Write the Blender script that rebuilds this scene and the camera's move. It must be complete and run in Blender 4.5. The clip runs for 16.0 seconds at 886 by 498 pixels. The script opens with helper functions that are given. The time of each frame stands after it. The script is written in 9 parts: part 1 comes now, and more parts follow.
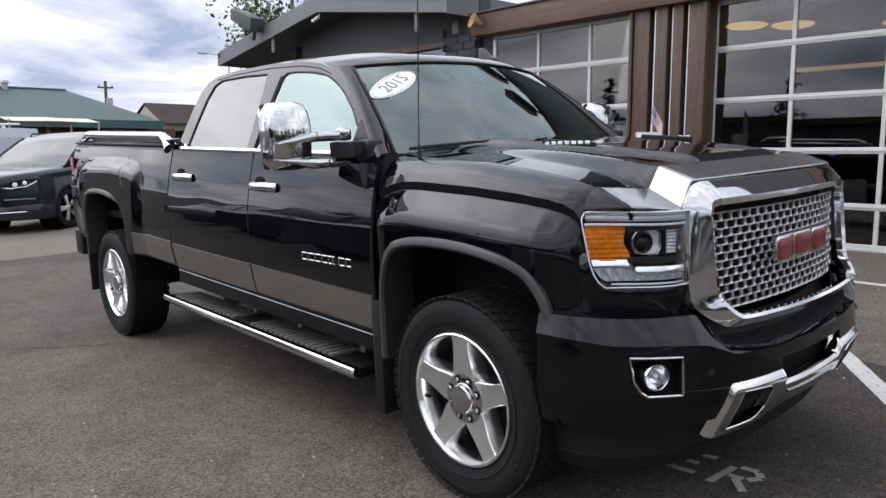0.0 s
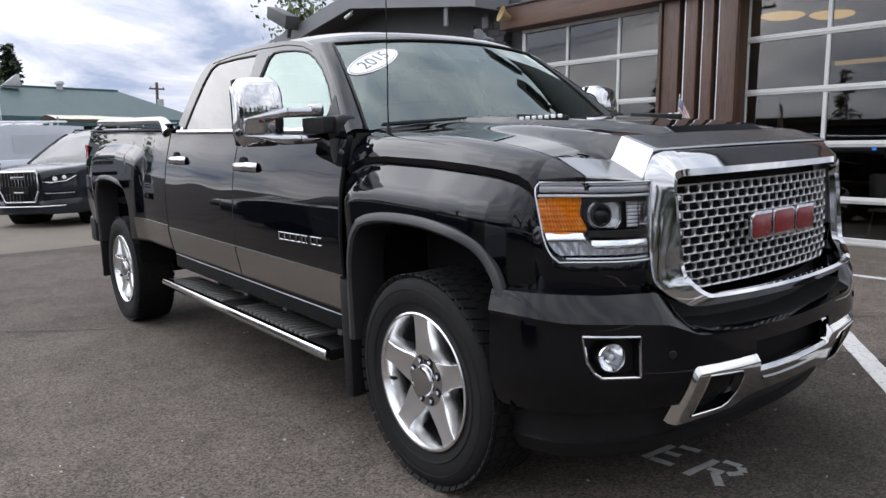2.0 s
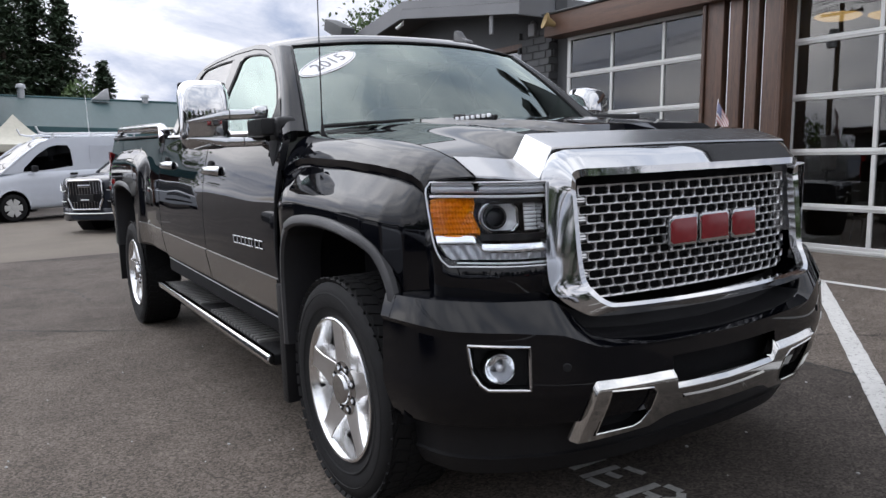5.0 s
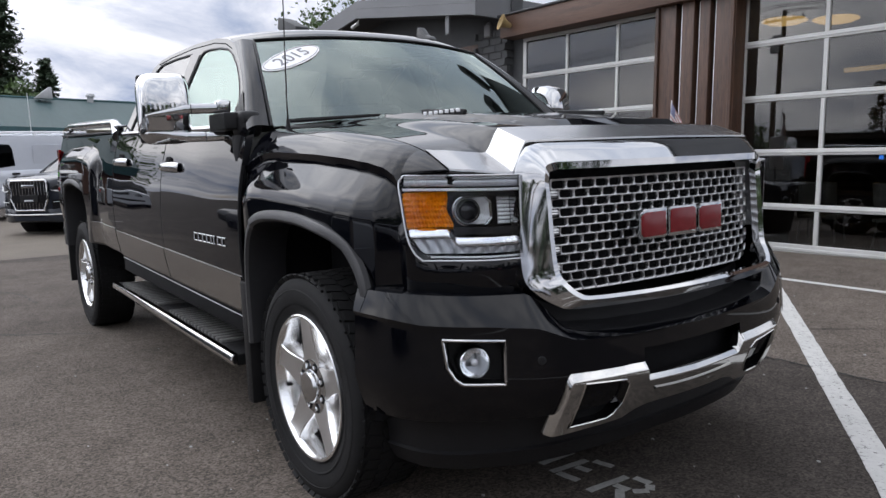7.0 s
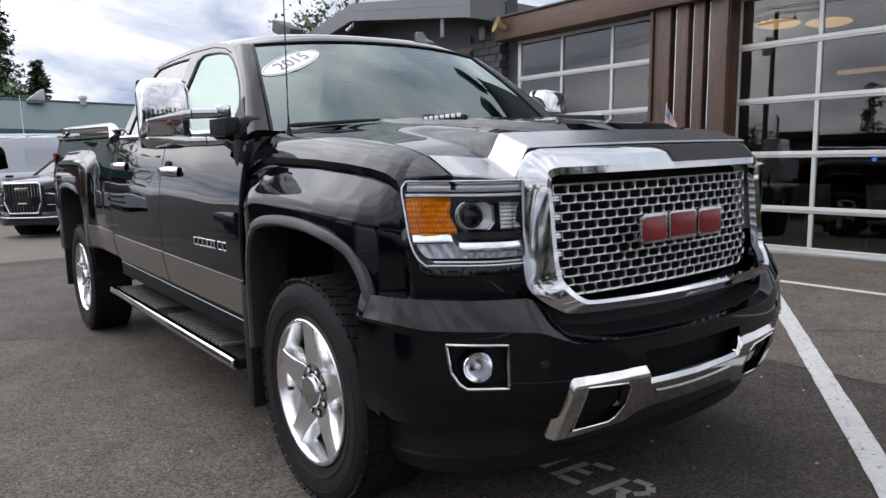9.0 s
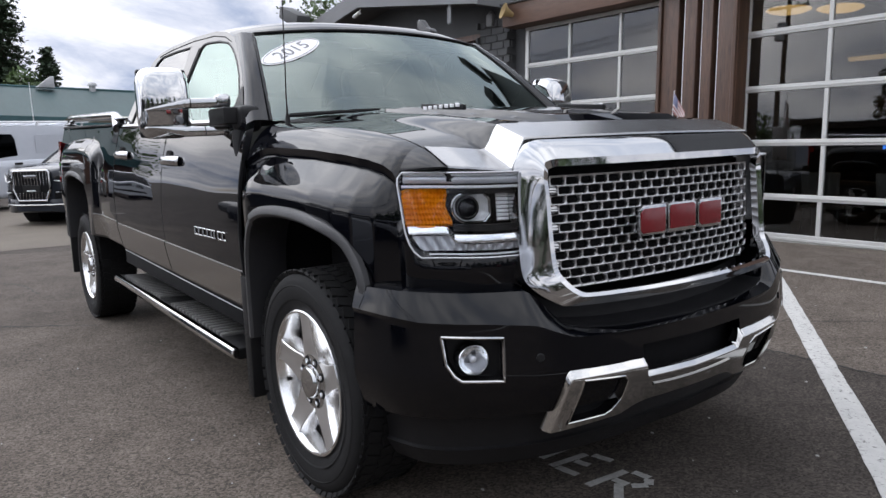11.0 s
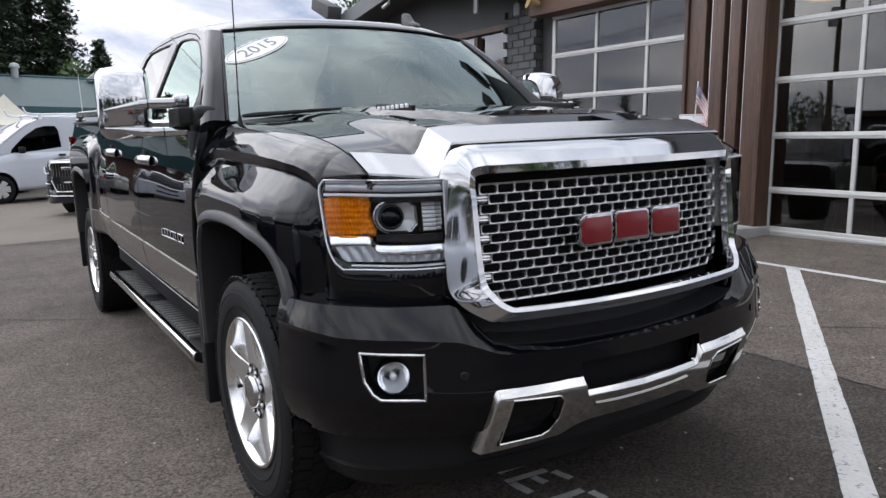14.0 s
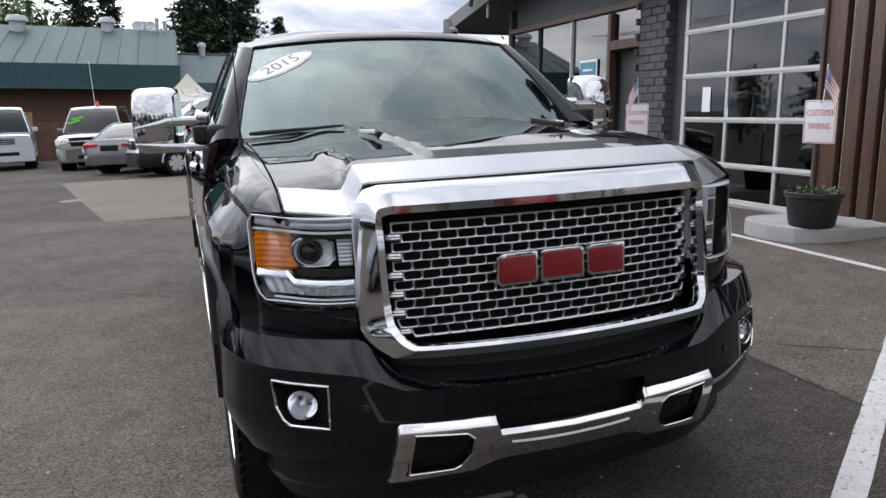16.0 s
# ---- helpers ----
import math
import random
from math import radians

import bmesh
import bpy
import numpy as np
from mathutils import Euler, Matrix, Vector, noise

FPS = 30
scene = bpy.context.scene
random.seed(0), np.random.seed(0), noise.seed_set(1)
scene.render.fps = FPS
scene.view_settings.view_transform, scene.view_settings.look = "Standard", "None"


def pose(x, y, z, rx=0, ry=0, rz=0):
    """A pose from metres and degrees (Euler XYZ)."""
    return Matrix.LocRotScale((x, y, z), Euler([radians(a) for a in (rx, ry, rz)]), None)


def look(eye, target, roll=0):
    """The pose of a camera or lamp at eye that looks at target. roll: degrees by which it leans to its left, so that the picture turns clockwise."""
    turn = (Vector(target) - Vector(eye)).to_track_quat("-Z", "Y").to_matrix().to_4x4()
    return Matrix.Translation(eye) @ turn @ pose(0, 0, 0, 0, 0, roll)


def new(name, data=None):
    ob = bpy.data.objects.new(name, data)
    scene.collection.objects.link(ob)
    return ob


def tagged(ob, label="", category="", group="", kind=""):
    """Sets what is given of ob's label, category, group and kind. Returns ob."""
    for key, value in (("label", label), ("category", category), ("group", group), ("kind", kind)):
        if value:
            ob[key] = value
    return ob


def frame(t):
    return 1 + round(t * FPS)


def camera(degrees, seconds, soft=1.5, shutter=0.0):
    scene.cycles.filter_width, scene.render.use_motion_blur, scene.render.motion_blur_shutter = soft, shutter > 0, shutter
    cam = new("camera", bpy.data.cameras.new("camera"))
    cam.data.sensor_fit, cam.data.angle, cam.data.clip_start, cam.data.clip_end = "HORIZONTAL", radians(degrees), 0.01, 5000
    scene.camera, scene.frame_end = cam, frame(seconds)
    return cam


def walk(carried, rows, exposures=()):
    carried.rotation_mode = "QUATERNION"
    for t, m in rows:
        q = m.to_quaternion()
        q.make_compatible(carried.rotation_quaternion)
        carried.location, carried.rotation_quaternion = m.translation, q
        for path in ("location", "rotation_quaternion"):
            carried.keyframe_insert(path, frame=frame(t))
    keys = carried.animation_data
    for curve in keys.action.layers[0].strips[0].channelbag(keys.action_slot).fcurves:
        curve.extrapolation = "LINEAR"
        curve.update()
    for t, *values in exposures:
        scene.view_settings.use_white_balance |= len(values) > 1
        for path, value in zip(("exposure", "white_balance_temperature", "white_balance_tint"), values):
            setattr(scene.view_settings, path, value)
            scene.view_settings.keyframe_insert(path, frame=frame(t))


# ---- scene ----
# ---------------------------------------------------------------- camera
cam = camera(61.2, 16.0)
ROWS = [
    (0.0, 1.9792, -2.8799, 1.3242, 82.541, 0.094, 48.216),
    (0.5, 1.9515, -2.7324, 1.3264, 82.417, 0.061, 49.480),
    (1.0, 2.0175, -2.6247, 1.3185, 82.459, 0.014, 51.498),
    (1.5, 2.0902, -2.5697, 1.2637, 82.591, 0.024, 52.180),
    (2.0, 2.1153, -2.5818, 1.2152, 82.700, -0.081, 51.785),
    (2.5, 2.1277, -2.5950, 1.2144, 82.758, -0.118, 51.616),
    (3.0, 2.1662, -2.4979, 1.2255, 82.657, -0.080, 52.485),
    (3.5, 2.2547, -2.3581, 1.2365, 82.470, 0.030, 55.547),
    (6.0, 2.3780, -1.9927, 1.1466, 83.658, -0.128, 57.869),
    (6.5, 2.3506, -2.0478, 1.1461, 83.682, -0.192, 56.074),
    (7.0, 2.3236, -2.0962, 1.1541, 83.673, -0.202, 54.196),
    (7.5, 2.2990, -2.1346, 1.1584, 83.861, -0.251, 53.331),
    (8.0, 2.2835, -2.1700, 1.1633, 83.856, -0.269, 52.907),
    (8.5, 2.2865, -2.1598, 1.1609, 83.783, -0.221, 53.056),
    (9.0, 2.3163, -2.1247, 1.1655, 83.796, -0.130, 53.711),
    (11.5, 2.3346, -2.0578, 1.1891, 82.631, -0.131, 54.507),
    (12.0, 2.3543, -2.0081, 1.2083, 82.476, -0.116, 54.772),
    (12.5, 2.3992, -1.9475, 1.2163, 82.466, -0.091, 55.681),
    (13.0, 2.4284, -1.8708, 1.2210, 82.421, -0.078, 56.436),
    (13.5, 2.4544, -1.8206, 1.2267, 82.273, -0.056, 57.025),
    (14.0, 2.4243, -1.7330, 1.2269, 81.977, -0.097, 57.936),
    (14.5, 2.4355, -1.6064, 1.2588, 80.607, -0.052, 59.593),
    (15.0, 2.6128, -1.4568, 1.3134, 79.900, -0.086, 64.406),
    (15.5, 2.7055, -1.3196, 1.3725, 79.720, -0.116, 67.764),
    (16.0, 2.7451, -1.0980, 1.4236, 79.676, 0.055, 70.602),
]
walk(cam, [(t, pose(x, y, z, rx, ry, rz)) for t, x, y, z, rx, ry, rz in ROWS], [(0.0, 0.13), (3.5, 0.12), (6.0, -0.05), (7.0, -0.07), (8.0, 0.02), (12.0, 0.05), (14.0, 0.08), (16.0, 0.05)])

# ---------------------------------------------------------------- world and sun
SUN_EL, SUN_AZ = 46, 232
world = bpy.data.worlds.new("sky")
scene.world = world
world.use_nodes = True
wn, wl = world.node_tree.nodes, world.node_tree.links
wn.clear()


def wnode(kind, **props):
    n = wn.new(kind)
    for k, v in props.items():
        setattr(n, k, v)
    return n


sky = wnode("ShaderNodeTexSky", sky_type="NISHITA", sun_disc=False, sun_elevation=radians(SUN_EL), sun_rotation=radians(SUN_AZ), air_density=1.2, dust_density=2.0)
sky_gain = wnode("ShaderNodeVectorMath", operation="SCALE")
sky_gain.inputs["Scale"].default_value = 0.10
wl.new(sky.outputs[0], sky_gain.inputs[0])
coord = wnode("ShaderNodeTexCoord")
split = wnode("ShaderNodeSeparateXYZ")
wl.new(coord.outputs["Generated"], split.inputs[0])
# cloud layer seen on a flat sheet high above
lift = wnode("ShaderNodeMath", operation="MAXIMUM")
lift.inputs[1].default_value = 0.0
wl.new(split.outputs[2], lift.inputs[0])
lift2 = wnode("ShaderNodeMath", operation="ADD")
lift2.inputs[1].default_value = 0.22
wl.new(lift.outputs[0], lift2.inputs[0])
sheet = []
for k in (0, 1):
    d = wnode("ShaderNodeMath", operation="DIVIDE")
    wl.new(split.outputs[k], d.inputs[0])
    wl.new(lift2.outputs[0], d.inputs[1])
    sheet.append(d)
joined = wnode("ShaderNodeCombineXYZ")
wl.new(sheet[0].outputs[0], joined.inputs[0])
wl.new(sheet[1].outputs[0], joined.inputs[1])


def cloud_noise(scale, detail, rough, off):
    m = wnode("ShaderNodeVectorMath", operation="ADD")
    m.inputs[1].default_value = (off, off * 0.7, off * 0.3)
    wl.new(joined.outputs[0], m.inputs[0])
    n = wnode("ShaderNodeTexNoise")
    n.inputs["Scale"].default_value, n.inputs["Detail"].default_value, n.inputs["Roughness"].default_value = scale, detail, rough
    n.inputs["Distortion"].default_value = 0.4
    wl.new(m.outputs[0], n.inputs["Vector"])
    return n


cover = wnode("ShaderNodeValToRGB")
cover.color_ramp.elements[0].position, cover.color_ramp.elements[1].position = 0.16, 0.38
wl.new(cloud_noise(0.9, 8, 0.55, 3.1).outputs[0], cover.inputs[0])
tone = wnode("ShaderNodeValToRGB")
tone.color_ramp.elements[0].position, tone.color_ramp.elements[0].color = 0.34, (0.36, 0.43, 0.60, 1)
tone.color_ramp.elements[1].position, tone.color_ramp.elements[1].color = 0.66, (1.36, 1.355, 1.42, 1)
mid = tone.color_ramp.elements.new(0.47)
mid.color = (0.72, 0.75, 0.86, 1)
# smaller puffs show in the clouds overhead
puff = wnode("ShaderNodeMath", operation="SUBTRACT")
puff.inputs[1].default_value = 0.5
wl.new(cloud_noise(4.2, 5, 0.5, 1.9).outputs[0], puff.inputs[0])
high = wnode("ShaderNodeMapRange", interpolation_type="SMOOTHSTEP")
high.inputs["From Min"].default_value, high.inputs["From Max"].default_value = 0.30, 0.60
high.inputs["To Min"].default_value, high.inputs["To Max"].default_value = 0.0, 1.0
wl.new(lift.outputs[0], high.inputs[0])
puffs = wnode("ShaderNodeMath", operation="MULTIPLY")
wl.new(puff.outputs[0], puffs.inputs[0])
wl.new(high.outputs[0], puffs.inputs[1])
both = wnode("ShaderNodeMath", operation="ADD")
wl.new(cloud_noise(1.3, 9, 0.6, 8.9).outputs[0], both.inputs[0])
wl.new(puffs.outputs[0], both.inputs[1])
wl.new(both.outputs[0], tone.inputs[0])
blend = wnode("ShaderNodeMix", data_type="RGBA")
wl.new(cover.outputs[0], blend.inputs["Factor"])
wl.new(sky_gain.outputs[0], blend.inputs["A"])
aloft = wnode("ShaderNodeMapRange", interpolation_type="SMOOTHSTEP")
aloft.inputs["From Min"].default_value, aloft.inputs["From Max"].default_value = 0.18, 0.45
aloft.inputs["To Min"].default_value, aloft.inputs["To Max"].default_value = 0.0, 0.48
wl.new(lift.outputs[0], aloft.inputs[0])
pale = wnode("ShaderNodeMix", data_type="RGBA")
pale.inputs["B"].default_value = (0.885, 0.925, 1.01, 1)
wl.new(aloft.outputs[0], pale.inputs["Factor"])
wl.new(tone.outputs[0], pale.inputs["A"])
wl.new(pale.outputs["Result"], blend.inputs["B"])
back = wnode("ShaderNodeBackground")
# an overcast sky is about three times as bright overhead as at the horizon
over = wnode("ShaderNodeMapRange", interpolation_type="SMOOTHSTEP")
over.inputs["From Min"].default_value, over.inputs["From Max"].default_value = 0.12, 0.50
over.inputs["To Min"].default_value, over.inputs["To Max"].default_value = 1.08, 1.50
wl.new(lift.outputs[0], over.inputs[0])
# and the cloud thins and brightens towards the veiled sun
toward = wnode("ShaderNodeVectorMath", operation="DOT_PRODUCT")
toward.inputs[1].default_value = (math.cos(radians(SUN_EL)) * math.sin(radians(SUN_AZ)), math.cos(radians(SUN_EL)) * math.cos(radians(SUN_AZ)), math.sin(radians(SUN_EL)))
wl.new(coord.outputs["Generated"], toward.inputs[0])
pos = wnode("ShaderNodeMath", operation="MAXIMUM")
pos.inputs[1].default_value = 0.0
wl.new(toward.outputs["Value"], pos.inputs[0])
powd = wnode("ShaderNodeMath", operation="POWER")
powd.inputs[1].default_value = 5.0
wl.new(pos.outputs[0], powd.inputs[0])
halo = wnode("ShaderNodeMath", operation="MULTIPLY_ADD")
halo.inputs[1].default_value, halo.inputs[2].default_value = 2.0, 1.0
wl.new(powd.outputs[0], halo.inputs[0])
gain = wnode("ShaderNodeMath", operation="MULTIPLY")
wl.new(over.outputs[0], gain.inputs[0])
wl.new(halo.outputs[0], gain.inputs[1])
wl.new(gain.outputs[0], back.inputs["Strength"])
wl.new(blend.outputs["Result"], back.inputs["Color"])
wl.new(back.outputs[0], wnode("ShaderNodeOutputWorld").inputs["Surface"])

sun = new("sun", bpy.data.lights.new("sun", "SUN"))
sun.data.energy, sun.data.angle, sun.data.color = 0.5, radians(90), (1.0, 0.94, 0.86)
sun.matrix_world = look((0, 0, 0), (-math.cos(radians(SUN_EL)) * math.sin(radians(SUN_AZ)), -math.cos(radians(SUN_EL)) * math.cos(radians(SUN_AZ)), -math.sin(radians(SUN_EL))))
scene.view_settings.exposure = 0.0

# ---------------------------------------------------------------- materials
def ramp_mix(nt, fac, a, b):
    m = nt.nodes.new("ShaderNodeMix")
    m.data_type = "RGBA"
    nt.links.new(fac, m.inputs["Factor"])
    m.inputs["A"].default_value, m.inputs["B"].default_value = (*a, 1), (*b, 1)
    return m.outputs["Result"]


def noise_fac(nt, scale, detail=4, rough=0.6, lo=0.35, hi=0.65, stretch=None, coords="Object"):
    tc = nt.nodes.new("ShaderNodeTexCoord")
    mp = nt.nodes.new("ShaderNodeMapping")
    if stretch:
        mp.inputs["Scale"].default_value = stretch
    nt.links.new(tc.outputs[coords], mp.inputs[0])
    n = nt.nodes.new("ShaderNodeTexNoise")
    n.inputs["Scale"].default_value, n.inputs["Detail"].default_value, n.inputs["Roughness"].default_value = scale, detail, rough
    nt.links.new(mp.outputs[0], n.inputs["Vector"])
    r = nt.nodes.new("ShaderNodeMapRange")
    r.inputs["From Min"].default_value, r.inputs["From Max"].default_value = lo, hi
    nt.links.new(n.outputs[0], r.inputs["Value"])
    return r.outputs[0], n.outputs[0]


def mat(name, color, rough=0.5, metal=0.0, var=0.12, scale=6.0, fine=60.0, bump=0.0, bscale=150.0, coat=0.0, stretch=None, rvar=0.0, spec=0.5, per=0.0):
    """Principled surface with colour variation at two scales, uneven gloss and fine relief."""
    m = bpy.data.materials.new(name)
    m.use_nodes = True
    nt = m.node_tree
    p = nt.nodes["Principled BSDF"]
    p.inputs["Roughness"].default_value, p.inputs["Metallic"].default_value = rough, metal
    p.inputs["Coat Weight"].default_value, p.inputs["Coat Roughness"].default_value = coat, 0.02
    p.inputs["Specular IOR Level"].default_value = spec
    lo = tuple(c * (1 - var) for c in color)
    hi = tuple(min(1, c * (1 + var)) for c in color)
    f1, _ = noise_fac(nt, scale, stretch=stretch)
    f2, _ = noise_fac(nt, fine, detail=3, stretch=stretch)
    av = nt.nodes.new("ShaderNodeMix")
    av.inputs["Factor"].default_value = 0.45
    nt.links.new(f1, av.inputs["A"])
    nt.links.new(f2, av.inputs["B"])
    out = ramp_mix(nt, av.outputs[0], lo, hi)
    if per:
        info = nt.nodes.new("ShaderNodeObjectInfo")
        hsv = nt.nodes.new("ShaderNodeHueSaturation")
        r = nt.nodes.new("ShaderNodeMapRange")
        r.inputs["To Min"].default_value, r.inputs["To Max"].default_value = 1 - per, 1 + per
        nt.links.new(info.outputs["Random"], r.inputs["Value"])
        nt.links.new(r.outputs[0], hsv.inputs["Value"])
        nt.links.new(out, hsv.inputs["Color"])
        out = hsv.outputs[0]
    nt.links.new(out, p.inputs["Base Color"])
    if rvar:
        r = nt.nodes.new("ShaderNodeMapRange")
        r.inputs["To Min"].default_value, r.inputs["To Max"].default_value = max(0, rough - rvar), min(1, rough + rvar)
        nt.links.new(f1, r.inputs["Value"])
        nt.links.new(r.outputs[0], p.inputs["Roughness"])
    if bump:
        _, raw = noise_fac(nt, bscale, detail=5, stretch=stretch)
        b = nt.nodes.new("ShaderNodeBump")
        b.inputs["Strength"].default_value, b.inputs["Distance"].default_value = bump, 0.004
        nt.links.new(raw, b.inputs["Height"])
        nt.links.new(b.outputs[0], p.inputs["Normal"])
    return m


def glass_mat(name, tint, gloss_ior=1.5, rough=0.01, sheen=(1, 1, 1)):
    """Thin pane: tinted see-through with a mirror-like skin that grows towards grazing sight."""
    m = bpy.data.materials.new(name)
    m.use_nodes = True
    nt = m.node_tree
    nt.nodes.clear()
    t = nt.nodes.new("ShaderNodeBsdfTransparent")
    t.inputs[0].default_value = (*tint, 1)
    g = nt.nodes.new("ShaderNodeBsdfGlossy")
    g.inputs["Roughness"].default_value = rough
    g.inputs["Color"].default_value = (*sheen, 1)
    fr = nt.nodes.new("ShaderNodeFresnel")
    fr.inputs[0].default_value = gloss_ior
    mx = nt.nodes.new("ShaderNodeMixShader")
    nt.links.new(fr.outputs[0], mx.inputs[0])
    nt.links.new(t.outputs[0], mx.inputs[1])
    nt.links.new(g.outputs[0], mx.inputs[2])
    nt.links.new(mx.outputs[0], nt.nodes.new("ShaderNodeOutputMaterial").inputs[0])
    return m


def glow_mat(name, color, strength):
    m = bpy.data.materials.new(name)
    m.use_nodes = True
    p = m.node_tree.nodes["Principled BSDF"]
    p.inputs["Base Color"].default_value = (*color, 1)
    p.inputs["Emission Color"].default_value = (*color, 1)
    p.inputs["Emission Strength"].default_value = strength
    return m


def asphalt_mat():
    m = mat("asphalt", (0.100, 0.085, 0.0725), 0.9, spec=0.15, var=0.26, scale=0.5, fine=5.0, bump=0.9, bscale=140.0)
    nt = m.node_tree
    p = nt.nodes["Principled BSDF"]
    base = p.inputs["Base Color"].links[0].from_socket
    # stone grains
    tc = nt.nodes.new("ShaderNodeTexCoord")
    v = nt.nodes.new("ShaderNodeTexVoronoi")
    v.inputs["Scale"].default_value = 125.0
    nt.links.new(tc.outputs["Object"], v.inputs["Vector"])
    grain = nt.nodes.new("ShaderNodeValToRGB")
    grain.color_ramp.elements[0].color, grain.color_ramp.elements[1].color = (0.52, 0.52, 0.52, 1), (1.70, 1.68, 1.66, 1)
    grain.color_ramp.elements[0].position, grain.color_ramp.elements[1].position = 0.2, 0.95
    nt.links.new(v.outputs["Color"], grain.inputs[0])
    mul = nt.nodes.new("ShaderNodeMix")
    mul.data_type, mul.blend_type = "RGBA", "MULTIPLY"
    mul.inputs["Factor"].default_value = 1.0
    nt.links.new(base, mul.inputs["A"])
    nt.links.new(grain.outputs[0], mul.inputs["B"])
    # oil stains
    f, _ = noise_fac(nt, 0.55, 5, 0.6, 0.52, 0.72)
    dark = nt.nodes.new("ShaderNodeMix")
    dark.data_type, dark.blend_type = "RGBA", "MULTIPLY"
    dark.inputs["B"].default_value = (0.72, 0.71, 0.70, 1)
    nt.links.new(f, dark.inputs["Factor"])
    nt.links.new(mul.outputs["Result"], dark.inputs["A"])
    # a newer, darker strip of asphalt that ends at the seam across the bay
    sp = nt.nodes.new("ShaderNodeSeparateXYZ")
    nt.links.new(tc.outputs["Object"], sp.inputs[0])

    def edge(a, b, value):
        r = nt.nodes.new("ShaderNodeMapRange")
        r.interpolation_type = "SMOOTHSTEP"
        r.inputs["From Min"].default_value, r.inputs["From Max"].default_value = a, b
        nt.links.new(value, r.inputs["Value"])
        return r.outputs[0]

    def calc(op, a, b):
        n = nt.nodes.new("ShaderNodeMath")
        n.operation = op
        for k, q in enumerate((a, b)):
            if isinstance(q, float):
                n.inputs[k].default_value = q
            else:
                nt.links.new(q, n.inputs[k])
        return n.outputs[0]

    seam = calc("ADD", sp.outputs[1], calc("MULTIPLY", sp.outputs[0], 0.055))
    _, rough_edge = noise_fac(nt, 2.2, 5, 0.65)
    south = calc("ADD", sp.outputs[1], calc("MULTIPLY", rough_edge, 1.1))
    west = calc("ADD", sp.outputs[0], calc("MULTIPLY", rough_edge, 1.1))
    strip = calc("MULTIPLY", edge(1.856, 1.836, seam), calc("MULTIPLY", edge(-0.35, 0.75, south), edge(-1.4, 0.0, west)))
    newer = nt.nodes.new("ShaderNodeMix")
    newer.data_type, newer.blend_type = "RGBA", "MULTIPLY"
    newer.inputs["B"].default_value = (0.54, 0.55, 0.57, 1)
    nt.links.new(strip, newer.inputs["Factor"])
    nt.links.new(dark.outputs["Result"], newer.inputs["A"])
    old = calc("MULTIPLY", edge(-3.60, -3.68, calc("ADD", sp.outputs[0], calc("ADD", calc("MULTIPLY", sp.outputs[1], -0.12), calc("MULTIPLY", rough_edge, 0.14)))), 1.0)
    aged = nt.nodes.new("ShaderNodeMix")
    aged.data_type, aged.blend_type = "RGBA", "MULTIPLY"
    aged.inputs["B"].default_value = (0.84, 0.84, 0.85, 1)
    nt.links.new(old, aged.inputs["Factor"])
    nt.links.new(newer.outputs["Result"], aged.inputs["A"])
    patch = edge(-8.60, -8.66, calc("SUBTRACT", sp.outputs[0], calc("MULTIPLY", sp.outputs[1], 0.51)))
    dark2 = nt.nodes.new("ShaderNodeMix")
    dark2.data_type, dark2.blend_type = "RGBA", "MULTIPLY"
    dark2.inputs["B"].default_value = (0.78, 0.78, 0.80, 1)
    nt.links.new(patch, dark2.inputs["Factor"])
    nt.links.new(aged.outputs["Result"], dark2.inputs["A"])
    nt.links.new(dark2.outputs["Result"], p.inputs["Base Color"])
    return m


def paint_line_mat():
    """Worn road paint: white with the dark asphalt showing through in chips."""
    m = mat("road_paint", (0.45, 0.445, 0.43), 0.75, var=0.12, scale=3, fine=30, bump=0.5, bscale=140)
    nt = m.node_tree
    p = nt.nodes["Principled BSDF"]
    base = p.inputs["Base Color"].links[0].from_socket
    f, _ = noise_fac(nt, 42, 6, 0.7, 0.57, 0.62)
    mx = nt.nodes.new("ShaderNodeMix")
    mx.data_type = "RGBA"
    nt.links.new(f, mx.inputs["Factor"])
    nt.links.new(base, mx.inputs["A"])
    mx.inputs["B"].default_value = (0.14, 0.135, 0.13, 1)
    nt.links.new(mx.outputs["Result"], p.inputs["Base Color"])
    return m


M = {}
M["asphalt"] = asphalt_mat()
M["road_paint"] = paint_line_mat()
M["faded_paint"] = mat("faded_paint", (0.30, 0.30, 0.29), 0.8, var=0.3, scale=9, fine=70, bump=0.6)
M["crack"] = mat("crack_filler", (0.014, 0.013, 0.012), 0.85, var=0.3, bump=0.5)
M["concrete"] = mat("concrete", (0.130, 0.112, 0.092), 0.88, spec=0.2, var=0.14, scale=0.8, fine=30, bump=0.4, bscale=90)
M["kerb"] = mat("kerb_concrete", (0.30, 0.30, 0.29), 0.8, var=0.15, scale=4, fine=50, bump=0.4)
M["paint"] = mat("black_paint", (0.0018, 0.0020, 0.0032), 0.02, var=0.1, spec=0.38)
M["chrome"] = mat("chrome", (0.54, 0.545, 0.555), 0.05, 1.0, var=0.02)
M["hood_silver"] = mat("bright_silver_plate", (0.40, 0.40, 0.405), 0.24, 1.0, var=0.03, rvar=0.03)
M["rib"] = mat("worn_black_rubber", (0.115, 0.113, 0.110), 0.28, spec=0.6, var=0.25, bump=0.15)
M["brushed"] = mat("brushed_steel", (0.42, 0.41, 0.39), 0.22, 1.0, var=0.06, scale=3, stretch=(1, 1, 14), rvar=0.05)
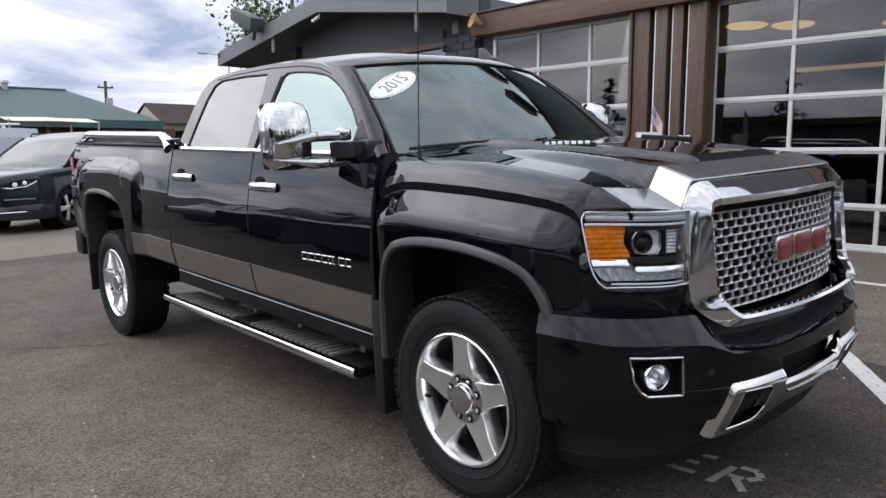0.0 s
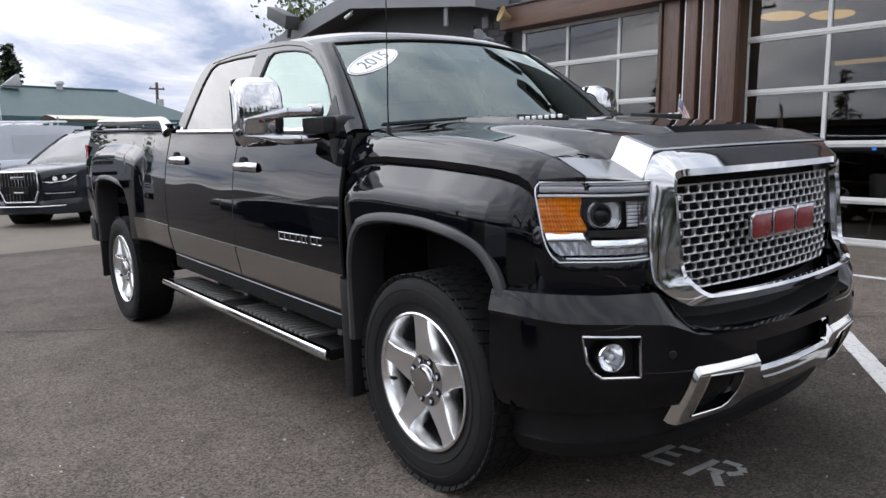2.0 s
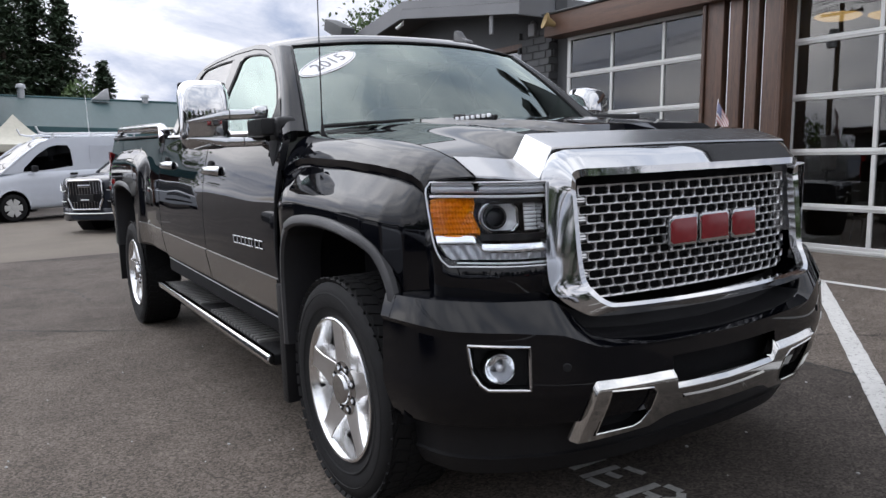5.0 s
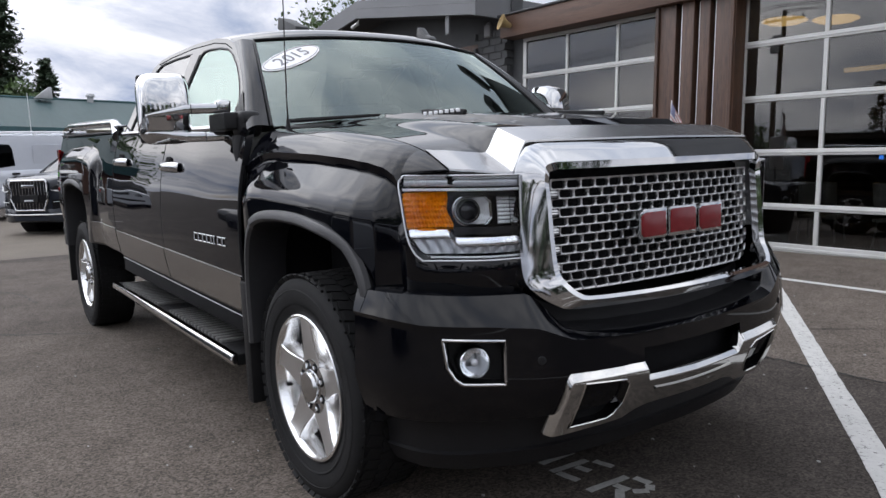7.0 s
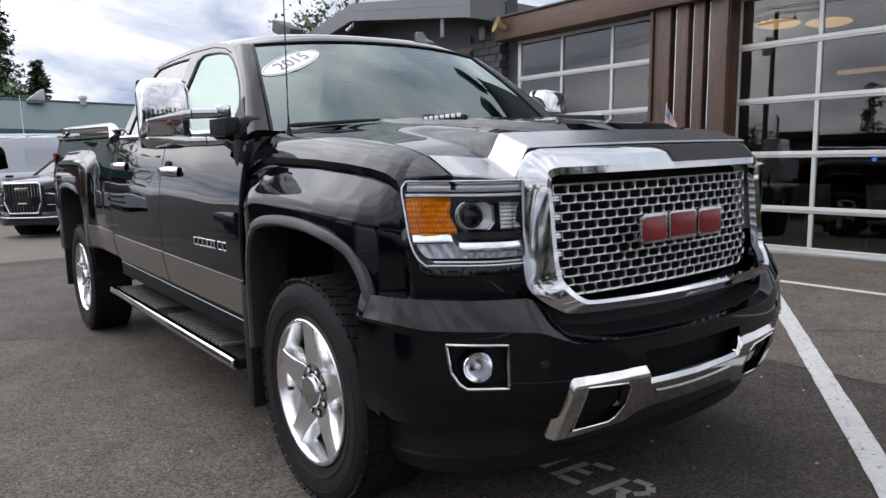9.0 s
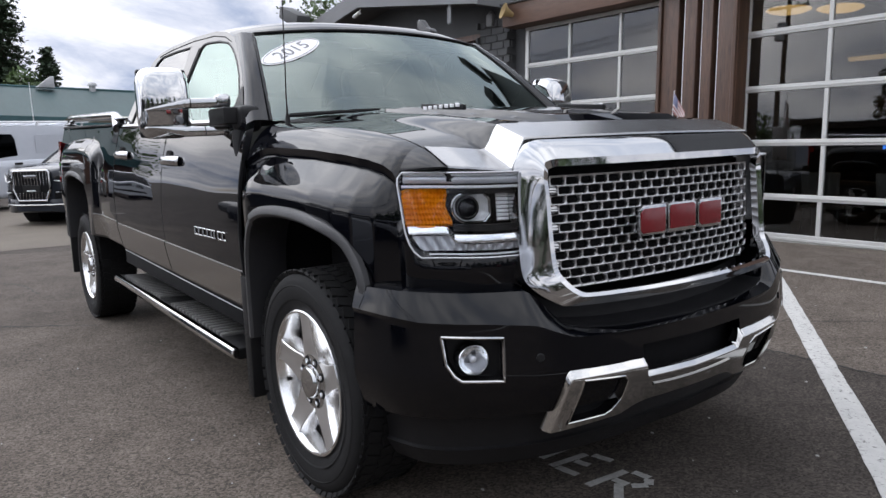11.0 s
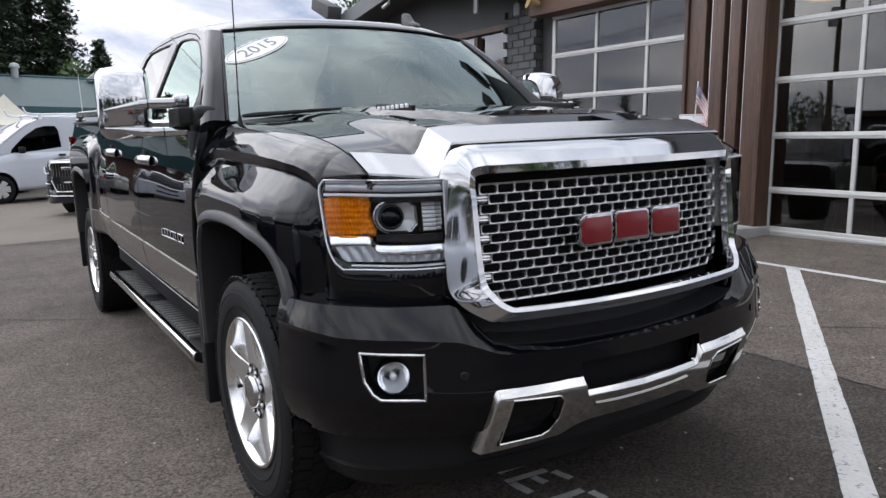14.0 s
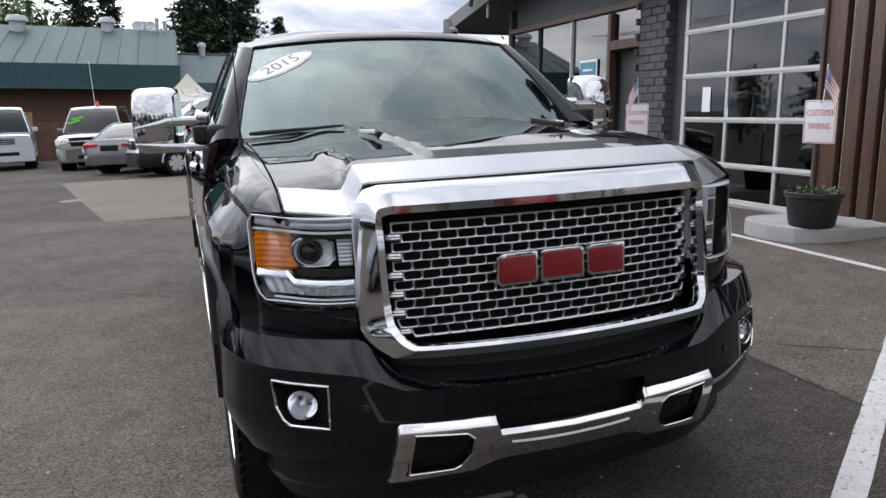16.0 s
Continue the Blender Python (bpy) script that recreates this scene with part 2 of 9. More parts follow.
M["alloy"] = mat("machined_alloy", (0.60, 0.59, 0.58), 0.34, 0.9, var=0.04, rvar=0.05)
M["alloy_bright"] = mat("bright_alloy", (0.84, 0.84, 0.84), 0.22, 1.0, var=0.03)
M["skid_satin"] = mat("satin_steel", (0.62, 0.615, 0.60), 0.09, 1.0, var=0.04, rvar=0.03)
M["grille_silver"] = mat("grille_satin_chrome", (0.50, 0.50, 0.51), 0.30, 1.0, var=0.04)
M["trim"] = mat("black_plastic", (0.009, 0.009, 0.010), 0.45, spec=0.25, var=0.2, bump=0.25, bscale=400)
M["pad"] = mat("step_pad_plastic", (0.006, 0.006, 0.007), 0.6, spec=0.12, var=0.2, bump=0.3, bscale=300)
M["flare"] = mat("grey_black_plastic", (0.022, 0.022, 0.024), 0.42, var=0.15, bump=0.2, bscale=400)
M["rubber"] = mat("tyre_rubber", (0.0065, 0.0065, 0.007), 0.75, spec=0.25, var=0.3, scale=14, bump=0.3, bscale=250)
M["bracket"] = mat("grey_bracket_paint", (0.085, 0.083, 0.080), 0.5, var=0.2)
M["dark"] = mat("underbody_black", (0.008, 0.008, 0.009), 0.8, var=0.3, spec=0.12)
M["red_badge"] = mat("red_enamel", (0.15, 0.010, 0.014), 0.22, var=0.08)
M["amber"] = mat("amber_lens", (1.0, 0.26, 0.003), 0.22, var=0.35, scale=14, fine=90, bump=0.3, bscale=90)
M["lamp_chrome"] = mat("lamp_chrome", (0.86, 0.87, 0.89), 0.14, 1.0, var=0.02)
M["lamp_white"] = mat("lamp_white_strip", (0.86, 0.87, 0.89), 0.2, var=0.03)
M["red_lens"] = mat("red_lens", (0.35, 0.01, 0.012), 0.12, var=0.1, coat=1.0)
M["lamp_silver"] = mat("lamp_reflector", (0.90, 0.91, 0.92), 0.18, 0.1, var=0.04)
M["lamp_grey"] = mat("lamp_frost", (0.58, 0.59, 0.62), 0.2, 0.35, var=0.08)
M["glass_front"] = glass_mat("windshield_glass", (0.52, 0.66, 0.61), 2.15, sheen=(0.86, 0.98, 0.94))
M["glass_side"] = glass_mat("side_glass", (0.60, 0.76, 0.70), 2.35, sheen=(0.84, 1.0, 0.95))
M["glass_tint"] = glass_mat("privacy_glass", (0.10, 0.105, 0.11), 1.82)
M["glass_lens"] = glass_mat("clear_lens", (0.95, 0.96, 0.97), 1.28)
M["glass_entrance"] = glass_mat("entrance_glass", (0.42, 0.45, 0.44), 2.35)
M["neon_red"] = glow_mat("neon_red", (1.0, 0.16, 0.08), 0.9)
M["neon_blue"] = glow_mat("neon_blue", (0.15, 0.22, 1.0), 0.9)
M["glass_door"] = glass_mat("door_pane_glass", (0.42, 0.43, 0.43), 1.72)
M["interior"] = mat("cabin_dark", (0.025, 0.024, 0.024), 0.7, var=0.2, bump=0.3)
M["leather"] = mat("seat_leather", (0.035, 0.033, 0.032), 0.5, var=0.2, bump=0.3)
M["white_vinyl"] = mat("white_vinyl", (0.78, 0.79, 0.80), 0.4, var=0.03)
M["grey_print"] = mat("grey_print", (0.19, 0.19, 0.205), 0.5, var=0.05)
M["white_alu"] = mat("white_aluminium", (0.50, 0.50, 0.485), 0.4, 0.2, var=0.05, rvar=0.08)
M["wood"] = mat("stained_wood", (0.064, 0.031, 0.018), 0.5, var=0.55, scale=2.2, fine=14, bump=0.5, bscale=40, stretch=(6, 6, 0.5))
M["wood_h"] = mat("stained_wood_beam", (0.088, 0.045, 0.028), 0.55, var=0.35, scale=2.2, fine=14, bump=0.5, bscale=40, stretch=(0.5, 6, 6))
M["brick"] = mat("grey_painted_brick", (0.066, 0.068, 0.071), 0.75, var=0.15, scale=7, fine=60, bump=0.8, bscale=60, per=0.16)
M["mortar"] = mat("grey_mortar", (0.055, 0.057, 0.060), 0.85, var=0.15, bump=0.6)
M["grey_wall"] = mat("dark_grey_wall", (0.050, 0.052, 0.055), 0.7, var=0.15, scale=1.5, bump=0.2)
M["fascia"] = mat("slate_grey_fascia", (0.115, 0.118, 0.125), 0.5, var=0.10, scale=1.2, bump=0.1)
M["soffit"] = mat("soffit_boards", (0.050, 0.048, 0.047), 0.7, var=0.2, scale=2, stretch=(0.4, 8, 1))
M["strip"] = mat("white_metal_strip", (0.70, 0.71, 0.73), 0.35, 0.1, var=0.05)
M["teal_roof"] = mat("pale_teal_metal_roof", (0.040, 0.068, 0.070), 0.6, spec=0.2, var=0.12, scale=0.35, fine=3.0, stretch=(0.4, 2.5, 1))
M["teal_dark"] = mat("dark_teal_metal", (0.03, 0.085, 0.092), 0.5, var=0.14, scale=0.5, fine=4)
M["brown_wall"] = mat("brown_brick_wall", (0.10, 0.050, 0.034), 0.8, var=0.25, scale=3, fine=12)
M["beige"] = mat("beige_stucco", (0.36, 0.33, 0.28), 0.8, var=0.12)
M["roof_brown"] = mat("brown_shingle", (0.045, 0.038, 0.034), 0.9, spec=0.1, var=0.25, scale=4)
M["canvas"] = mat("cream_canvas", (0.44, 0.42, 0.35), 0.7, var=0.1)
M["steel"] = mat("galvanised_steel", (0.36, 0.37, 0.38), 0.45, 0.6, var=0.12)
M["pole_wood"] = mat("pole_wood", (0.10, 0.075, 0.055), 0.85, var=0.25)
M["bark"] = mat("bark", (0.055, 0.042, 0.032), 0.9, var=0.35, scale=5, bump=0.8)
M["conifer"] = mat("conifer_needles", (0.030, 0.052, 0.026), 0.7, var=0.45, scale=0.6, fine=4)
M["leaf"] = mat("broad_leaves", (0.055, 0.095, 0.026), 0.6, var=0.45, scale=0.6, fine=4)
M["white_car"] = mat("white_car_paint", (0.50, 0.525, 0.575), 0.2, var=0.03, coat=0.6)
M["silver_car"] = mat("silver_car_paint", (0.165, 0.17, 0.175), 0.22, 0.5, var=0.05, coat=1.0)
M["beige_car"] = mat("champagne_car_paint", (0.155, 0.15, 0.14), 0.25, 0.3, var=0.05, coat=1.0)
M["tan_wood"] = mat("weathered_tan_wood", (0.22, 0.13, 0.055), 0.75, var=0.25, scale=3, fine=20)
M["pewter_car"] = mat("pewter_car_paint", (0.11, 0.115, 0.12), 0.2, 0.4, var=0.05, coat=0.6)
M["drain_iron"] = mat("dusty_iron", (0.12, 0.115, 0.105), 0.8, var=0.3, scale=6, fine=40, bump=0.5)
M["slate_car"] = mat("slate_grey_car_paint", (0.018, 0.021, 0.028), 0.12, var=0.05, spec=0.4)
M["car_glass"] = glass_mat("car_glass_dark", (0.12, 0.135, 0.14), 1.48)
M["car_lamp"] = mat("car_lamp_cluster", (0.20, 0.21, 0.23), 0.12, 0.6, var=0.1)
M["cabin_void"] = mat("car_cabin", (0.02, 0.02, 0.022), 0.7, var=0.2)
M["green_marker"] = mat("green_marker_ink", (0.12, 0.62, 0.05), 0.6, var=0.1)
M["sign_white"] = mat("sign_white", (0.72, 0.72, 0.72), 0.35, var=0.04, scale=3)
M["sign_red"] = mat("sign_red", (0.50, 0.03, 0.04), 0.4, var=0.05)
M["flag_red"] = mat("flag_red", (0.50, 0.26, 0.25), 0.8, var=0.1)
M["flag_blue"] = mat("flag_blue", (0.17, 0.18, 0.28), 0.8, var=0.1)
M["flag_white"] = mat("flag_white", (0.70, 0.66, 0.66), 0.8, var=0.05)
M["pot"] = mat("dark_planter", (0.012, 0.012, 0.014), 0.55, var=0.2, bump=0.3)
M["soil"] = mat("soil", (0.05, 0.035, 0.025), 0.95, var=0.4, bump=1.0)
M["poster"] = mat("poster_teal", (0.06, 0.22, 0.30), 0.4, var=0.3, scale=8)
M["paper"] = mat("paper", (0.72, 0.73, 0.74), 0.6, var=0.03)
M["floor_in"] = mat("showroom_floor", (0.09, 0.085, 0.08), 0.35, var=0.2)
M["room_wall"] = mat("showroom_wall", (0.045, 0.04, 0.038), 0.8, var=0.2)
M["desk_wood"] = mat("desk_wood", (0.13, 0.085, 0.055), 0.5, var=0.25, stretch=(0.5, 5, 1))
M["lamp_warm"] = glow_mat("warm_lamp", (1.0, 0.62, 0.22), 2.2)
M["cove_warm"] = glow_mat("warm_cove", (1.0, 0.66, 0.30), 1.0)
M["blue_led"] = glow_mat("blue_led", (0.05, 0.25, 1.0), 4.0)
M["speaker_tan"] = mat("weathered_tan_horn", (0.36, 0.26, 0.12), 0.6, var=0.2)
M["grey_plastic"] = mat("grey_plastic", (0.20, 0.20, 0.205), 0.5, var=0.1)


# ---------------------------------------------------------------- mesh helpers
def link_mesh(name, bm, material, parent=None, smooth=True, angle=35):
    me = bpy.data.meshes.new(name)
    bmesh.ops.recalc_face_normals(bm, faces=bm.faces[:])
    for fc in bm.faces:
        fc.smooth = smooth
    if smooth:
        lim = radians(angle)
        for e in bm.edges:
            if len(e.link_faces) == 2 and e.calc_face_angle(0) > lim:
                e.smooth = False
    bm.to_mesh(me)
    bm.free()
    for mm in (material if isinstance(material, (list, tuple)) else [material]):
        me.materials.append(mm)
    ob = new(name, me)
    if parent:
        ob.parent = parent
    return ob


def part(name, bm, material, parent, label="", smooth=True, angle=35):
    ob = link_mesh(name, bm, material, parent, smooth, angle)
    if label:
        tagged(ob, label)
    return ob


def thing(name, label, category, m=None, group="", kind=""):
    ob = new(name)
    ob.empty_display_size = 0.2
    if m is not None:
        ob.matrix_world = m
    return tagged(ob, label, category, group, kind)


def grid(rows, bm=None, close_u=False, close_v=False):
    """Quads over a table of points."""
    bm = bm or bmesh.new()
    vs = [[bm.verts.new(p) for p in r] for r in rows]
    nr, nc = len(vs), len(vs[0])
    for i in range(nr if close_u else nr - 1):
        for j in range(nc if close_v else nc - 1):
            q = (vs[i][j], vs[i][(j + 1) % nc], vs[(i + 1) % nr][(j + 1) % nc], vs[(i + 1) % nr][j])
            try:
                bm.faces.new(q)
            except ValueError:
                pass
    return bm


def thicken(bm, t):
    bmesh.ops.recalc_face_normals(bm, faces=bm.faces[:])
    bmesh.ops.solidify(bm, geom=bm.faces[:], thickness=t)
    return bm


def box(sx, sy, sz, at=(0, 0, 0), bevel=0.0, seg=2, bm=None, rot=None):
    own = bmesh.new()
    bmesh.ops.create_cube(own, size=1.0)
    bmesh.ops.scale(own, vec=(sx, sy, sz), verts=own.verts[:])
    if bevel:
        bmesh.ops.bevel(own, geom=own.edges[:], offset=min(bevel, 0.49 * min(sx, sy, sz)), segments=seg, profile=0.6, affect="EDGES")
    m = Matrix.Translation(at) @ (rot if rot is not None else Matrix())
    bmesh.ops.transform(own, matrix=m, verts=own.verts[:])
    return merge(bm, own)


def merge(bm, own):
    if bm is None:
        return own
    tmp = bpy.data.meshes.new("tmp")
    own.to_mesh(tmp)
    own.free()
    bm.from_mesh(tmp)
    bpy.data.meshes.remove(tmp)
    return bm


def prism(pts, depth, m, bevel=0.0, bm=None, seg=2):
    """A flat outline (x, y) pushed up by depth along z, then posed by m."""
    own = bmesh.new()
    f0 = own.faces.new([own.verts.new((x, y, 0)) for x, y in pts])
    r = bmesh.ops.extrude_face_region(own, geom=[f0])
    bmesh.ops.translate(own, vec=(0, 0, depth), verts=[v for v in r["geom"] if isinstance(v, bmesh.types.BMVert)])
    bmesh.ops.recalc_face_normals(own, faces=own.faces[:])
    if bevel:
        bmesh.ops.bevel(own, geom=own.edges[:], offset=bevel, segments=seg, profile=0.6, affect="EDGES")
    bmesh.ops.transform(own, matrix=m, verts=own.verts[:])
    return merge(bm, own)


def tube(path, r, seg=8, bm=None, caps=True, flat=1.0):
    """A round bar along a path; r may be a number or one radius a point."""
    own = bmesh.new()
    pts = [Vector(p) for p in path]
    rings = []
    up0 = None
    for i, p in enumerate(pts):
        d = (pts[min(i + 1, len(pts) - 1)] - pts[max(i - 1, 0)]).normalized()
        ref = Vector((0, 0, 1)) if abs(d.z) < 0.9 else Vector((1, 0, 0))
        if up0 is not None:
            ref = up0
        a = d.cross(ref).normalized()
        b = a.cross(d).normalized()
        up0 = b
        rr = r[i] if isinstance(r, (list, tuple)) else r
        rings.append([own.verts.new(p + a * rr * math.cos(2 * math.pi * k / seg) + b * rr * flat * math.sin(2 * math.pi * k / seg)) for k in range(seg)])
    for i in range(len(rings) - 1):
        for k in range(seg):
            own.faces.new((rings[i][k], rings[i][(k + 1) % seg], rings[i + 1][(k + 1) % seg], rings[i + 1][k]))
    if caps:
        own.faces.new(rings[0][::-1])
        own.faces.new(rings[-1])
    return merge(bm, own)


def lathe(profile, seg=32, m=None, bm=None):
    """Turn (radius, height) round z."""
    own = grid([[(r * math.cos(2 * math.pi * k / seg), r * math.sin(2 * math.pi * k / seg), h) for k in range(seg)] for r, h in profile], close_v=True)
    bmesh.ops.remove_doubles(own, verts=own.verts[:], dist=1e-5)
    if m is not None:
        bmesh.ops.transform(own, matrix=m, verts=own.verts[:])
    return merge(bm, own)


def table(x, xs, ys):
    return float(np.interp(x, xs, ys))


def sm(t):
    t = max(0.0, min(1.0, t))
    return t * t * (3 - 2 * t)


def crv(pts, n):
    """A smooth line through the points."""
    p = [Vector(q) for q in pts]
    p = [2 * p[0] - p[1]] + p + [2 * p[-1] - p[-2]]
    out = []
    for k in range(n):
        s = k / (n - 1) * (len(p) - 3)
        i = min(int(s), len(p) - 4)
        t = s - i
        a, b, c, d = p[i:i + 4]
        out.append(0.5 * (2 * b + (c - a) * t + (2 * a - 5 * b + 4 * c - d) * t * t + (3 * b - a - 3 * c + d) * t ** 3))
    return out


def mirrored(bm, s):
    """For the driver's side: flip the mesh over the truck's middle plane."""
    if s > 0:
        bmesh.ops.scale(bm, vec=(1, -1, 1), verts=bm.verts[:])
        bmesh.ops.reverse_faces(bm, faces=bm.faces[:])
    return bm


def text_bm(words, size, depth=0.0, align="CENTER", bold=0.0):
    cu = bpy.data.curves.new("words", "FONT")
    cu.body, cu.size, cu.align_x, cu.align_y, cu.extrude, cu.offset = words, size, align, "CENTER", depth, bold
    ob = bpy.data.objects.new("words", cu)
    me = ob.to_mesh()
    bm = bmesh.new()
    bm.from_mesh(me)
    ob.to_mesh_clear()
    bpy.data.objects.remove(ob)
    bpy.data.curves.remove(cu)
    return bm


def ground_z(x, y):
    return 0.0132 * max(-60, min(25, x)) + 0.040 * max(-18, min(9, y))

# ---------------------------------------------------------------- the pickup truck (x ahead, y to its left, z up, origin under the front axle)
TRUCK = Matrix(((0.99991, -0.00053, -0.01319, 0), (0, 0.99920, -0.04000, 0), (0.01320, 0.04000, 0.99911, 0), (0, 0, 0, 1)))
truck = thing("pickup_truck", "glossy black crew-cab pickup truck with chrome grille, mirrors and polished wheels", "pickup truck", TRUCK)
AXLE_R = -3.904


def rake(x):
    return 0.03 * max(0.0, -x - 0.5)


DOOR_Z = [0.55, 0.62, 0.72, 0.80, 0.90, 1.00, 1.08, 1.16, 1.24, 1.30, 1.345]
DOOR_Y = [-0.935, -0.955, -0.973, -0.981, -0.982, -0.978, -0.971, -0.957, -0.938, -0.921, -0.908]


def door_y(x, z):
    return table(z - rake(x), DOOR_Z, DOOR_Y)


def smooth_door_y(x, z):
    soft = sum(door_y(x, z + d) * w for d, w in ((-0.03, 0.25), (0, 0.5), (0.03, 0.25)))
    return soft + 0.0006 * math.sin(9.0 * x + 5.0 * z) * math.sin(13.0 * z - 2.0 * x) + 0.0005 * math.sin(3.1 * x + 1.0) * math.sin(31.0 * z + 1.3 * math.sin(4.0 * x))


def side_panel(x0, x1, zb, zt, nx=26, nz=34, fy=None, inset=0.0):
    """Skin of the body side between two lines, as a sheet with a folded rim."""
    fy = fy or smooth_door_y
    rows = []
    for i in range(nx + 1):
        x = x0 + (x1 - x0) * i / nx
        b, t = zb(x), zt(x)
        col = [(x, fy(x, b) + 0.03, b + 0.001)]
        for k in range(nz + 1):
            z = b + (t - b) * k / nz
            col.append((x, fy(x, z) + inset, z))
        col.append((x, fy(x, t) + 0.03, t + 0.001))
        rows.append(col)
    first = [(p[0], p[1] + 0.03, p[2]) for p in rows[0]]
    last = [(p[0], p[1] + 0.03, p[2]) for p in rows[-1]]
    return grid([first] + rows + [last])


# wheel arch outlines (x from the axle, z): the outer edge of the flare
ARCH = [(-0.512, 0.50), (-0.508, 0.75), (-0.492, 0.875), (-0.452, 0.962), (-0.39, 1.002), (-0.29, 1.027), (-0.15, 1.035), (0.0, 1.030), (0.12, 1.016), (0.22, 0.994), (0.30, 0.957), (0.352, 0.905), (0.386, 0.855), (0.405, 0.80), (0.412, 0.74)]


def arch_z(dx, grow=0.0):
    pts = ARCH
    if dx <= pts[0][0] - grow or dx >= pts[-1][0] + grow:
        return 0.0
    return table(dx / (1 + grow), [p[0] for p in pts], [p[1] for p in pts])


HOOD_X = [-0.55, -0.25, -0.05, 0.06, 0.20, 0.33, 0.45, 0.51, 0.56, 0.605]
HOOD_Z = [1.345, 1.330, 1.316, 1.303, 1.284, 1.263, 1.237, 1.215, 1.190, 1.164]


def hood_edge(x):
    return sum(table(x + d, HOOD_X, HOOD_Z) for d in (-0.05, 0, 0.05)) / 3 if x < 0.5 else table(x, HOOD_X, HOOD_Z)


def fender_base(x):
    """The upper fender, inside the swelling."""
    return table(x, [-0.6, -0.54, -0.45, -0.3, 0.0, 0.15, 0.28, 0.38, 0.47, 0.53, 0.61], [-0.936, -0.930, -0.908, -0.902, -0.901, -0.899, -0.892, -0.876, -0.856, -0.828, -0.785])


def fender_outer(x):
    return table(x, [-0.6, -0.55, -0.50, -0.45, 0.1, 0.25, 0.33, 0.40, 0.44, 0.47, 0.53, 0.61], [-0.950, -0.956, -0.976, -0.982, -0.982, -0.972, -0.954, -0.918, -0.884, -0.858, -0.828, -0.785])


def shelf_top(x):
    """Upper crease of the swelling over the wheel."""
    return table(x, [-0.62, -0.57, -0.52, -0.46, -0.40, -0.30, 0.0, 0.21, 0.33, 0.40, 0.44, 0.468, 0.48], [1.07, 1.135, 1.176, 1.200, 1.209, 1.210, 1.195, 1.177, 1.161, 1.144, 1.122, 1.08, 1.02])


def shelf(t):
    """From 0 to 1: a tight inner corner at the top, a long soft roll at the bottom."""
    if t <= -0.05:
        return 0.0
    if t < 0.05:
        return 0.87 * (t + 0.05) ** 2 / 0.2
    if t < 0.7:
        return 0.87 * t
    if t < 1.6:
        u = (t - 0.7) / 0.9
        return 0.87 * (0.7 + 0.9 * (u - u * u / 2))
    return 1.0


def ramp(t, r=0.16):
    """A straight ramp from 0 to 1 with small fillets at both ends."""
    if t <= -r or t >= 1 + r:
        return 0.0 if t < 0 else 1.0
    if t < r:
        return (t + r) ** 2 / (4 * r)
    if t > 1 - r:
        return 1 - (1 + r - t) ** 2 / (4 * r)
    return t


def fender_side(x, z):
    top = shelf_top(x)
    b, o = fender_base(x), fender_outer(x)
    under = 0.006 * max(0.0, min(1.0, (top + 0.034 - z) / 0.034)) if x < 0.47 else 0.0
    return b + under + (o - b - under) * shelf((top - z) / 0.088)


def make_fender(s):
    xs = [-0.548, -0.540, -0.532] + [-0.525 + 0.012 * k for k in range(12)] + [-0.38 + 0.02 * k for k in range(32)] + [0.26 + 0.010 * k for k in range(21)] + [0.4695]
    cols = []
    for x in sorted(xs):
        if x > 0.4695:
            continue
        zb = max(arch_z(x), 0.56 if x < -0.5 else (0.795 if x > 0.38 else 0.0))
        if x > 0.392:
            zb = 0.80
        cols.append((x, zb))
    cols += [(0.4705, 1.158), (0.50, 1.160), (0.53, 1.163), (0.56, 1.165), (0.58, 1.166), (0.598, 1.167)]
    rows = []
    for x, zb in cols:
        zt = hood_edge(x)
        groove = shelf_top(x) + 0.034
        zs = max(min(groove, zt - 0.03), zb + 0.002)
        top = max(min(shelf_top(x), zs - 0.001), zb + 0.001)
        yb = fender_side(x, zb)
        col = [(x, yb + 0.035, zb + 0.003), (x, yb + 0.006, zb - 0.003)]
        for k in range(47):
            z = zb + (top - zb) * (1 - (1 - k / 46) ** 1.5)
            col.append((x, fender_side(x, z), z))
        for k in range(1, 5):
            z = top + (zs - top) * k / 4
            col.append((x, fender_side(x, z), z))
        y0 = fender_side(x, zs)
        y1 = max(-0.782, y0 + 0.005)
        yc, zc = y0 + 0.34 * (y1 - y0), zt - 0.10 * (zt - zs)
        for k in range(1, 13):
            t = k / 12
            col.append((x, y0 * (1 - t) ** 2 + 2 * yc * t * (1 - t) + y1 * t * t, zs * (1 - t) ** 2 + 2 * zc * t * (1 - t) + zt * t * t))
        col.append((x, y1 + 0.004, zt - 0.03))
        rows.append(col)
    return mirrored(grid(rows), s)


def make_flare(s, cx, up=0.0):
    """Matt plastic lip round a wheel opening."""
    outer = crv([(x, 0, z) for x, z in ARCH], 60)
    rows = []
    c = Vector((-0.06, 0, 0.45))
    for k, p in enumerate(outer):
        d = (p - c)
        d = Vector((d.x, 0, max(0.0, d.z))).normalized()
        y = (-0.988 if cx > -1 else -0.998)
        if p.x > 0.16:
            y += 0.034 * sm((p.x - 0.16) / 0.22)
        if p.x < -0.42:
            y += 0.010
        prof = [(0.004, 0.018), (0.004, 0.0), (-0.006, -0.008), (-0.026, -0.010), (-0.036, 0.0), (-0.038, 0.05), (-0.030, 0.16)]
        rows.append([(cx + p.x + d.x * a, y + b, p.z + up + d.z * a) for a, b in prof])
    return mirrored(grid(rows), s)


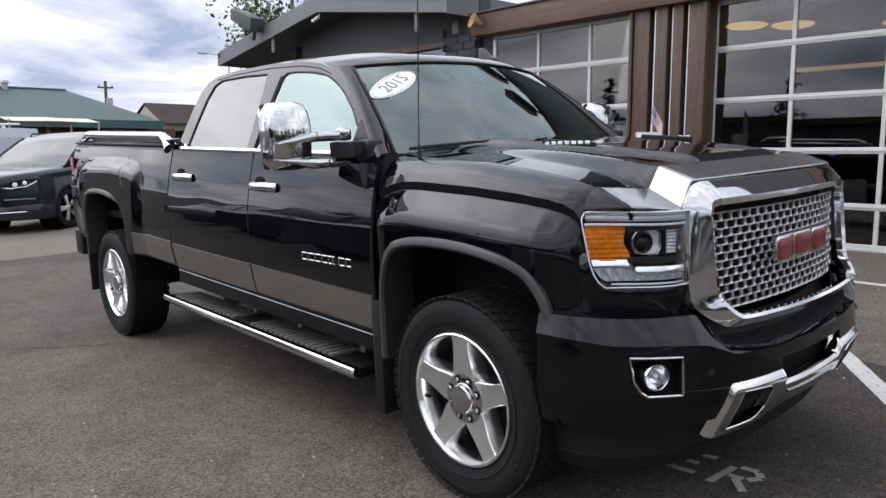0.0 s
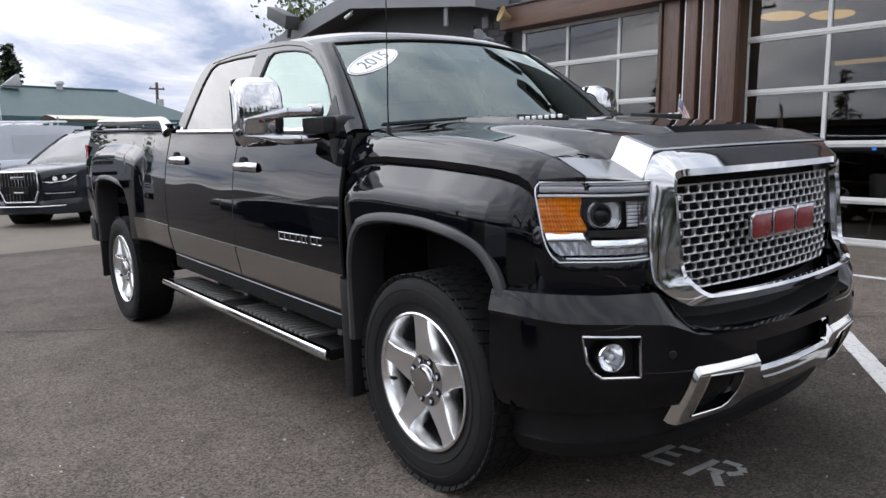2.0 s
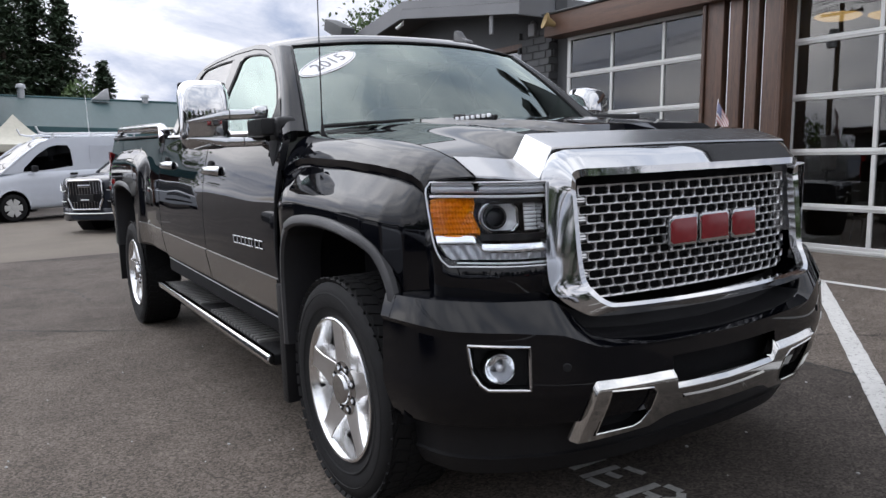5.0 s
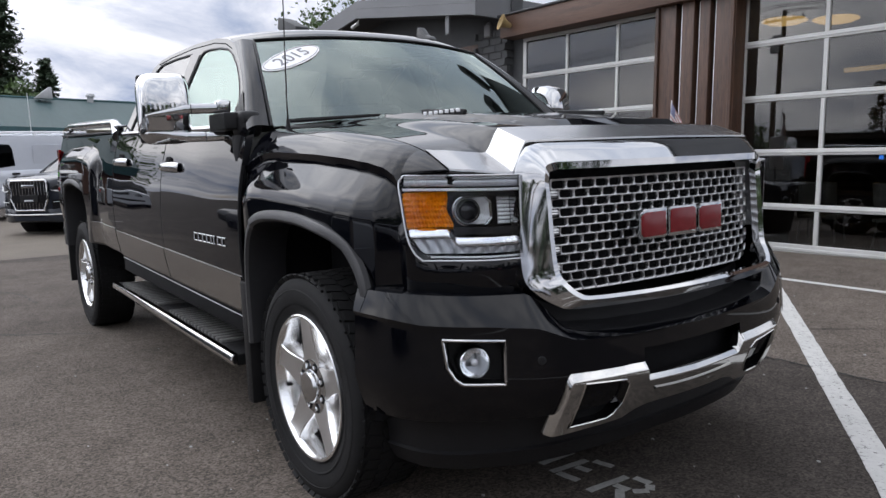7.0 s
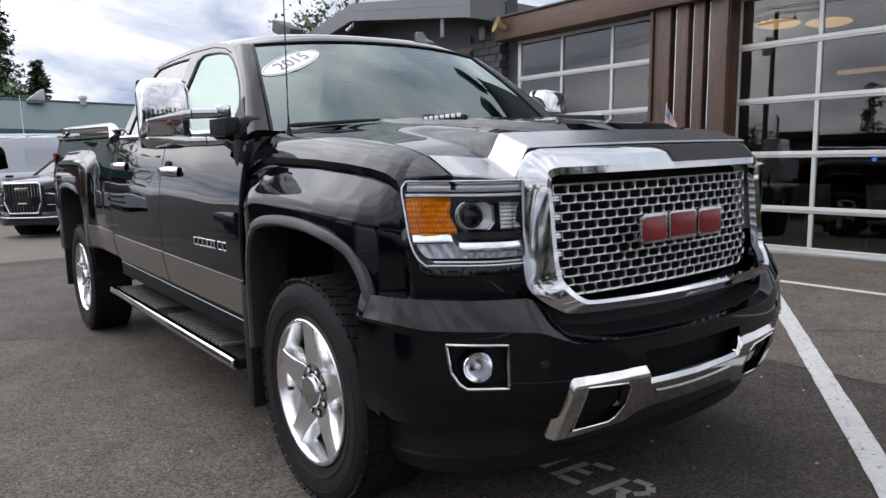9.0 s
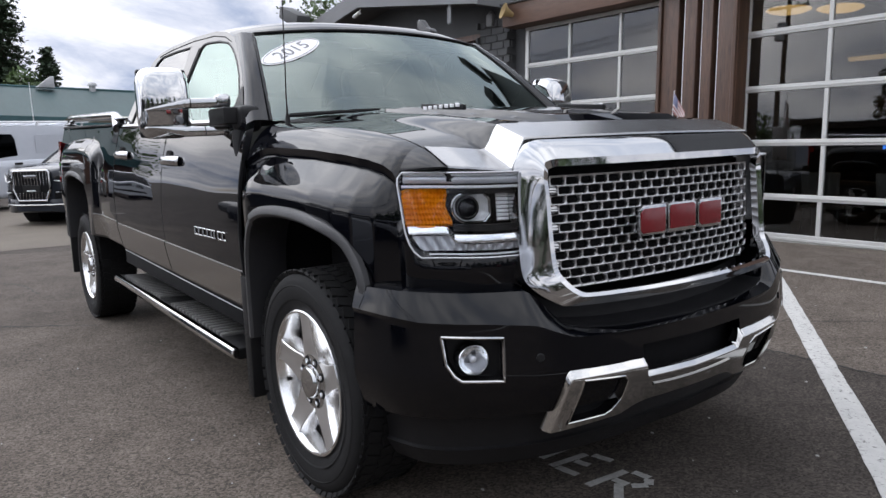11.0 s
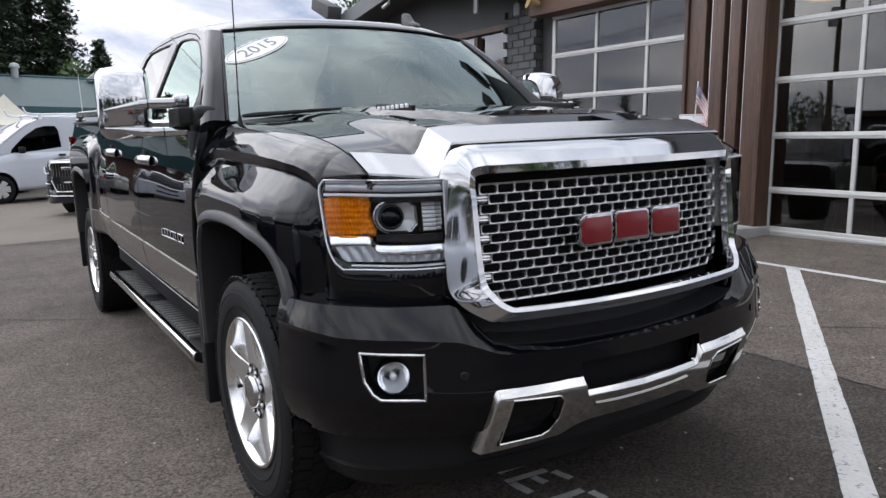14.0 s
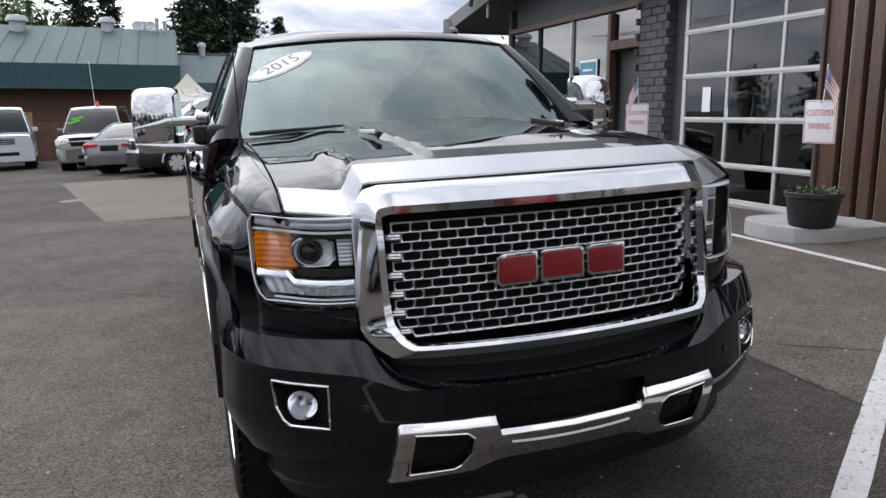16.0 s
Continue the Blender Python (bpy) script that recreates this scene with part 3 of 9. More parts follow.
def bed_crease(dx):
    """Upper crease of the swelling over the rear wheel."""
    return table(dx, [-0.64, -0.58, -0.52, -0.45, -0.30, 0.18, 0.40, 0.57, 0.64, 0.68, 0.70], [1.20, 1.29, 1.335, 1.360, 1.371, 1.371, 1.357, 1.335, 1.315, 1.285, 1.22])


def bed_side_y(x, z):
    dx = x - AXLE_R
    base = door_y(x, z) + 0.012 - 0.010 * sm((dx - 0.55) / 0.5)
    f = shelf((bed_crease(dx) - z) / 0.075) * ramp(min((dx + 0.66) / 0.10, (0.715 - dx) / (0.045 + 0.30 * max(0.0, 1.27 - z))))
    return base + (-0.996 - base) * f


def make_bed_side(s):
    xs = [-0.86, -0.80, -0.72, -0.62, -0.56, -0.54, -0.532] + [-0.527 + 0.012 * k for k in range(12)] + [-0.38 + 0.025 * k for k in range(25)] + [0.26 + 0.012 * k for k in range(14)] + [0.44, 0.47, 0.50, 0.53, 0.56, 0.585, 0.61, 0.63, 0.645, 0.66, 0.67, 0.68, 0.69, 0.70, 0.71, 0.72, 0.74, 0.77, 0.82, 0.88, 0.96, 1.04, 1.14, 1.195]
    rows = []
    for dx in xs:
        x = AXLE_R + dx
        zb = arch_z(dx)
        zb = zb + 0.10 if zb > 0 else (0.60 + rake(x) if dx > 0 else 0.62 + rake(x))
        zt = 1.352 + rake(x)
        col = [(x, bed_side_y(x, zb) + 0.03, zb + 0.003)]
        for k in range(61):
            z = zb + (zt - zb) * k / 60
            col.append((x, bed_side_y(x, z), z))
        y1 = bed_side_y(x, zt)
        col += [(x, y1 + 0.012, zt + 0.010), (x, y1 + 0.05, zt + 0.012), (x, y1 + 0.085, zt + 0.004), (x, y1 + 0.09, zt - 0.30)]
        rows.append(col)
    return mirrored(grid(rows), s)


def up_y(z):
    return -0.905 + 0.45 * (z - 1.36)


SIDE_TOP = [(-0.560, 1.340), (-0.70, 1.452), (-0.838, 1.570), (-0.96, 1.660), (-1.055, 1.722), (-1.14, 1.768), (-1.26, 1.806), (-1.45, 1.836), (-1.80, 1.856), (-2.20, 1.858), (-2.45, 1.846), (-2.57, 1.815), (-2.635, 1.755), (-2.675, 1.64), (-2.715, 1.42), (-2.72, 1.398)]
FRONT_WIN = [(-0.665, 1.362), (-0.76, 1.462), (-0.86, 1.560), (-0.97, 1.640), (-1.08, 1.702), (-1.18, 1.742), (-1.32, 1.768), (-1.50, 1.785), (-1.585, 1.786), (-1.622, 1.765), (-1.655, 1.60), (-1.675, 1.372)]
REAR_WIN = [(-1.755, 1.375), (-1.775, 1.60), (-1.80, 1.800), (-2.10, 1.812), (-2.38, 1.812), (-2.46, 1.785), (-2.51, 1.70), (-2.545, 1.55), (-2.560, 1.432), (-2.545, 1.408), (-2.50, 1.402)]


def flat_with_holes(outline, holes, fy, off=0.0):
    bm = bmesh.new()
    for loop in [outline] + holes:
        vs = [bm.verts.new((x, fy(z) + off, z)) for x, z in loop]
        for a, b in zip(vs, vs[1:] + vs[:1]):
            bm.edges.new((a, b))
    bmesh.ops.triangle_fill(bm, use_beauty=True, use_dissolve=False, edges=bm.edges[:])
    return bm


def fine_line(pts, n=6, closed=False):
    out = []
    p = pts + ([pts[0]] if closed else [])
    for a, b in zip(p, p[1:]):
        out += [(a[0] + (b[0] - a[0]) * k / n, a[1] + (b[1] - a[1]) * k / n) for k in range(n)]
    return out + ([] if closed else [pts[-1]])


def make_cab_side(s):
    bottom = [(-2.72, 1.318 + rake(-2.72)), (-1.7, 1.318 + rake(-1.7)), (-0.56, 1.325)]
    outline = SIDE_TOP[:-1] + bottom
    bm = flat_with_holes(fine_line(outline, 3, True), [fine_line(FRONT_WIN, 3, True), fine_line(REAR_WIN, 3, True)], up_y)
    bmesh.ops.recalc_face_normals(bm, faces=bm.faces[:])
    r = bmesh.ops.extrude_face_region(bm, geom=bm.faces[:], use_keep_orig=True)
    bmesh.ops.translate(bm, vec=(0, 0.03, 0), verts=[v for v in r["geom"] if isinstance(v, bmesh.types.BMVert)])
    return mirrored(bm, s)


def ws_point(w, v):
    """Windscreen: w from -1 to 1 across, v from 0 (cowl) to 1 (roof)."""
    half = 0.800 + (0.652 - 0.800) * v
    xb, xt = -0.43 - 0.150 * abs(w) ** 2.5, -0.975 - 0.095 * abs(w) ** 2.5
    z = (1.352 + (1.372 - 1.352) * (1 - w * w)) * (1 - v) + (1.772 + 0.030 * (1 - w * w)) * v
    return Vector((xb + (xt - xb) * v, half * w, z + 0.02 * math.sin(math.pi * v)))


def roof_point(w, v):
    xf = -0.970 - 0.19 * abs(w) ** 4 - 0.02 * w * w
    xr = -2.60 + 0.06 * w * w
    x = xf + (xr - xf) * v
    sx = [p[0] for p in SIDE_TOP[::-1]]
    sz = [p[1] for p in SIDE_TOP[::-1]]
    xe = -1.16 + (-2.54 + 1.16) * v
    ze = table(xe, sx, sz)
    ye = up_y(ze)
    crown = table(v, [0, 0.02, 0.05, 0.12, 0.4, 0.85, 1], [0.026, 0.038, 0.045, 0.050, 0.060, 0.058, 0.038])
    return Vector((x, -ye * w, ze + crown * (1 - abs(w) ** 2.6)))


def make_pillar(s):
    side = crv([(x, up_y(z), z) for x, z in SIDE_TOP[:6]], 20)
    rows = []
    for k, p in enumerate(side):
        v = k / 19
        q = ws_point(-1, v) + Vector((-0.004, -0.004, 0.004))
        row = []
        for j in range(9):
            t = j / 8
            m = p.lerp(q, t)
            bulge = 0.020 * math.sin(math.pi * t)
            row.append(m + Vector((0.5, -0.75, 0.45)).normalized() * bulge)
        rows.append(row)
    return mirrored(grid(rows), s)


def hood_front(y):
    """Front edge of the bonnet."""
    a = abs(y)
    return table(a, [0, 0.25, 0.45, 0.555, 0.60, 0.70, 0.775], [0.722, 0.716, 0.702, 0.690, 0.672, 0.634, 0.594])


def hood_crease(y):
    """Where the flat top folds down into the front slope."""
    a = abs(y)
    return table(a, [0, 0.25, 0.45, 0.55, 0.62, 0.70, 0.775], [0.596, 0.590, 0.578, 0.566, 0.540, 0.512, 0.476])


def hood_z(x, y):
    a = abs(y)
    xc = hood_crease(y)
    xx = min(x, xc)
    mid = table(xx, [-0.5, -0.2, 0.1, 0.35, 0.50, 0.60], [1.374, 1.358, 1.337, 1.312, 1.293, 1.278]) + 0.010 * (1 - (a / 0.60) ** 2)
    w2 = table(xx, [-0.5, -0.1, 0.25, 0.57], [0.372, 0.362, 0.342, 0.322])
    mid += 0.019 * sm((w2 - a) / 0.028) * sm((xc - 0.004 - xx) / 0.05) * sm((xx + 0.75) / 0.2)
    wing = hood_edge(xx) + 0.012 * (1 - ((a - 0.60) / 0.175)) * (1 if a > 0.6 else 1)
    edge = table(xx, [-0.5, 0.0, 0.5, 0.6], [0.590, 0.604, 0.592, 0.590])
    f = sm((edge + 0.012 - a) / table(xx, [-0.5, 0.2, 0.54], [0.19, 0.12, 0.048]))
    z = wing + (mid - wing) * f
    if x > xc:
        z -= (x - xc) * (0.50 + (0.36 - 0.50) * f)
    return z


def make_hood():
    ys = sorted(set([round(-0.775 + 0.775 * 2 * k / 124, 4) for k in range(125)]))
    steps = [k / 50 * 0.97 for k in range(50)] + [0.975, 0.992, 1.0, 1.008, 1.03] + [1.03 + 0.97 * k / 14 for k in range(1, 15)]
    rows = []
    for v in steps:
        row = []
        for y in ys:
            xf, xc = hood_front(y), hood_crease(y)
            x = -0.50 + (xc + 0.50) * v if v <= 1 else xc + (xf - xc) * (v - 1)
            z = hood_z(x, y) - 0.006 * sm((v - 1.93) / 0.07) ** 2
            row.append((x, y, z))
        rows.append(row)
    rows.append([(x - 0.004, y, z - 0.035) for x, y, z in rows[-1]])
    return grid(rows)


def make_hood_trim():
    """Bright plate that covers the front slope of the bonnet."""
    rows = []
    for v in [1.0, 1.006, 1.03] + [1.03 + 0.93 * k / 14 for k in range(1, 15)] + [1.975, 1.985]:
        row = []
        for k in range(125):
            y = -0.771 + 1.542 * k / 124
            xf, xc = hood_front(y), hood_crease(y)
            x = xc + (xf - xc) * (v - 1)
            row.append((x + 0.001, y, hood_z(x, y) + (0.0035 if 1.0 < v < 1.98 else -0.002)))
        rows.append(row)
    return grid(rows)


hood = part("hood", make_hood(), M["paint"], truck, "raised black bonnet with a power dome", angle=18)
part("hood_trim", make_hood_trim(), M["hood_silver"], hood, "bright silver plate on the bonnet's front slope", angle=24)
for s in (-1, 1):
    part("fender", make_fender(s), M["paint"], truck, angle=28)
    part("wheel_arch_flare", make_flare(s, 0.0), M["flare"], truck, "matt black plastic flare")
    part("wheel_arch_flare", make_flare(s, AXLE_R, 0.10), M["flare"], truck, "matt black plastic flare")
    part("bed_side", make_bed_side(s), M["paint"], truck, angle=40)
    part("cab_side_frame", make_cab_side(s), M["paint"], truck)
    part("windscreen_pillar", make_pillar(s), M["paint"], truck)
    front = part("front_door", mirrored(side_panel(-1.640, -0.556, lambda x: 0.585 + rake(x), lambda x: 1.343 + rake(x)), s), M["paint"], truck)
    rear = part("rear_door", mirrored(side_panel(-2.700, -1.648, lambda x: 0.585 + rake(x), lambda x: 1.343 + rake(x)), s), M["paint"], truck)
    # brushed steel lower cladding
    for par, a, b, lo, hi in ((front, -1.636, -0.562, 0.598, 0.752), (rear, -2.690, -1.652, 0.598, 0.752)):
        part("lower_cladding", mirrored(side_panel(a, b, lambda x: lo + rake(x), lambda x: hi + rake(x), inset=-0.006), s), M["brushed"], par, "brushed steel cladding")
    part("lower_cladding", mirrored(side_panel(-3.36, -2.722, lambda x: 0.615 + rake(x), lambda x: 0.762 + rake(x), fy=lambda x, z: bed_side_y(x, z), inset=-0.006), s), M["brushed"], truck, "brushed steel cladding on the bed")
    part("lower_cladding", mirrored(side_panel(-0.548, -0.532, lambda x: 0.60, lambda x: 0.752, nx=2, fy=fender_side, inset=-0.004), s), M["brushed"], truck)
    # sill below the doors with a bright strip
    part("sill", mirrored(box(2.20, 0.05, 0.10, (-1.63, -0.915, 0.575), 0.012, rot=Matrix.Rotation(radians(1.72), 4, "Y")), s), M["dark"], truck)
    part("sill_strip", mirrored(tube([(-2.70, -0.945, 0.644), (-0.56, -0.941, 0.566)], 0.0026, 6), s), M["steel"], truck, "thin bright strip")
    # belt moulding
    part("belt_moulding", mirrored(grid([[(x, up_y(1.35) - 0.016 + dy, 1.352 + rake(x) + dz) for dy, dz in ((0.012, -0.014), (0, -0.010), (-0.002, 0.0), (0.006, 0.012), (0.02, 0.014))] for x in [-2.56 + 0.1 * k for k in range(20)]]), s), M["chrome"], truck, "bright window moulding")
    part("belt_moulding", mirrored(tube([(-2.505, up_y(1.41) - 0.012, 1.408), (-2.545, up_y(1.415) - 0.012, 1.416), (-2.565, up_y(1.43) - 0.012, 1.435)], 0.010, 8), s), M["chrome"], truck)
    # window glass and black seals
    for par, win, gm in ((front, FRONT_WIN, "glass_side"), (rear, REAR_WIN, "glass_tint")):
        g = flat_with_holes(win, [], up_y, 0.006)
        ob = part("window_pane", mirrored(g, s), M[gm], par, smooth=False)
        ob.visible_shadow = False
        ring = fine_line(win, 2, True)
        part("window_seal", mirrored(tube([(x, up_y(z) + 0.004, z) for x, z in ring + ring[:1]], 0.0065, 6, caps=False), s), M["trim"], par)
    # pillar trim between the doors
    part("door_pillar_trim", mirrored(flat_with_holes([(-1.685, 1.38), (-1.668, 1.60), (-1.633, 1.78), (-1.80, 1.80), (-1.768, 1.60), (-1.748, 1.38)], [], up_y, -0.005), s), M["paint"], truck)
    part("roof_seam", mirrored(tube([(x, up_y(z - 0.024) - 0.0008, z - 0.024) for x, z in SIDE_TOP[5:11]], 0.0024, 5), s), M["dark"], truck)
    for x in (-1.644, -0.552, -2.711):
        zt = 1.20 if x > -1 else 1.36 + rake(x)
        part("door_gap", mirrored(tube([(x, smooth_door_y(x, 0.60 + rake(x) + (zt - 0.60 - rake(x)) * k / 12) + 0.006, 0.60 + rake(x) + (zt - 0.60 - rake(x)) * k / 12) for k in range(13)], 0.008, 5), s), M["dark"], truck)

# roof, windscreen, rear wall of the cab
part("roof", grid([[roof_point(-1 + 2 * j / 40, (i / 44) ** 1.9) for j in range(41)] for i in range(45)]), M["paint"], truck, angle=60)
wsb = grid([[ws_point(-1 + 2 * j / 36, i / 16) for j in range(37)] for i in range(17)])
windscreen = part("windscreen", wsb, M["glass_front"], truck, "green-tinted windscreen")
windscreen.visible_shadow = False
rim = [ws_point(-1, i / 12) for i in range(13)] + [ws_point(-1 + 2 * j / 20, 1) for j in range(1, 21)] + [ws_point(1, 1 - i / 12) for i in range(1, 13)]
part("windscreen_seal", tube([p + Vector((0.003, 0, 0.003)) for p in rim], 0.006, 6), M["trim"], truck)
part("cab_rear_wall", grid([[(-2.68 + 0.20 * max(0, (z - 1.40) / 0.45), y * 0.95 * (1 if z < 1.38 else (-up_y(z)) / 0.905), z) for y in (-0.93, -0.6, 0, 0.6, 0.93)] for z in (0.55, 1.0, 1.38, 1.44, 1.60, 1.75, 1.84)]), M["paint"], truck)
part("cowl_panel", grid([[(x, y, 1.350 + dz - 0.03 * (y / 0.8) ** 2 + 0.03) for y in [-0.78 + 0.078 * k for k in range(21)]] for x, dz in ((-0.62, -0.02), (-0.52, 0.0), (-0.46, -0.01))]), M["trim"], truck)
# cabin: dashboard, seats, steering wheel, rear-view mirror
part("dashboard", box(0.42, 1.50, 0.22, (-0.83, 0, 1.235), 0.07, 4), M["interior"], truck)
part("headliner", grid([[roof_point(-0.93 + 1.86 * j / 16, 0.03 + 0.94 * i / 10) - Vector((0, 0, 0.05)) for j in range(17)] for i in range(11)]), M["interior"], truck)
part("cab_floor", box(2.1, 1.75, 0.05, (-1.65, 0, 0.66)), M["interior"], truck)
for y in (-0.40, 0.40):
    seat = part("front_seat", box(0.50, 0.52, 0.20, (-1.52, y, 0.93), 0.07, 3), M["leather"], truck)
    part("seat_back", box(0.16, 0.50, 0.62, (-1.82, y, 1.24), 0.07, 3, rot=Matrix.Rotation(radians(-14), 4, "Y")), M["leather"], seat)
    part("headrest", box(0.10, 0.28, 0.18, (-1.92, y, 1.62), 0.045, 3, rot=Matrix.Rotation(radians(-10), 4, "Y")), M["leather"], seat)
    part("sun_visor", box(0.16, 0.44, 0.02, (-1.16, y, 1.765), 0.008, rot=Matrix.Rotation(radians(12), 4, "Y")), M["interior"], truck)
bench = part("rear_bench", box(0.45, 1.40, 0.20, (-2.25, 0, 0.95), 0.06, 3), M["leather"], truck)
part("bench_back", box(0.14, 1.40, 0.55, (-2.52, 0, 1.25), 0.06, 3, rot=Matrix.Rotation(radians(-10), 4, "Y")), M["leather"], bench)
whl = Matrix.Translation((-1.06, 0.40, 1.30)) @ Matrix.Rotation(radians(-62), 4, "Y")
wheel_path = [whl @ Vector((0.185 * math.cos(a), 0.185 * math.sin(a), 0)) for a in [2 * math.pi * k / 28 for k in range(29)]]
steer = part("steering_wheel", tube(wheel_path, 0.016, 8, caps=False), M["leather"], truck)
part("wheel_boss", lathe([(0.001, 0.02), (0.07, 0.015), (0.08, -0.02), (0.001, -0.03)], 20, whl), M["leather"], steer)
for a in (0, 120, 240):
    part("wheel_spoke", tube([whl @ Vector((0.05 * math.cos(radians(a)), 0.05 * math.sin(radians(a)), 0)), whl @ Vector((0.18 * math.cos(radians(a)), 0.18 * math.sin(radians(a)), 0))], 0.014, 6), M["leather"], steer)
hs = [[ws_point(w, v) + Vector((-0.012 - d, 0, -0.010)) for w, d in ((-0.15, 0.05), (-0.135, 0.008), (-0.11, 0.0), (0.0, 0.0), (0.11, 0.0), (0.135, 0.008), (0.15, 0.05))] for v in (0.74, 0.78, 0.84, 0.90, 0.97)]
part("sensor_housing", grid(hs), M["bracket"], truck, "grey sensor housing behind the windscreen")
part("rear_view_mirror", box(0.03, 0.24, 0.07, (-1.11, 0.0, 1.70), 0.012, 2), M["trim"], truck)
part("camera_housing", box(0.13, 0.13, 0.03, (-1.05, 0.0, 1.765), 0.012, 2, rot=Matrix.Rotation(radians(35), 4, "Y")), M["trim"], truck)

# roof fin, mast aerial, wipers, windscreen sticker
fin = part("roof_fin", prism([(-0.085, 0), (0.075, 0), (0.05, 0.022), (0.005, 0.035), (-0.045, 0.085), (-0.078, 0.088)], 0.040, Matrix.Translation((-1.19, 0.44, 1.845)) @ Matrix.Rotation(radians(90), 4, "X"), 0.012), M["flare"], truck, "dark grey fin aerial")
part("mast_aerial", tube([(-0.422, -0.798, 1.335), (-0.418, -0.800, 1.42), (-0.380, -0.800, 2.14)], [0.006, 0.0028, 0.0022], 6), M["trim"], truck)
part("aerial_base", lathe([(0.001, 0.045), (0.007, 0.04), (0.011, 0.01), (0.014, 0.0)], 12, Matrix.Translation((-0.422, -0.798, 1.325))), M["trim"], truck)
for y0, y1, zz in ((-0.74, -0.36, 0.0), (-0.06, 0.30, 0.0)):
    a, b = ws_point(y0 / 0.79, 0.0), ws_point(y1 / 0.79, 0.012)
    n = Vector((0.55, 0, 0.8)) * 0.022
    arm = part("wiper", tube([a.lerp(b, k / 8) + n for k in range(9)], [0.006, 0.008, 0.008, 0.007, 0.007, 0.006, 0.006, 0.005, 0.004], 6, flat=1.3), M["trim"], truck)


def ws_patch(w, v):
    p = ws_point(w, v)
    e = 0.01
    n = (ws_point(w + e, v) - p).cross(ws_point(w, v + e) - p).normalized()
    return p, n if n.x > 0 else -n


STK_W, STK_V, STK_T = -0.79, 0.712, radians(36)


def on_screen(px, py, off):
    """A spot of the sticker (metres across and up) on the windscreen's skin."""
    c, s_ = math.cos(STK_T), math.sin(STK_T)
    qx, qy = px * c - py * s_, px * s_ + py * c
    w = STK_W + qx / 0.70
    v = STK_V + qy / 0.67
    p, n = ws_patch(w, v)
    return p + n * off


def disc_on_screen(a, b, off):
    bm = bmesh.new()
    rings = [[bm.verts.new(on_screen(a * r * math.cos(t), b * r * math.sin(t), off)) for t in [2 * math.pi * k / 40 for k in range(40)]] for r in (0.35, 0.7, 1.0)]
    bm.faces.new(rings[0])
    for i in (0, 1):
        for k in range(40):
            bm.faces.new((rings[i][k], rings[i][(k + 1) % 40], rings[i + 1][(k + 1) % 40], rings[i + 1][k]))
    return bm


sticker = part("year_sticker", disc_on_screen(0.168, 0.066, 0.003), M["white_vinyl"], truck, "white oval year sticker")
ring_pts = [on_screen(0.158 * math.cos(2 * math.pi * k / 48), 0.057 * math.sin(2 * math.pi * k / 48), 0.0045) for k in range(49)]
part("sticker_border", tube(ring_pts, 0.0016, 4, caps=False), M["grey_print"], sticker)
tb = text_bm("2015", 0.088, bold=0.0008)
for v in tb.verts:
    v.co = on_screen(v.co.x * 1.10, v.co.y, 0.005)
part("sticker_year", tb, M["grey_print"], sticker, smooth=False)


# ---- grille
def face_x(y, z=1.0):
    """Depth of the grille's face."""
    return 0.792 - 0.040 * (y / 0.5) ** 2 - 0.03 * (z - 0.8)


OUT = [(-0.603, 1.08), (-0.606, 0.95), (-0.605, 0.845), (-0.586, 0.80), (-0.545, 0.765), (-0.49, 0.750), (-0.25, 0.742), (0, 0.740)]
INN = [(-0.524, 1.08), (-0.522, 0.95), (-0.516, 0.860), (-0.505, 0.825), (-0.478, 0.795), (-0.43, 0.785), (-0.22, 0.780), (0, 0.779)]
OUT_X = [0.690, 0.705, 0.719, 0.748, 0.790, 0.815, 0.846, 0.858]
MID_X = [0.752, 0.763, 0.775, 0.799, 0.825, 0.838, 0.862, 0.872]


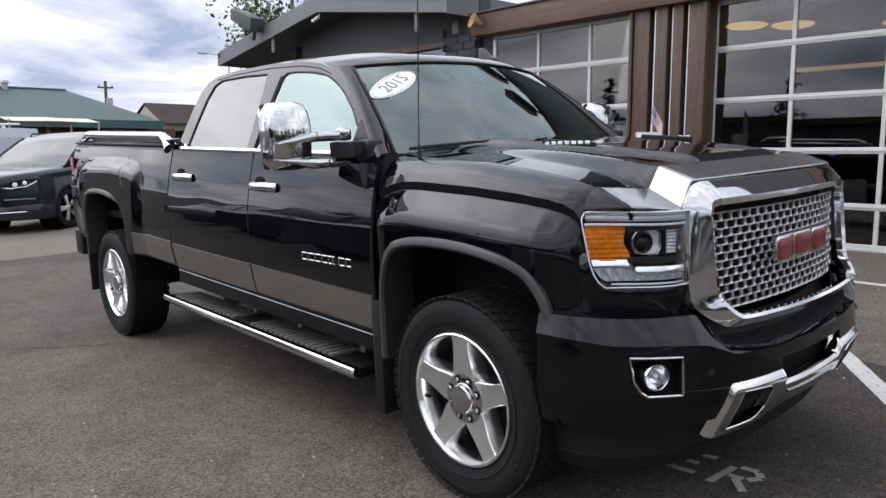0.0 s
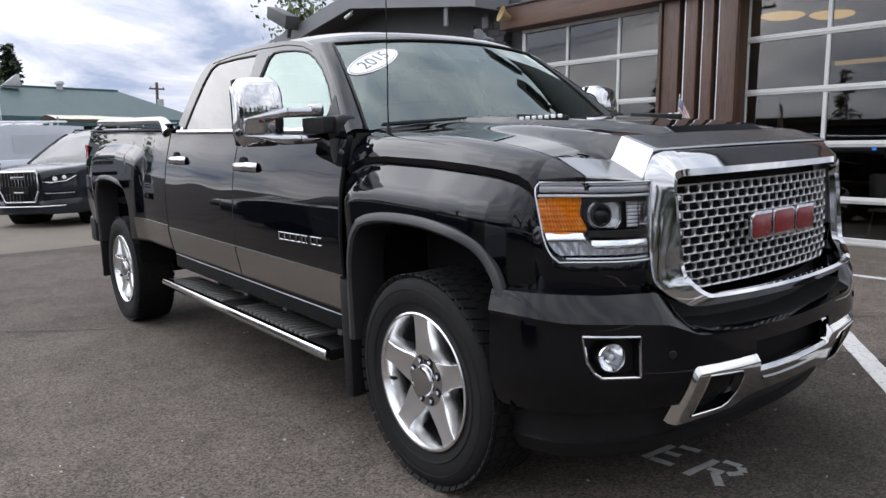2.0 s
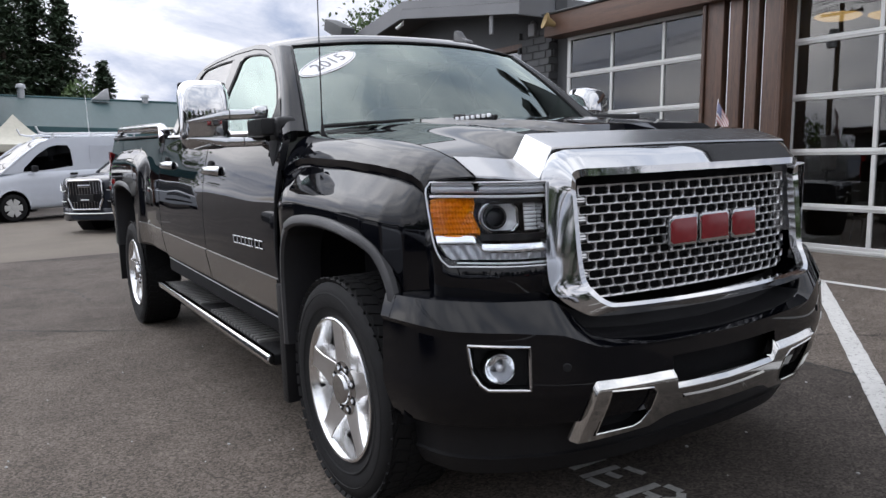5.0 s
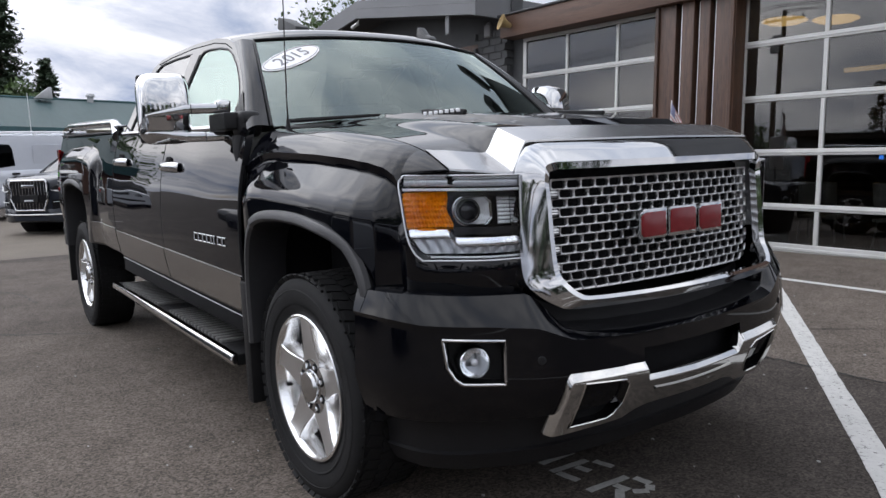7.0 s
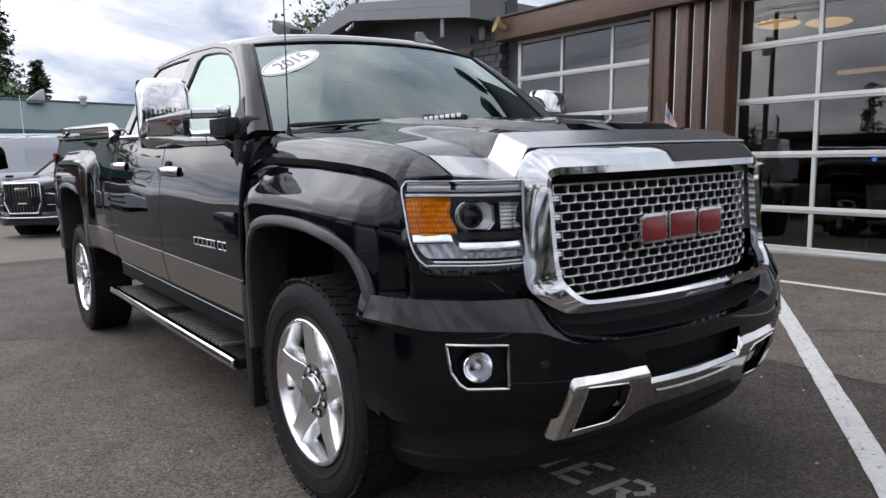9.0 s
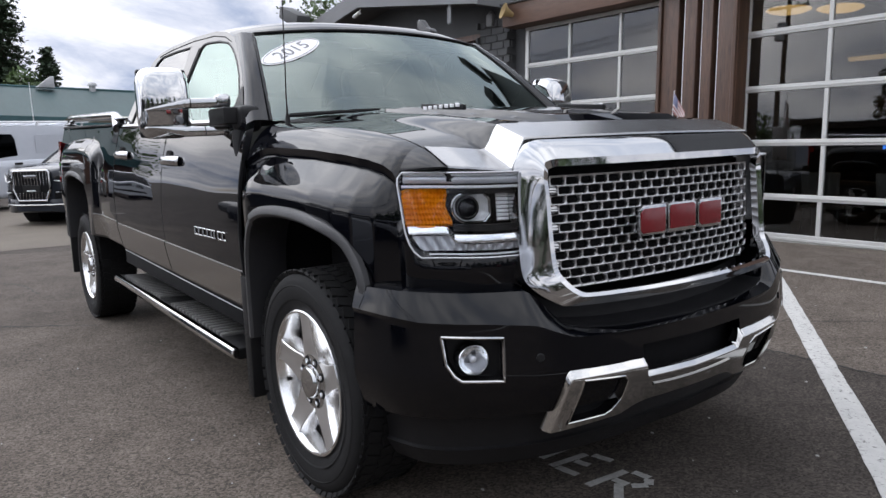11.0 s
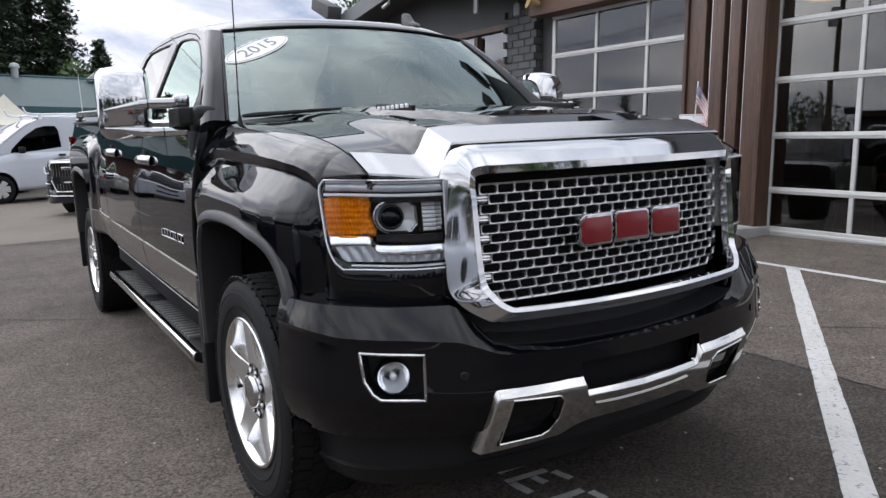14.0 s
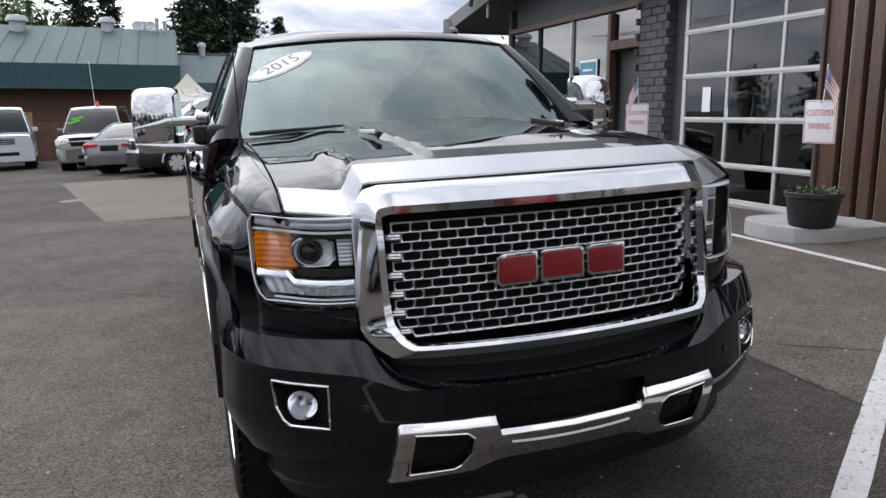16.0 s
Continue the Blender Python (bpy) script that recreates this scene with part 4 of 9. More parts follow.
def make_surround():
    """The bright frame round the grille, its header and flanks in one sweep."""
    half = []
    for y in (0.0, -0.10, -0.20, -0.30, -0.40, -0.46, -0.495):
        xt = hood_front(y) + 0.004
        k = 1 - (y / 0.56) ** 2
        half.append([(xt - 0.03, y, 1.222), (xt - 0.001, y, 1.2355), (xt + 0.007, y, 1.2335), (xt + 0.034, y * 1.01, 1.208), (xt + 0.056 + 0.014 * k, y * 1.015, 1.178), (xt + 0.057 + 0.014 * k, y * 1.012, 1.156), (xt + 0.030, y, 1.146)])
    half.append([(0.662, -0.524, 1.216), (0.692, -0.530, 1.2335), (0.699, -0.531, 1.231), (0.726, -0.535, 1.202), (0.753, -0.537, 1.170), (0.753, -0.526, 1.149), (0.728, -0.520, 1.142)])
    half.append([(0.660, -0.560, 1.190), (0.686, -0.566, 1.218), (0.694, -0.564, 1.214), (0.724, -0.556, 1.182), (0.754, -0.545, 1.147), (0.751, -0.527, 1.134), (0.727, -0.522, 1.132)])
    half.append([(0.655, -0.588, 1.140), (0.682, -0.597, 1.158), (0.690, -0.593, 1.154), (0.724, -0.571, 1.136), (0.7535, -0.547, 1.118), (0.748, -0.525, 1.112), (0.726, -0.519, 1.110)])
    for (yo, zo), (yi, zi), xo, xm in zip(OUT, INN, OUT_X, MID_X):
        def at(f, x):
            return (x, yo + (yi - yo) * f, zo + (zi - zo) * f)
        half.append([at(0, xo - 0.03), at(0, xo), at(0.07, xo + (xm - xo) * 0.14), at(0.40, xo + (xm - xo) * 0.66), at(0.74, xm + 0.006), at(1, xm), (xm - 0.022, yi + 0.006, zi - 0.002)])
    full = half + [[(x, -y, z) for x, y, z in r] for r in half[-2:0:-1]]
    cols = []
    for c in zip(*full):
        c = list(c)
        ring = crv(c[-3:] + c + c[:4], 12 * (len(c) + 6) + 1)
        cols.append(ring[36:36 + 12 * len(c)])
    return grid(list(zip(*cols)), close_u=True)


grille = part("grille", make_surround(), M["chrome"], truck, "chrome grille surround", angle=32)
back_rows = [[(face_x(y, z) - 0.075, y, z) for y in [-0.53 + 1.06 * k / 20 for k in range(21)]] for z in (0.77, 0.9, 1.05, 1.18)]
part("grille_backing", grid(back_rows), M["dark"], grille)
NROW, NCOL, Z0, Z1, YW = 12, 18, 0.790, 1.124, 0.494
pitch, cellw = (Z1 - Z0) / NROW, 2 * YW / NCOL


def narrowed(z):
    """The opening draws in towards its rounded lower corners."""
    return 1 - 0.05 * max(0.0, (0.86 - z) / 0.07) ** 1.5


def grille_cell(bm, y0, y1, z0, z1, out_l, out_r, out_t, out_b):
    """One window of the mesh: a rounded opening in a crowned flat bar."""
    b, r, d = 0.0025, 0.0065, 0.0017
    ia, ib, ja, jb = y0 + b, y1 - b, z0 + b, z1 - b
    oa, ob_, pa, pb = y0 - out_l, y1 + out_r, z0 - out_b, z1 + out_t
    inner, outer = [], []
    for cy, cz, sy, sz, oy, oz, turn in ((ib - r, jb - r, 1, 1, ob_, pb, 0), (ia + r, jb - r, -1, 1, oa, pb, 1), (ia + r, ja + r, -1, -1, oa, pa, 0), (ib - r, ja + r, 1, -1, ob_, pa, 1)):
        arc = [(cy + sy * r, cz), (cy + sy * r * 0.71, cz + sz * r * 0.71), (cy, cz + sz * r)]
        rim = [(oy, cz), (oy, oz), (cy, oz)]
        inner += arc[::-1] if turn else arc
        outer += rim[::-1] if turn else rim

    def put(pts, dx):
        return [(face_x(y * narrowed(z), z) - 0.020 + dx, y * narrowed(z), z) for y, z in pts]
    half_in = [((p[0] * 0.4 + q[0] * 0.6), (p[1] * 0.4 + q[1] * 0.6)) for p, q in zip(outer, inner)]
    grid([put(outer, d), put(half_in, d * 0.8), put(inner, -0.0012), put(inner, -0.012)], bm, close_v=True)


mesh = bmesh.new()
for i in range(NROW):
    z0 = Z0 + pitch * i
    odd = i % 2 == 0
    for k in range(NCOL - odd):
        y0 = -YW + cellw * (k + 0.5 * odd)
        grille_cell(mesh, y0, y0 + cellw, z0, z0 + pitch, 0.0034 if k == 0 else 0, 0.0034 if k == NCOL - 1 - odd else 0, 0.0034 if i == NROW - 1 else 0, 0.0034 if i == 0 else 0)
part("grille_mesh", mesh, M["grille_silver"], grille, "satin silver honeycomb mesh", angle=50)
# convex silver ends of every other row
for s in (-1, 1):
    for i in range(0, NROW, 2):
        z = Z0 + pitch * (i + 0.5)
        rows = []
        for k in range(9):
            t = k / 8
            y = (YW - cellw * 0.5 + 0.002 + (cellw * 0.5 + 0.016) * t) * narrowed(z)
            h = pitch * (0.46 if i else 0.38) * (0.86 + 0.14 * sm(t / 0.2)) * (1 - 0.35 * sm((t - 0.55) / 0.45))
            x = face_x(y, z) - 0.0225 - 0.006 * t * t
            rows.append([(x - 0.012, s * y, z - h), (x - 0.001, s * y, z - h * 0.86), (x + 0.003, s * y, z - h * 0.3), (x + 0.0005, s * y, z), (x + 0.003, s * y, z + h * 0.3), (x - 0.001, s * y, z + h * 0.86), (x - 0.012, s * y, z + h)])
        part("mesh_end_cap", grid(rows), M["grille_silver"], grille, angle=40)


# ---- red badge: three plain enamel blocks with bright rims
def badge_shape(pts, m, name):
    rimb = prism([(x, y) for x, y in pts], 0.016, m, 0.004)
    blk = part(name, rimb, M["chrome"], grille, "bright badge rim")
    cx = sum(p[0] for p in pts) / len(pts)
    cy = sum(p[1] for p in pts) / len(pts)
    inner = [(cx + (x - cx) * 0.90, cy + (y - cy) * 0.80) for x, y in pts]
    part("badge_enamel", prism(inner, 0.004, m @ Matrix.Translation((0, 0, 0.0145)), 0.0015), M["red_badge"], blk, "red enamel")


bm_pose = Matrix(((0, 0, 1, 0.805), (1, 0, 0, 0), (0, 1, 0, 0.973), (0, 0, 0, 1)))
badge_shape([(-0.212, -0.036), (-0.200, -0.048), (-0.088, -0.048), (-0.082, -0.040), (-0.082, 0.048), (-0.192, 0.048), (-0.212, 0.034)], bm_pose, "badge_block")
badge_shape([(-0.072, -0.048), (0.072, -0.048), (0.072, 0.040), (0.060, 0.048), (-0.060, 0.048), (-0.072, 0.040)], bm_pose, "badge_block")
badge_shape([(0.082, -0.034), (0.096, -0.048), (0.212, -0.048), (0.212, 0.048), (0.096, 0.048), (0.082, 0.034)], bm_pose, "badge_block")


# ---- headlamps
def lamp_pt(u, v, d=0.0):
    """u from the outer edge to the grille, v from top to bottom, d outwards."""
    tl, bl = Vector((0.462, -0.868, 1.155)), Vector((0.520, -0.868, 0.905))
    tr, br = Vector((0.706, -0.600, 1.148)), Vector((0.702, -0.592, 0.902))
    p = tl.lerp(tr, u).lerp(bl.lerp(br, u), v)
    bow = 0.050 * math.sin(math.pi * min(1.0, max(0.0, u)) ** 1.7) * (1 - 0.3 * v)
    n = Vector((0.74, -0.66, 0.0))
    return p + n * (bow + d)


def lamp_patch(u0, u1, v0, v1, d, name, m, par, nu=10, nv=6, thick=0.01, warp=None, label=""):
    rows = []
    for i in range(nv + 1):
        r = []
        for j in range(nu + 1):
            u, v = u0 + (u1 - u0) * j / nu, v0 + (v1 - v0) * i / nv
            if warp:
                u, v = warp(u, v)
            r.append(lamp_pt(u, v, d))
        rows.append(r)
    # folded rim gives it body
    bm = grid(rows)
    thicken(bm, thick)
    return bm


def lamp_tube(pts, r, d, flat=1.0, seg=8, closed=False, taper=False):
    path = [lamp_pt(u, v, d) for u, v in pts]
    if closed:
        path = path + path[:2]
    rr = [r * (0.5 if taper and k in (0, len(path) - 1) else 1) for k in range(len(path))]
    return tube(path, rr, seg, caps=not closed, flat=flat)


def lamp_cut(u, v):
    t = max(0.0, min(1.0, (v - 0.62) / 0.38))
    q = max(0.0, min(1.0, (0.16 - v) / 0.16))
    return u + (1 - u) * (0.13 * (1 - math.sqrt(max(0.0, 1 - t * t))) + 0.07 * (1 - math.sqrt(max(0.0, 1 - q * q)))), v


def lamp_outline(m=0.0, n=14):
    e = [(m + (1 - 2 * m) * k / n, m) for k in range(n)] + [(1 - m, m + (1 - 2 * m) * k / n) for k in range(n)] + [(1 - m - (1 - 2 * m) * k / n, 1 - m) for k in range(n)] + [(m, 1 - m - (1 - 2 * m) * k / n) for k in range(n)]
    return [lamp_cut(u, v) for u, v in e]


def bowl_outline(n=40):
    """The D-shaped reflector: round towards the outside, cut corners inside."""
    half = [(-math.sin(math.pi * k / 20), -math.cos(math.pi * k / 20)) for k in range(21)]
    rest = fine_line([(0.0, 1.0), (1.30, 1.0), (1.72, 0.55), (1.72, -0.55), (1.30, -1.0), (0.0, -1.0)], 5)[1:-1]
    return [(0.548 + 0.112 * p, 0.428 + 0.172 * q) for p, q in half + rest]


def sunk(u):
    """The reflector lies deep behind the cover and faces more to the front."""
    return 0.036 + 0.20 * (u - 0.565)


def stepped(u):
    return 0.095 * sm((u - 0.36) / 0.09)


for s in (-1, 1):
    lamp = part("headlamp", mirrored(lamp_patch(0.005, 0.995, 0.005, 0.995, -0.140, "", None, None, nv=14, warp=lamp_cut), s), M["dark"], truck, "headlamp with amber and projector lenses")
    part("lamp_wall", mirrored(grid([[lamp_pt(u, v, dd) for u, v in lamp_outline(0.006)] for dd in (0.0, -0.05, -0.142)], close_v=True), s), M["lamp_grey"], lamp)
    part("running_light", mirrored(lamp_tube([(0.055 + 0.925 * k / 12, 0.088) for k in range(13)], 0.013, -0.022, flat=1.0, seg=12), s), M["lamp_grey"], lamp, "tubular grey upper light")
    part("running_light_edge", mirrored(lamp_tube([(0.03 + 0.95 * k / 12, 0.172) for k in range(13)], 0.0042, -0.012), s), M["lamp_white"], lamp, "bright upper strip")
    part("running_light_edge", mirrored(lamp_tube([(0.06 + 0.92 * k / 12, 0.030) for k in range(13)], 0.0034, -0.010), s), M["lamp_white"], lamp)
    am = []
    for i in range(25):
        v = 0.225 + 0.385 * i / 24
        row = []
        right = 0.40 - 0.035 * math.sin(math.pi * (v - 0.225) / 0.385) ** 2 + 0.02 * (v - 0.225) / 0.385
        for j in range(41):
            u = 0.014 + (right - 0.014) * j / 40
            row.append(lamp_pt(u, v, -0.014 + 0.0022 * math.cos(math.pi * j / 1.5) * (1 if j > 5 else 0) - 0.022 * j / 40 + 0.003 * math.cos(math.pi * i / 2)))
        am.append(row)
    part("turn_signal", mirrored(thicken(grid(am), 0.012), s), M["amber"], lamp, "ribbed amber lens")
    part("turn_signal", mirrored(lamp_tube([(0.10 + 0.18 * k / 4, 0.645) for k in range(5)], 0.005, -0.012, taper=True), s), M["amber"], lamp)
    ol = bowl_outline()
    bowl = []
    for sc, dd in ((1.0, -0.004), (0.95, -0.007), (0.84, -0.016), (0.66, -0.024), (0.40, -0.030)):
        bowl.append([lamp_pt(0.565 + (u - 0.565) * sc, 0.428 + (v - 0.428) * sc, dd - sunk(0.565 + (u - 0.565) * sc)) for u, v in ol])
    part("reflector", mirrored(grid(bowl, close_v=True), s), M["lamp_silver"], lamp, "silver reflector bowl")
    part("projector_ring", mirrored(tube([lamp_pt(u, v, -0.006 - sunk(u)) for u, v in ol + ol[:2]], 0.0042, 8, caps=False), s), M["chrome"], lamp, "chrome ring")
    pm = Matrix.Translation(lamp_pt(0.552, 0.428, -0.050)) @ Vector((0.93, -0.37, 0)).to_track_quat("Z", "Y").to_matrix().to_4x4()
    part("projector_shroud", mirrored(lathe([(0.029, 0.012), (0.035, 0.010), (0.037, 0.0), (0.037, -0.03)], 28, pm), s), M["trim"], lamp)
    part("projector_lens", mirrored(lathe([(0.0005, 0.022), (0.012, 0.0205), (0.023, 0.014), (0.030, 0.003), (0.031, -0.02)], 28, pm), s), M["paint"], lamp, "dark projector lens")
    for k in range(7):
        v = 0.285 + 0.048 * k
        part("reflector_rib", mirrored(lamp_tube([(0.800 + 0.095 * j / 4, v) for j in range(5)], 0.0052, -0.060, seg=8), s), M["lamp_silver"], lamp)
    part("lamp_mask", mirrored(lamp_patch(0.40, 0.99, 0.20, 0.255, -0.030, "", None, None, nv=2), s), M["trim"], lamp)
    part("lamp_mask", mirrored(lamp_patch(0.42, 0.99, 0.62, 0.70, -0.030, "", None, None, nv=2), s), M["trim"], lamp)
    ls = []
    for i, (v, dd) in enumerate(((0.632, -0.024), (0.636, -0.010), (0.700, -0.002), (0.728, -0.003), (0.738, -0.020))):
        ls.append([lamp_pt(lamp_cut(u, v)[0], v + stepped(u), dd) for u in [0.03 + 0.955 * k / 48 for k in range(49)]])
    part("lower_strip", mirrored(thicken(grid(ls), 0.004), s), M["lamp_chrome"], lamp, "bright stepped strip")
    lr = []
    for i in range(9):
        row = []
        for j in range(61):
            u = 0.035 + 0.945 * j / 60
            v0 = 0.75 + stepped(u)
            v = v0 + (0.945 - v0) * i / 8
            uu = u + (1 - u) * 0.075 * sm((v - 0.70) / 0.25)
            row.append(lamp_pt(uu, v, -0.026 + 0.004 * math.sin(j * 0.9 + i * 0.25) * math.sin(math.pi * i / 8)))
        lr.append(row)
    part("lower_reflector", mirrored(thicken(grid(lr), 0.006), s), M["lamp_grey"], lamp, "bright frosted lower light")
    part("lower_edge", mirrored(lamp_tube([lamp_cut(0.12 + 0.86 * k / 12, 0.962) for k in range(13)], 0.0034, -0.010), s), M["lamp_white"], lamp)
    ob = part("lamp_cover", mirrored(lamp_patch(0.0, 1.0, 0.0, 1.0, 0.004, "", None, None, nu=14, nv=18, thick=0.003, warp=lamp_cut), s), M["glass_lens"], lamp, "clear lens cover")
    ob.visible_shadow = False
    part("lamp_seal", mirrored(lamp_tube(lamp_outline(0.004), 0.0026, 0.003, closed=True, seg=6), s), M["lamp_grey"], lamp)


# black panel between lamp and bumper
for s in (-1, 1):
    low = [Vector((0.462, -0.868, 1.00))] + [lamp_pt(*lamp_cut(0, 0.64 + 0.06 * k), 0.0) for k in range(6)] + [lamp_pt(*lamp_cut(k / 10, 1.0), 0.0) for k in range(11)]
    rows = []
    for p in low:
        f = sm((p.x - 0.40) / 0.25)
        rows.append([p + Vector((-0.012, 0.012, 0.02)), p + Vector((0, 0, -0.002)), p + Vector((-0.004, 0.002, -0.05)), Vector((p.x - 0.012, p.y + 0.006, 0.80 - 0.02 * f)), Vector((p.x - 0.03, p.y + 0.02, 0.74))])
    part("lower_fender_panel", mirrored(grid(rows), s), M["paint"], truck, angle=60)

# ---- front bumper
PLAN = [(0.365, -0.985), (0.44, -0.972), (0.53, -0.945), (0.61, -0.895), (0.68, -0.825), (0.74, -0.735), (0.79, -0.640), (0.825, -0.54), (0.850, -0.42), (0.868, -0.28), (0.878, -0.14), (0.880, 0.0)]
plan_curve = crv([(x, y, 0) for x, y in PLAN], 56)
TOPZ_Y = [0.0, 0.30, 0.45, 0.52, 0.57, 0.61, 0.64, 0.80, 0.97]
TOPZ = [0.655, 0.662, 0.675, 0.695, 0.745, 0.788, 0.801, 0.806, 0.819]


def bumper_off(a, z):
    """How far the bumper's face stands back from its plan line at that height."""
    top = table(a, TOPZ_Y, TOPZ)
    crease = table(a, [0, 0.5, 0.62, 0.75, 0.9, 1.0], [0.645, 0.655, 0.690, 0.706, 0.715, 0.745])
    if z > crease:
        return table(a, [0, 0.5, 0.62, 0.85, 0.97], [0.03, 0.045, 0.066, 0.044, 0.026]) * ((z - crease) / max(0.008, top - crease)) ** 1.15
    if z > 0.56:
        return 0.006 * (z - 0.56) / 0.1
    return 0.11 * sm((0.58 - z) / 0.34)


def bumper_col(p, nrm):
    a = abs(p.y)
    top = table(a, TOPZ_Y, TOPZ)
    crease = table(a, [0, 0.5, 0.62, 0.75, 0.9, 1.0], [0.645, 0.655, 0.690, 0.706, 0.715, 0.745])
    zs = [0.435 + (crease - 0.435) * k / 26 for k in range(27)] + [crease + (top - crease) * k / 6 for k in range(1, 7)]
    col = [p - nrm * (bumper_off(a, z) + 0.0) + Vector((0, 0, z)) for z in zs]
    e = col[-1]
    col.append(e - nrm * 0.02 + Vector((0, 0, 0.004)))
    col.append(e - nrm * 0.10 + Vector((0, 0, -0.004)))
    return col


def plan_frames():
    out = []
    n = len(plan_curve)
    for i, p in enumerate(plan_curve):
        t = (plan_curve[min(i + 1, n - 1)] - plan_curve[max(i - 1, 0)]).normalized()
        out.append((p, Vector((-t.y, t.x, 0)) * -1))
    return out


FRAMES = plan_frames()
FRAMES = [(p, n if n.x > 0 or n.y < 0 else -n) for p, n in FRAMES]
FRAMES[-1] = (FRAMES[-1][0], Vector((1, 0, 0)))


def bump_at(y, z, off=0.0):
    """The spot on the bumper's face at a distance y from the middle (right side)."""
    ys = [p.y for p, n in FRAMES]
    i = max(0, min(len(ys) - 2, int(np.searchsorted(ys, y)) - 1))
    t = (y - ys[i]) / (ys[i + 1] - ys[i])
    p = FRAMES[i][0].lerp(FRAMES[i + 1][0], t)
    n = FRAMES[i][1].lerp(FRAMES[i + 1][1], t).normalized()
    return p - n * (bumper_off(abs(y), z) - off) + Vector((0, 0, z))


FOG = [(-0.858, 0.690), (-0.712, 0.681), (-0.713, 0.555), (-0.815, 0.560), (-0.832, 0.575), (-0.849, 0.610)]
HOLE = [(-0.488, 0.532), (-0.340, 0.520), (-0.318, 0.500), (-0.322, 0.440), (-0.348, 0.400), (-0.372, 0.388), (-0.508, 0.384), (-0.503, 0.430)]


def inside(pt, poly, shrink=1.0):
    cx, cy = sum(p[0] for p in poly) / len(poly), sum(p[1] for p in poly) / len(poly)
    poly = [(cx + (x - cx) * shrink, cy + (y - cy) * shrink) for x, y in poly]
    hit = False
    for (x0, y0), (x1, y1) in zip(poly, poly[1:] + poly[:1]):
        if (y0 > pt[1]) != (y1 > pt[1]) and pt[0] < (x1 - x0) * (pt[1] - y0) / (y1 - y0) + x0:
            hit = not hit
    return hit


half = [bumper_col(p, n) for p, n in FRAMES]
full = half + [[Vector((q.x, -q.y, q.z)) for q in c] for c in half[-2::-1]]
bb = grid(full)
gone = []
for fc in bb.faces:
    c = fc.calc_center_median()
    k = (-abs(c.y), c.z)
    if c.x > 0.4 and (inside(k, FOG, 0.99) or (abs(c.y) < 0.25 and 0.508 < c.z < 0.600)):
        gone.append(fc)
bmesh.ops.delete(bb, geom=gone, context="FACES")
bumper = part("front_bumper", bb, M["paint"], truck, "black painted front bumper", angle=28)
# dark pockets behind its openings
part("lower_intake", box(0.05, 0.60, 0.16, (0.775, 0, 0.555), 0.004), M["dark"], bumper)
pad_rows = []
for k in range(41):
    y = -0.52 + 0.026 * k
    top = table(abs(y), TOPZ_Y, TOPZ)
    e = bump_at(-abs(y), top)
    pad_rows.append([(e.x + dx, y, top + dz) for dx, dz in ((0.001, -0.004), (0.000, 0.003), (-0.006, 0.007), (-0.05, 0.011), (-0.09, 0.016), (-0.105, 0.035), (-0.11, 0.085))])
part("bumper_step_pad", grid(pad_rows), M["pad"], bumper, "textured black step pad", angle=40)
for s in (-1, 1):
    # fog lamp in its bright frame
    rim = fine_line(FOG, 6, True)
    fog = part("fog_lamp_frame", mirrored(tube([bump_at(y, z, 0.002) for y, z in rim + rim[:1]], 0.0045, 6, caps=False), s), M["chrome"], bumper, "bright fog lamp frame")
    pocket = grid([[bump_at(y, z, d) for y, z in rim + rim[:1]] for d in (0.0, -0.03, -0.06)])
    part("fog_pocket", mirrored(pocket, s), M["trim"], fog)
    bk = bmesh.new()
    bk.faces.new([bk.verts.new(bump_at(y, z, -0.058)) for y, z in rim])
    part("fog_pocket_back", mirrored(bk, s), M["trim"], fog, smooth=False)
    fm = Matrix.Translation(bump_at(-0.786, 0.620, -0.008)) @ Vector((0.93, -0.36, 0)).to_track_quat("Z", "Y").to_matrix().to_4x4()
    part("fog_lamp", mirrored(lathe([(0.048, -0.05), (0.048, -0.004), (0.044, 0.003), (0.040, -0.002), (0.036, -0.018), (0.02, -0.036), (0.0005, -0.042)], 28, fm), s), M["lamp_chrome"], fog, "round silver fog lamp")
    ob = part("fog_glass", mirrored(lathe([(0.043, 0.0), (0.030, 0.008), (0.014, 0.012), (0.0005, 0.013)], 28, fm), s), M["glass_lens"], fog)
    ob.visible_shadow = False
    part("fog_bulb", mirrored(lathe([(0.0005, 0.0), (0.010, -0.004), (0.011, -0.03)], 14, fm), s), M["lamp_grey"], fog)
    part("parking_sensor", mirrored(lathe([(0.0005, 0.002), (0.011, 0.002), (0.013, 0.0)], 16, Matrix.Translation(bump_at(-0.615, 0.615, 0.001)) @ Vector((0.85, -0.5, 0)).to_track_quat("Z", "Y").to_matrix().to_4x4()), s), M["trim"], bumper)

# chrome skid trim with two tow openings
SK_TOP = [(-0.556, 0.366), (-0.552, 0.405), (-0.544, 0.50), (-0.537, 0.568), (-0.528, 0.580), (-0.262, 0.574), (-0.250, 0.566), (-0.236, 0.512), (0, 0.503)]


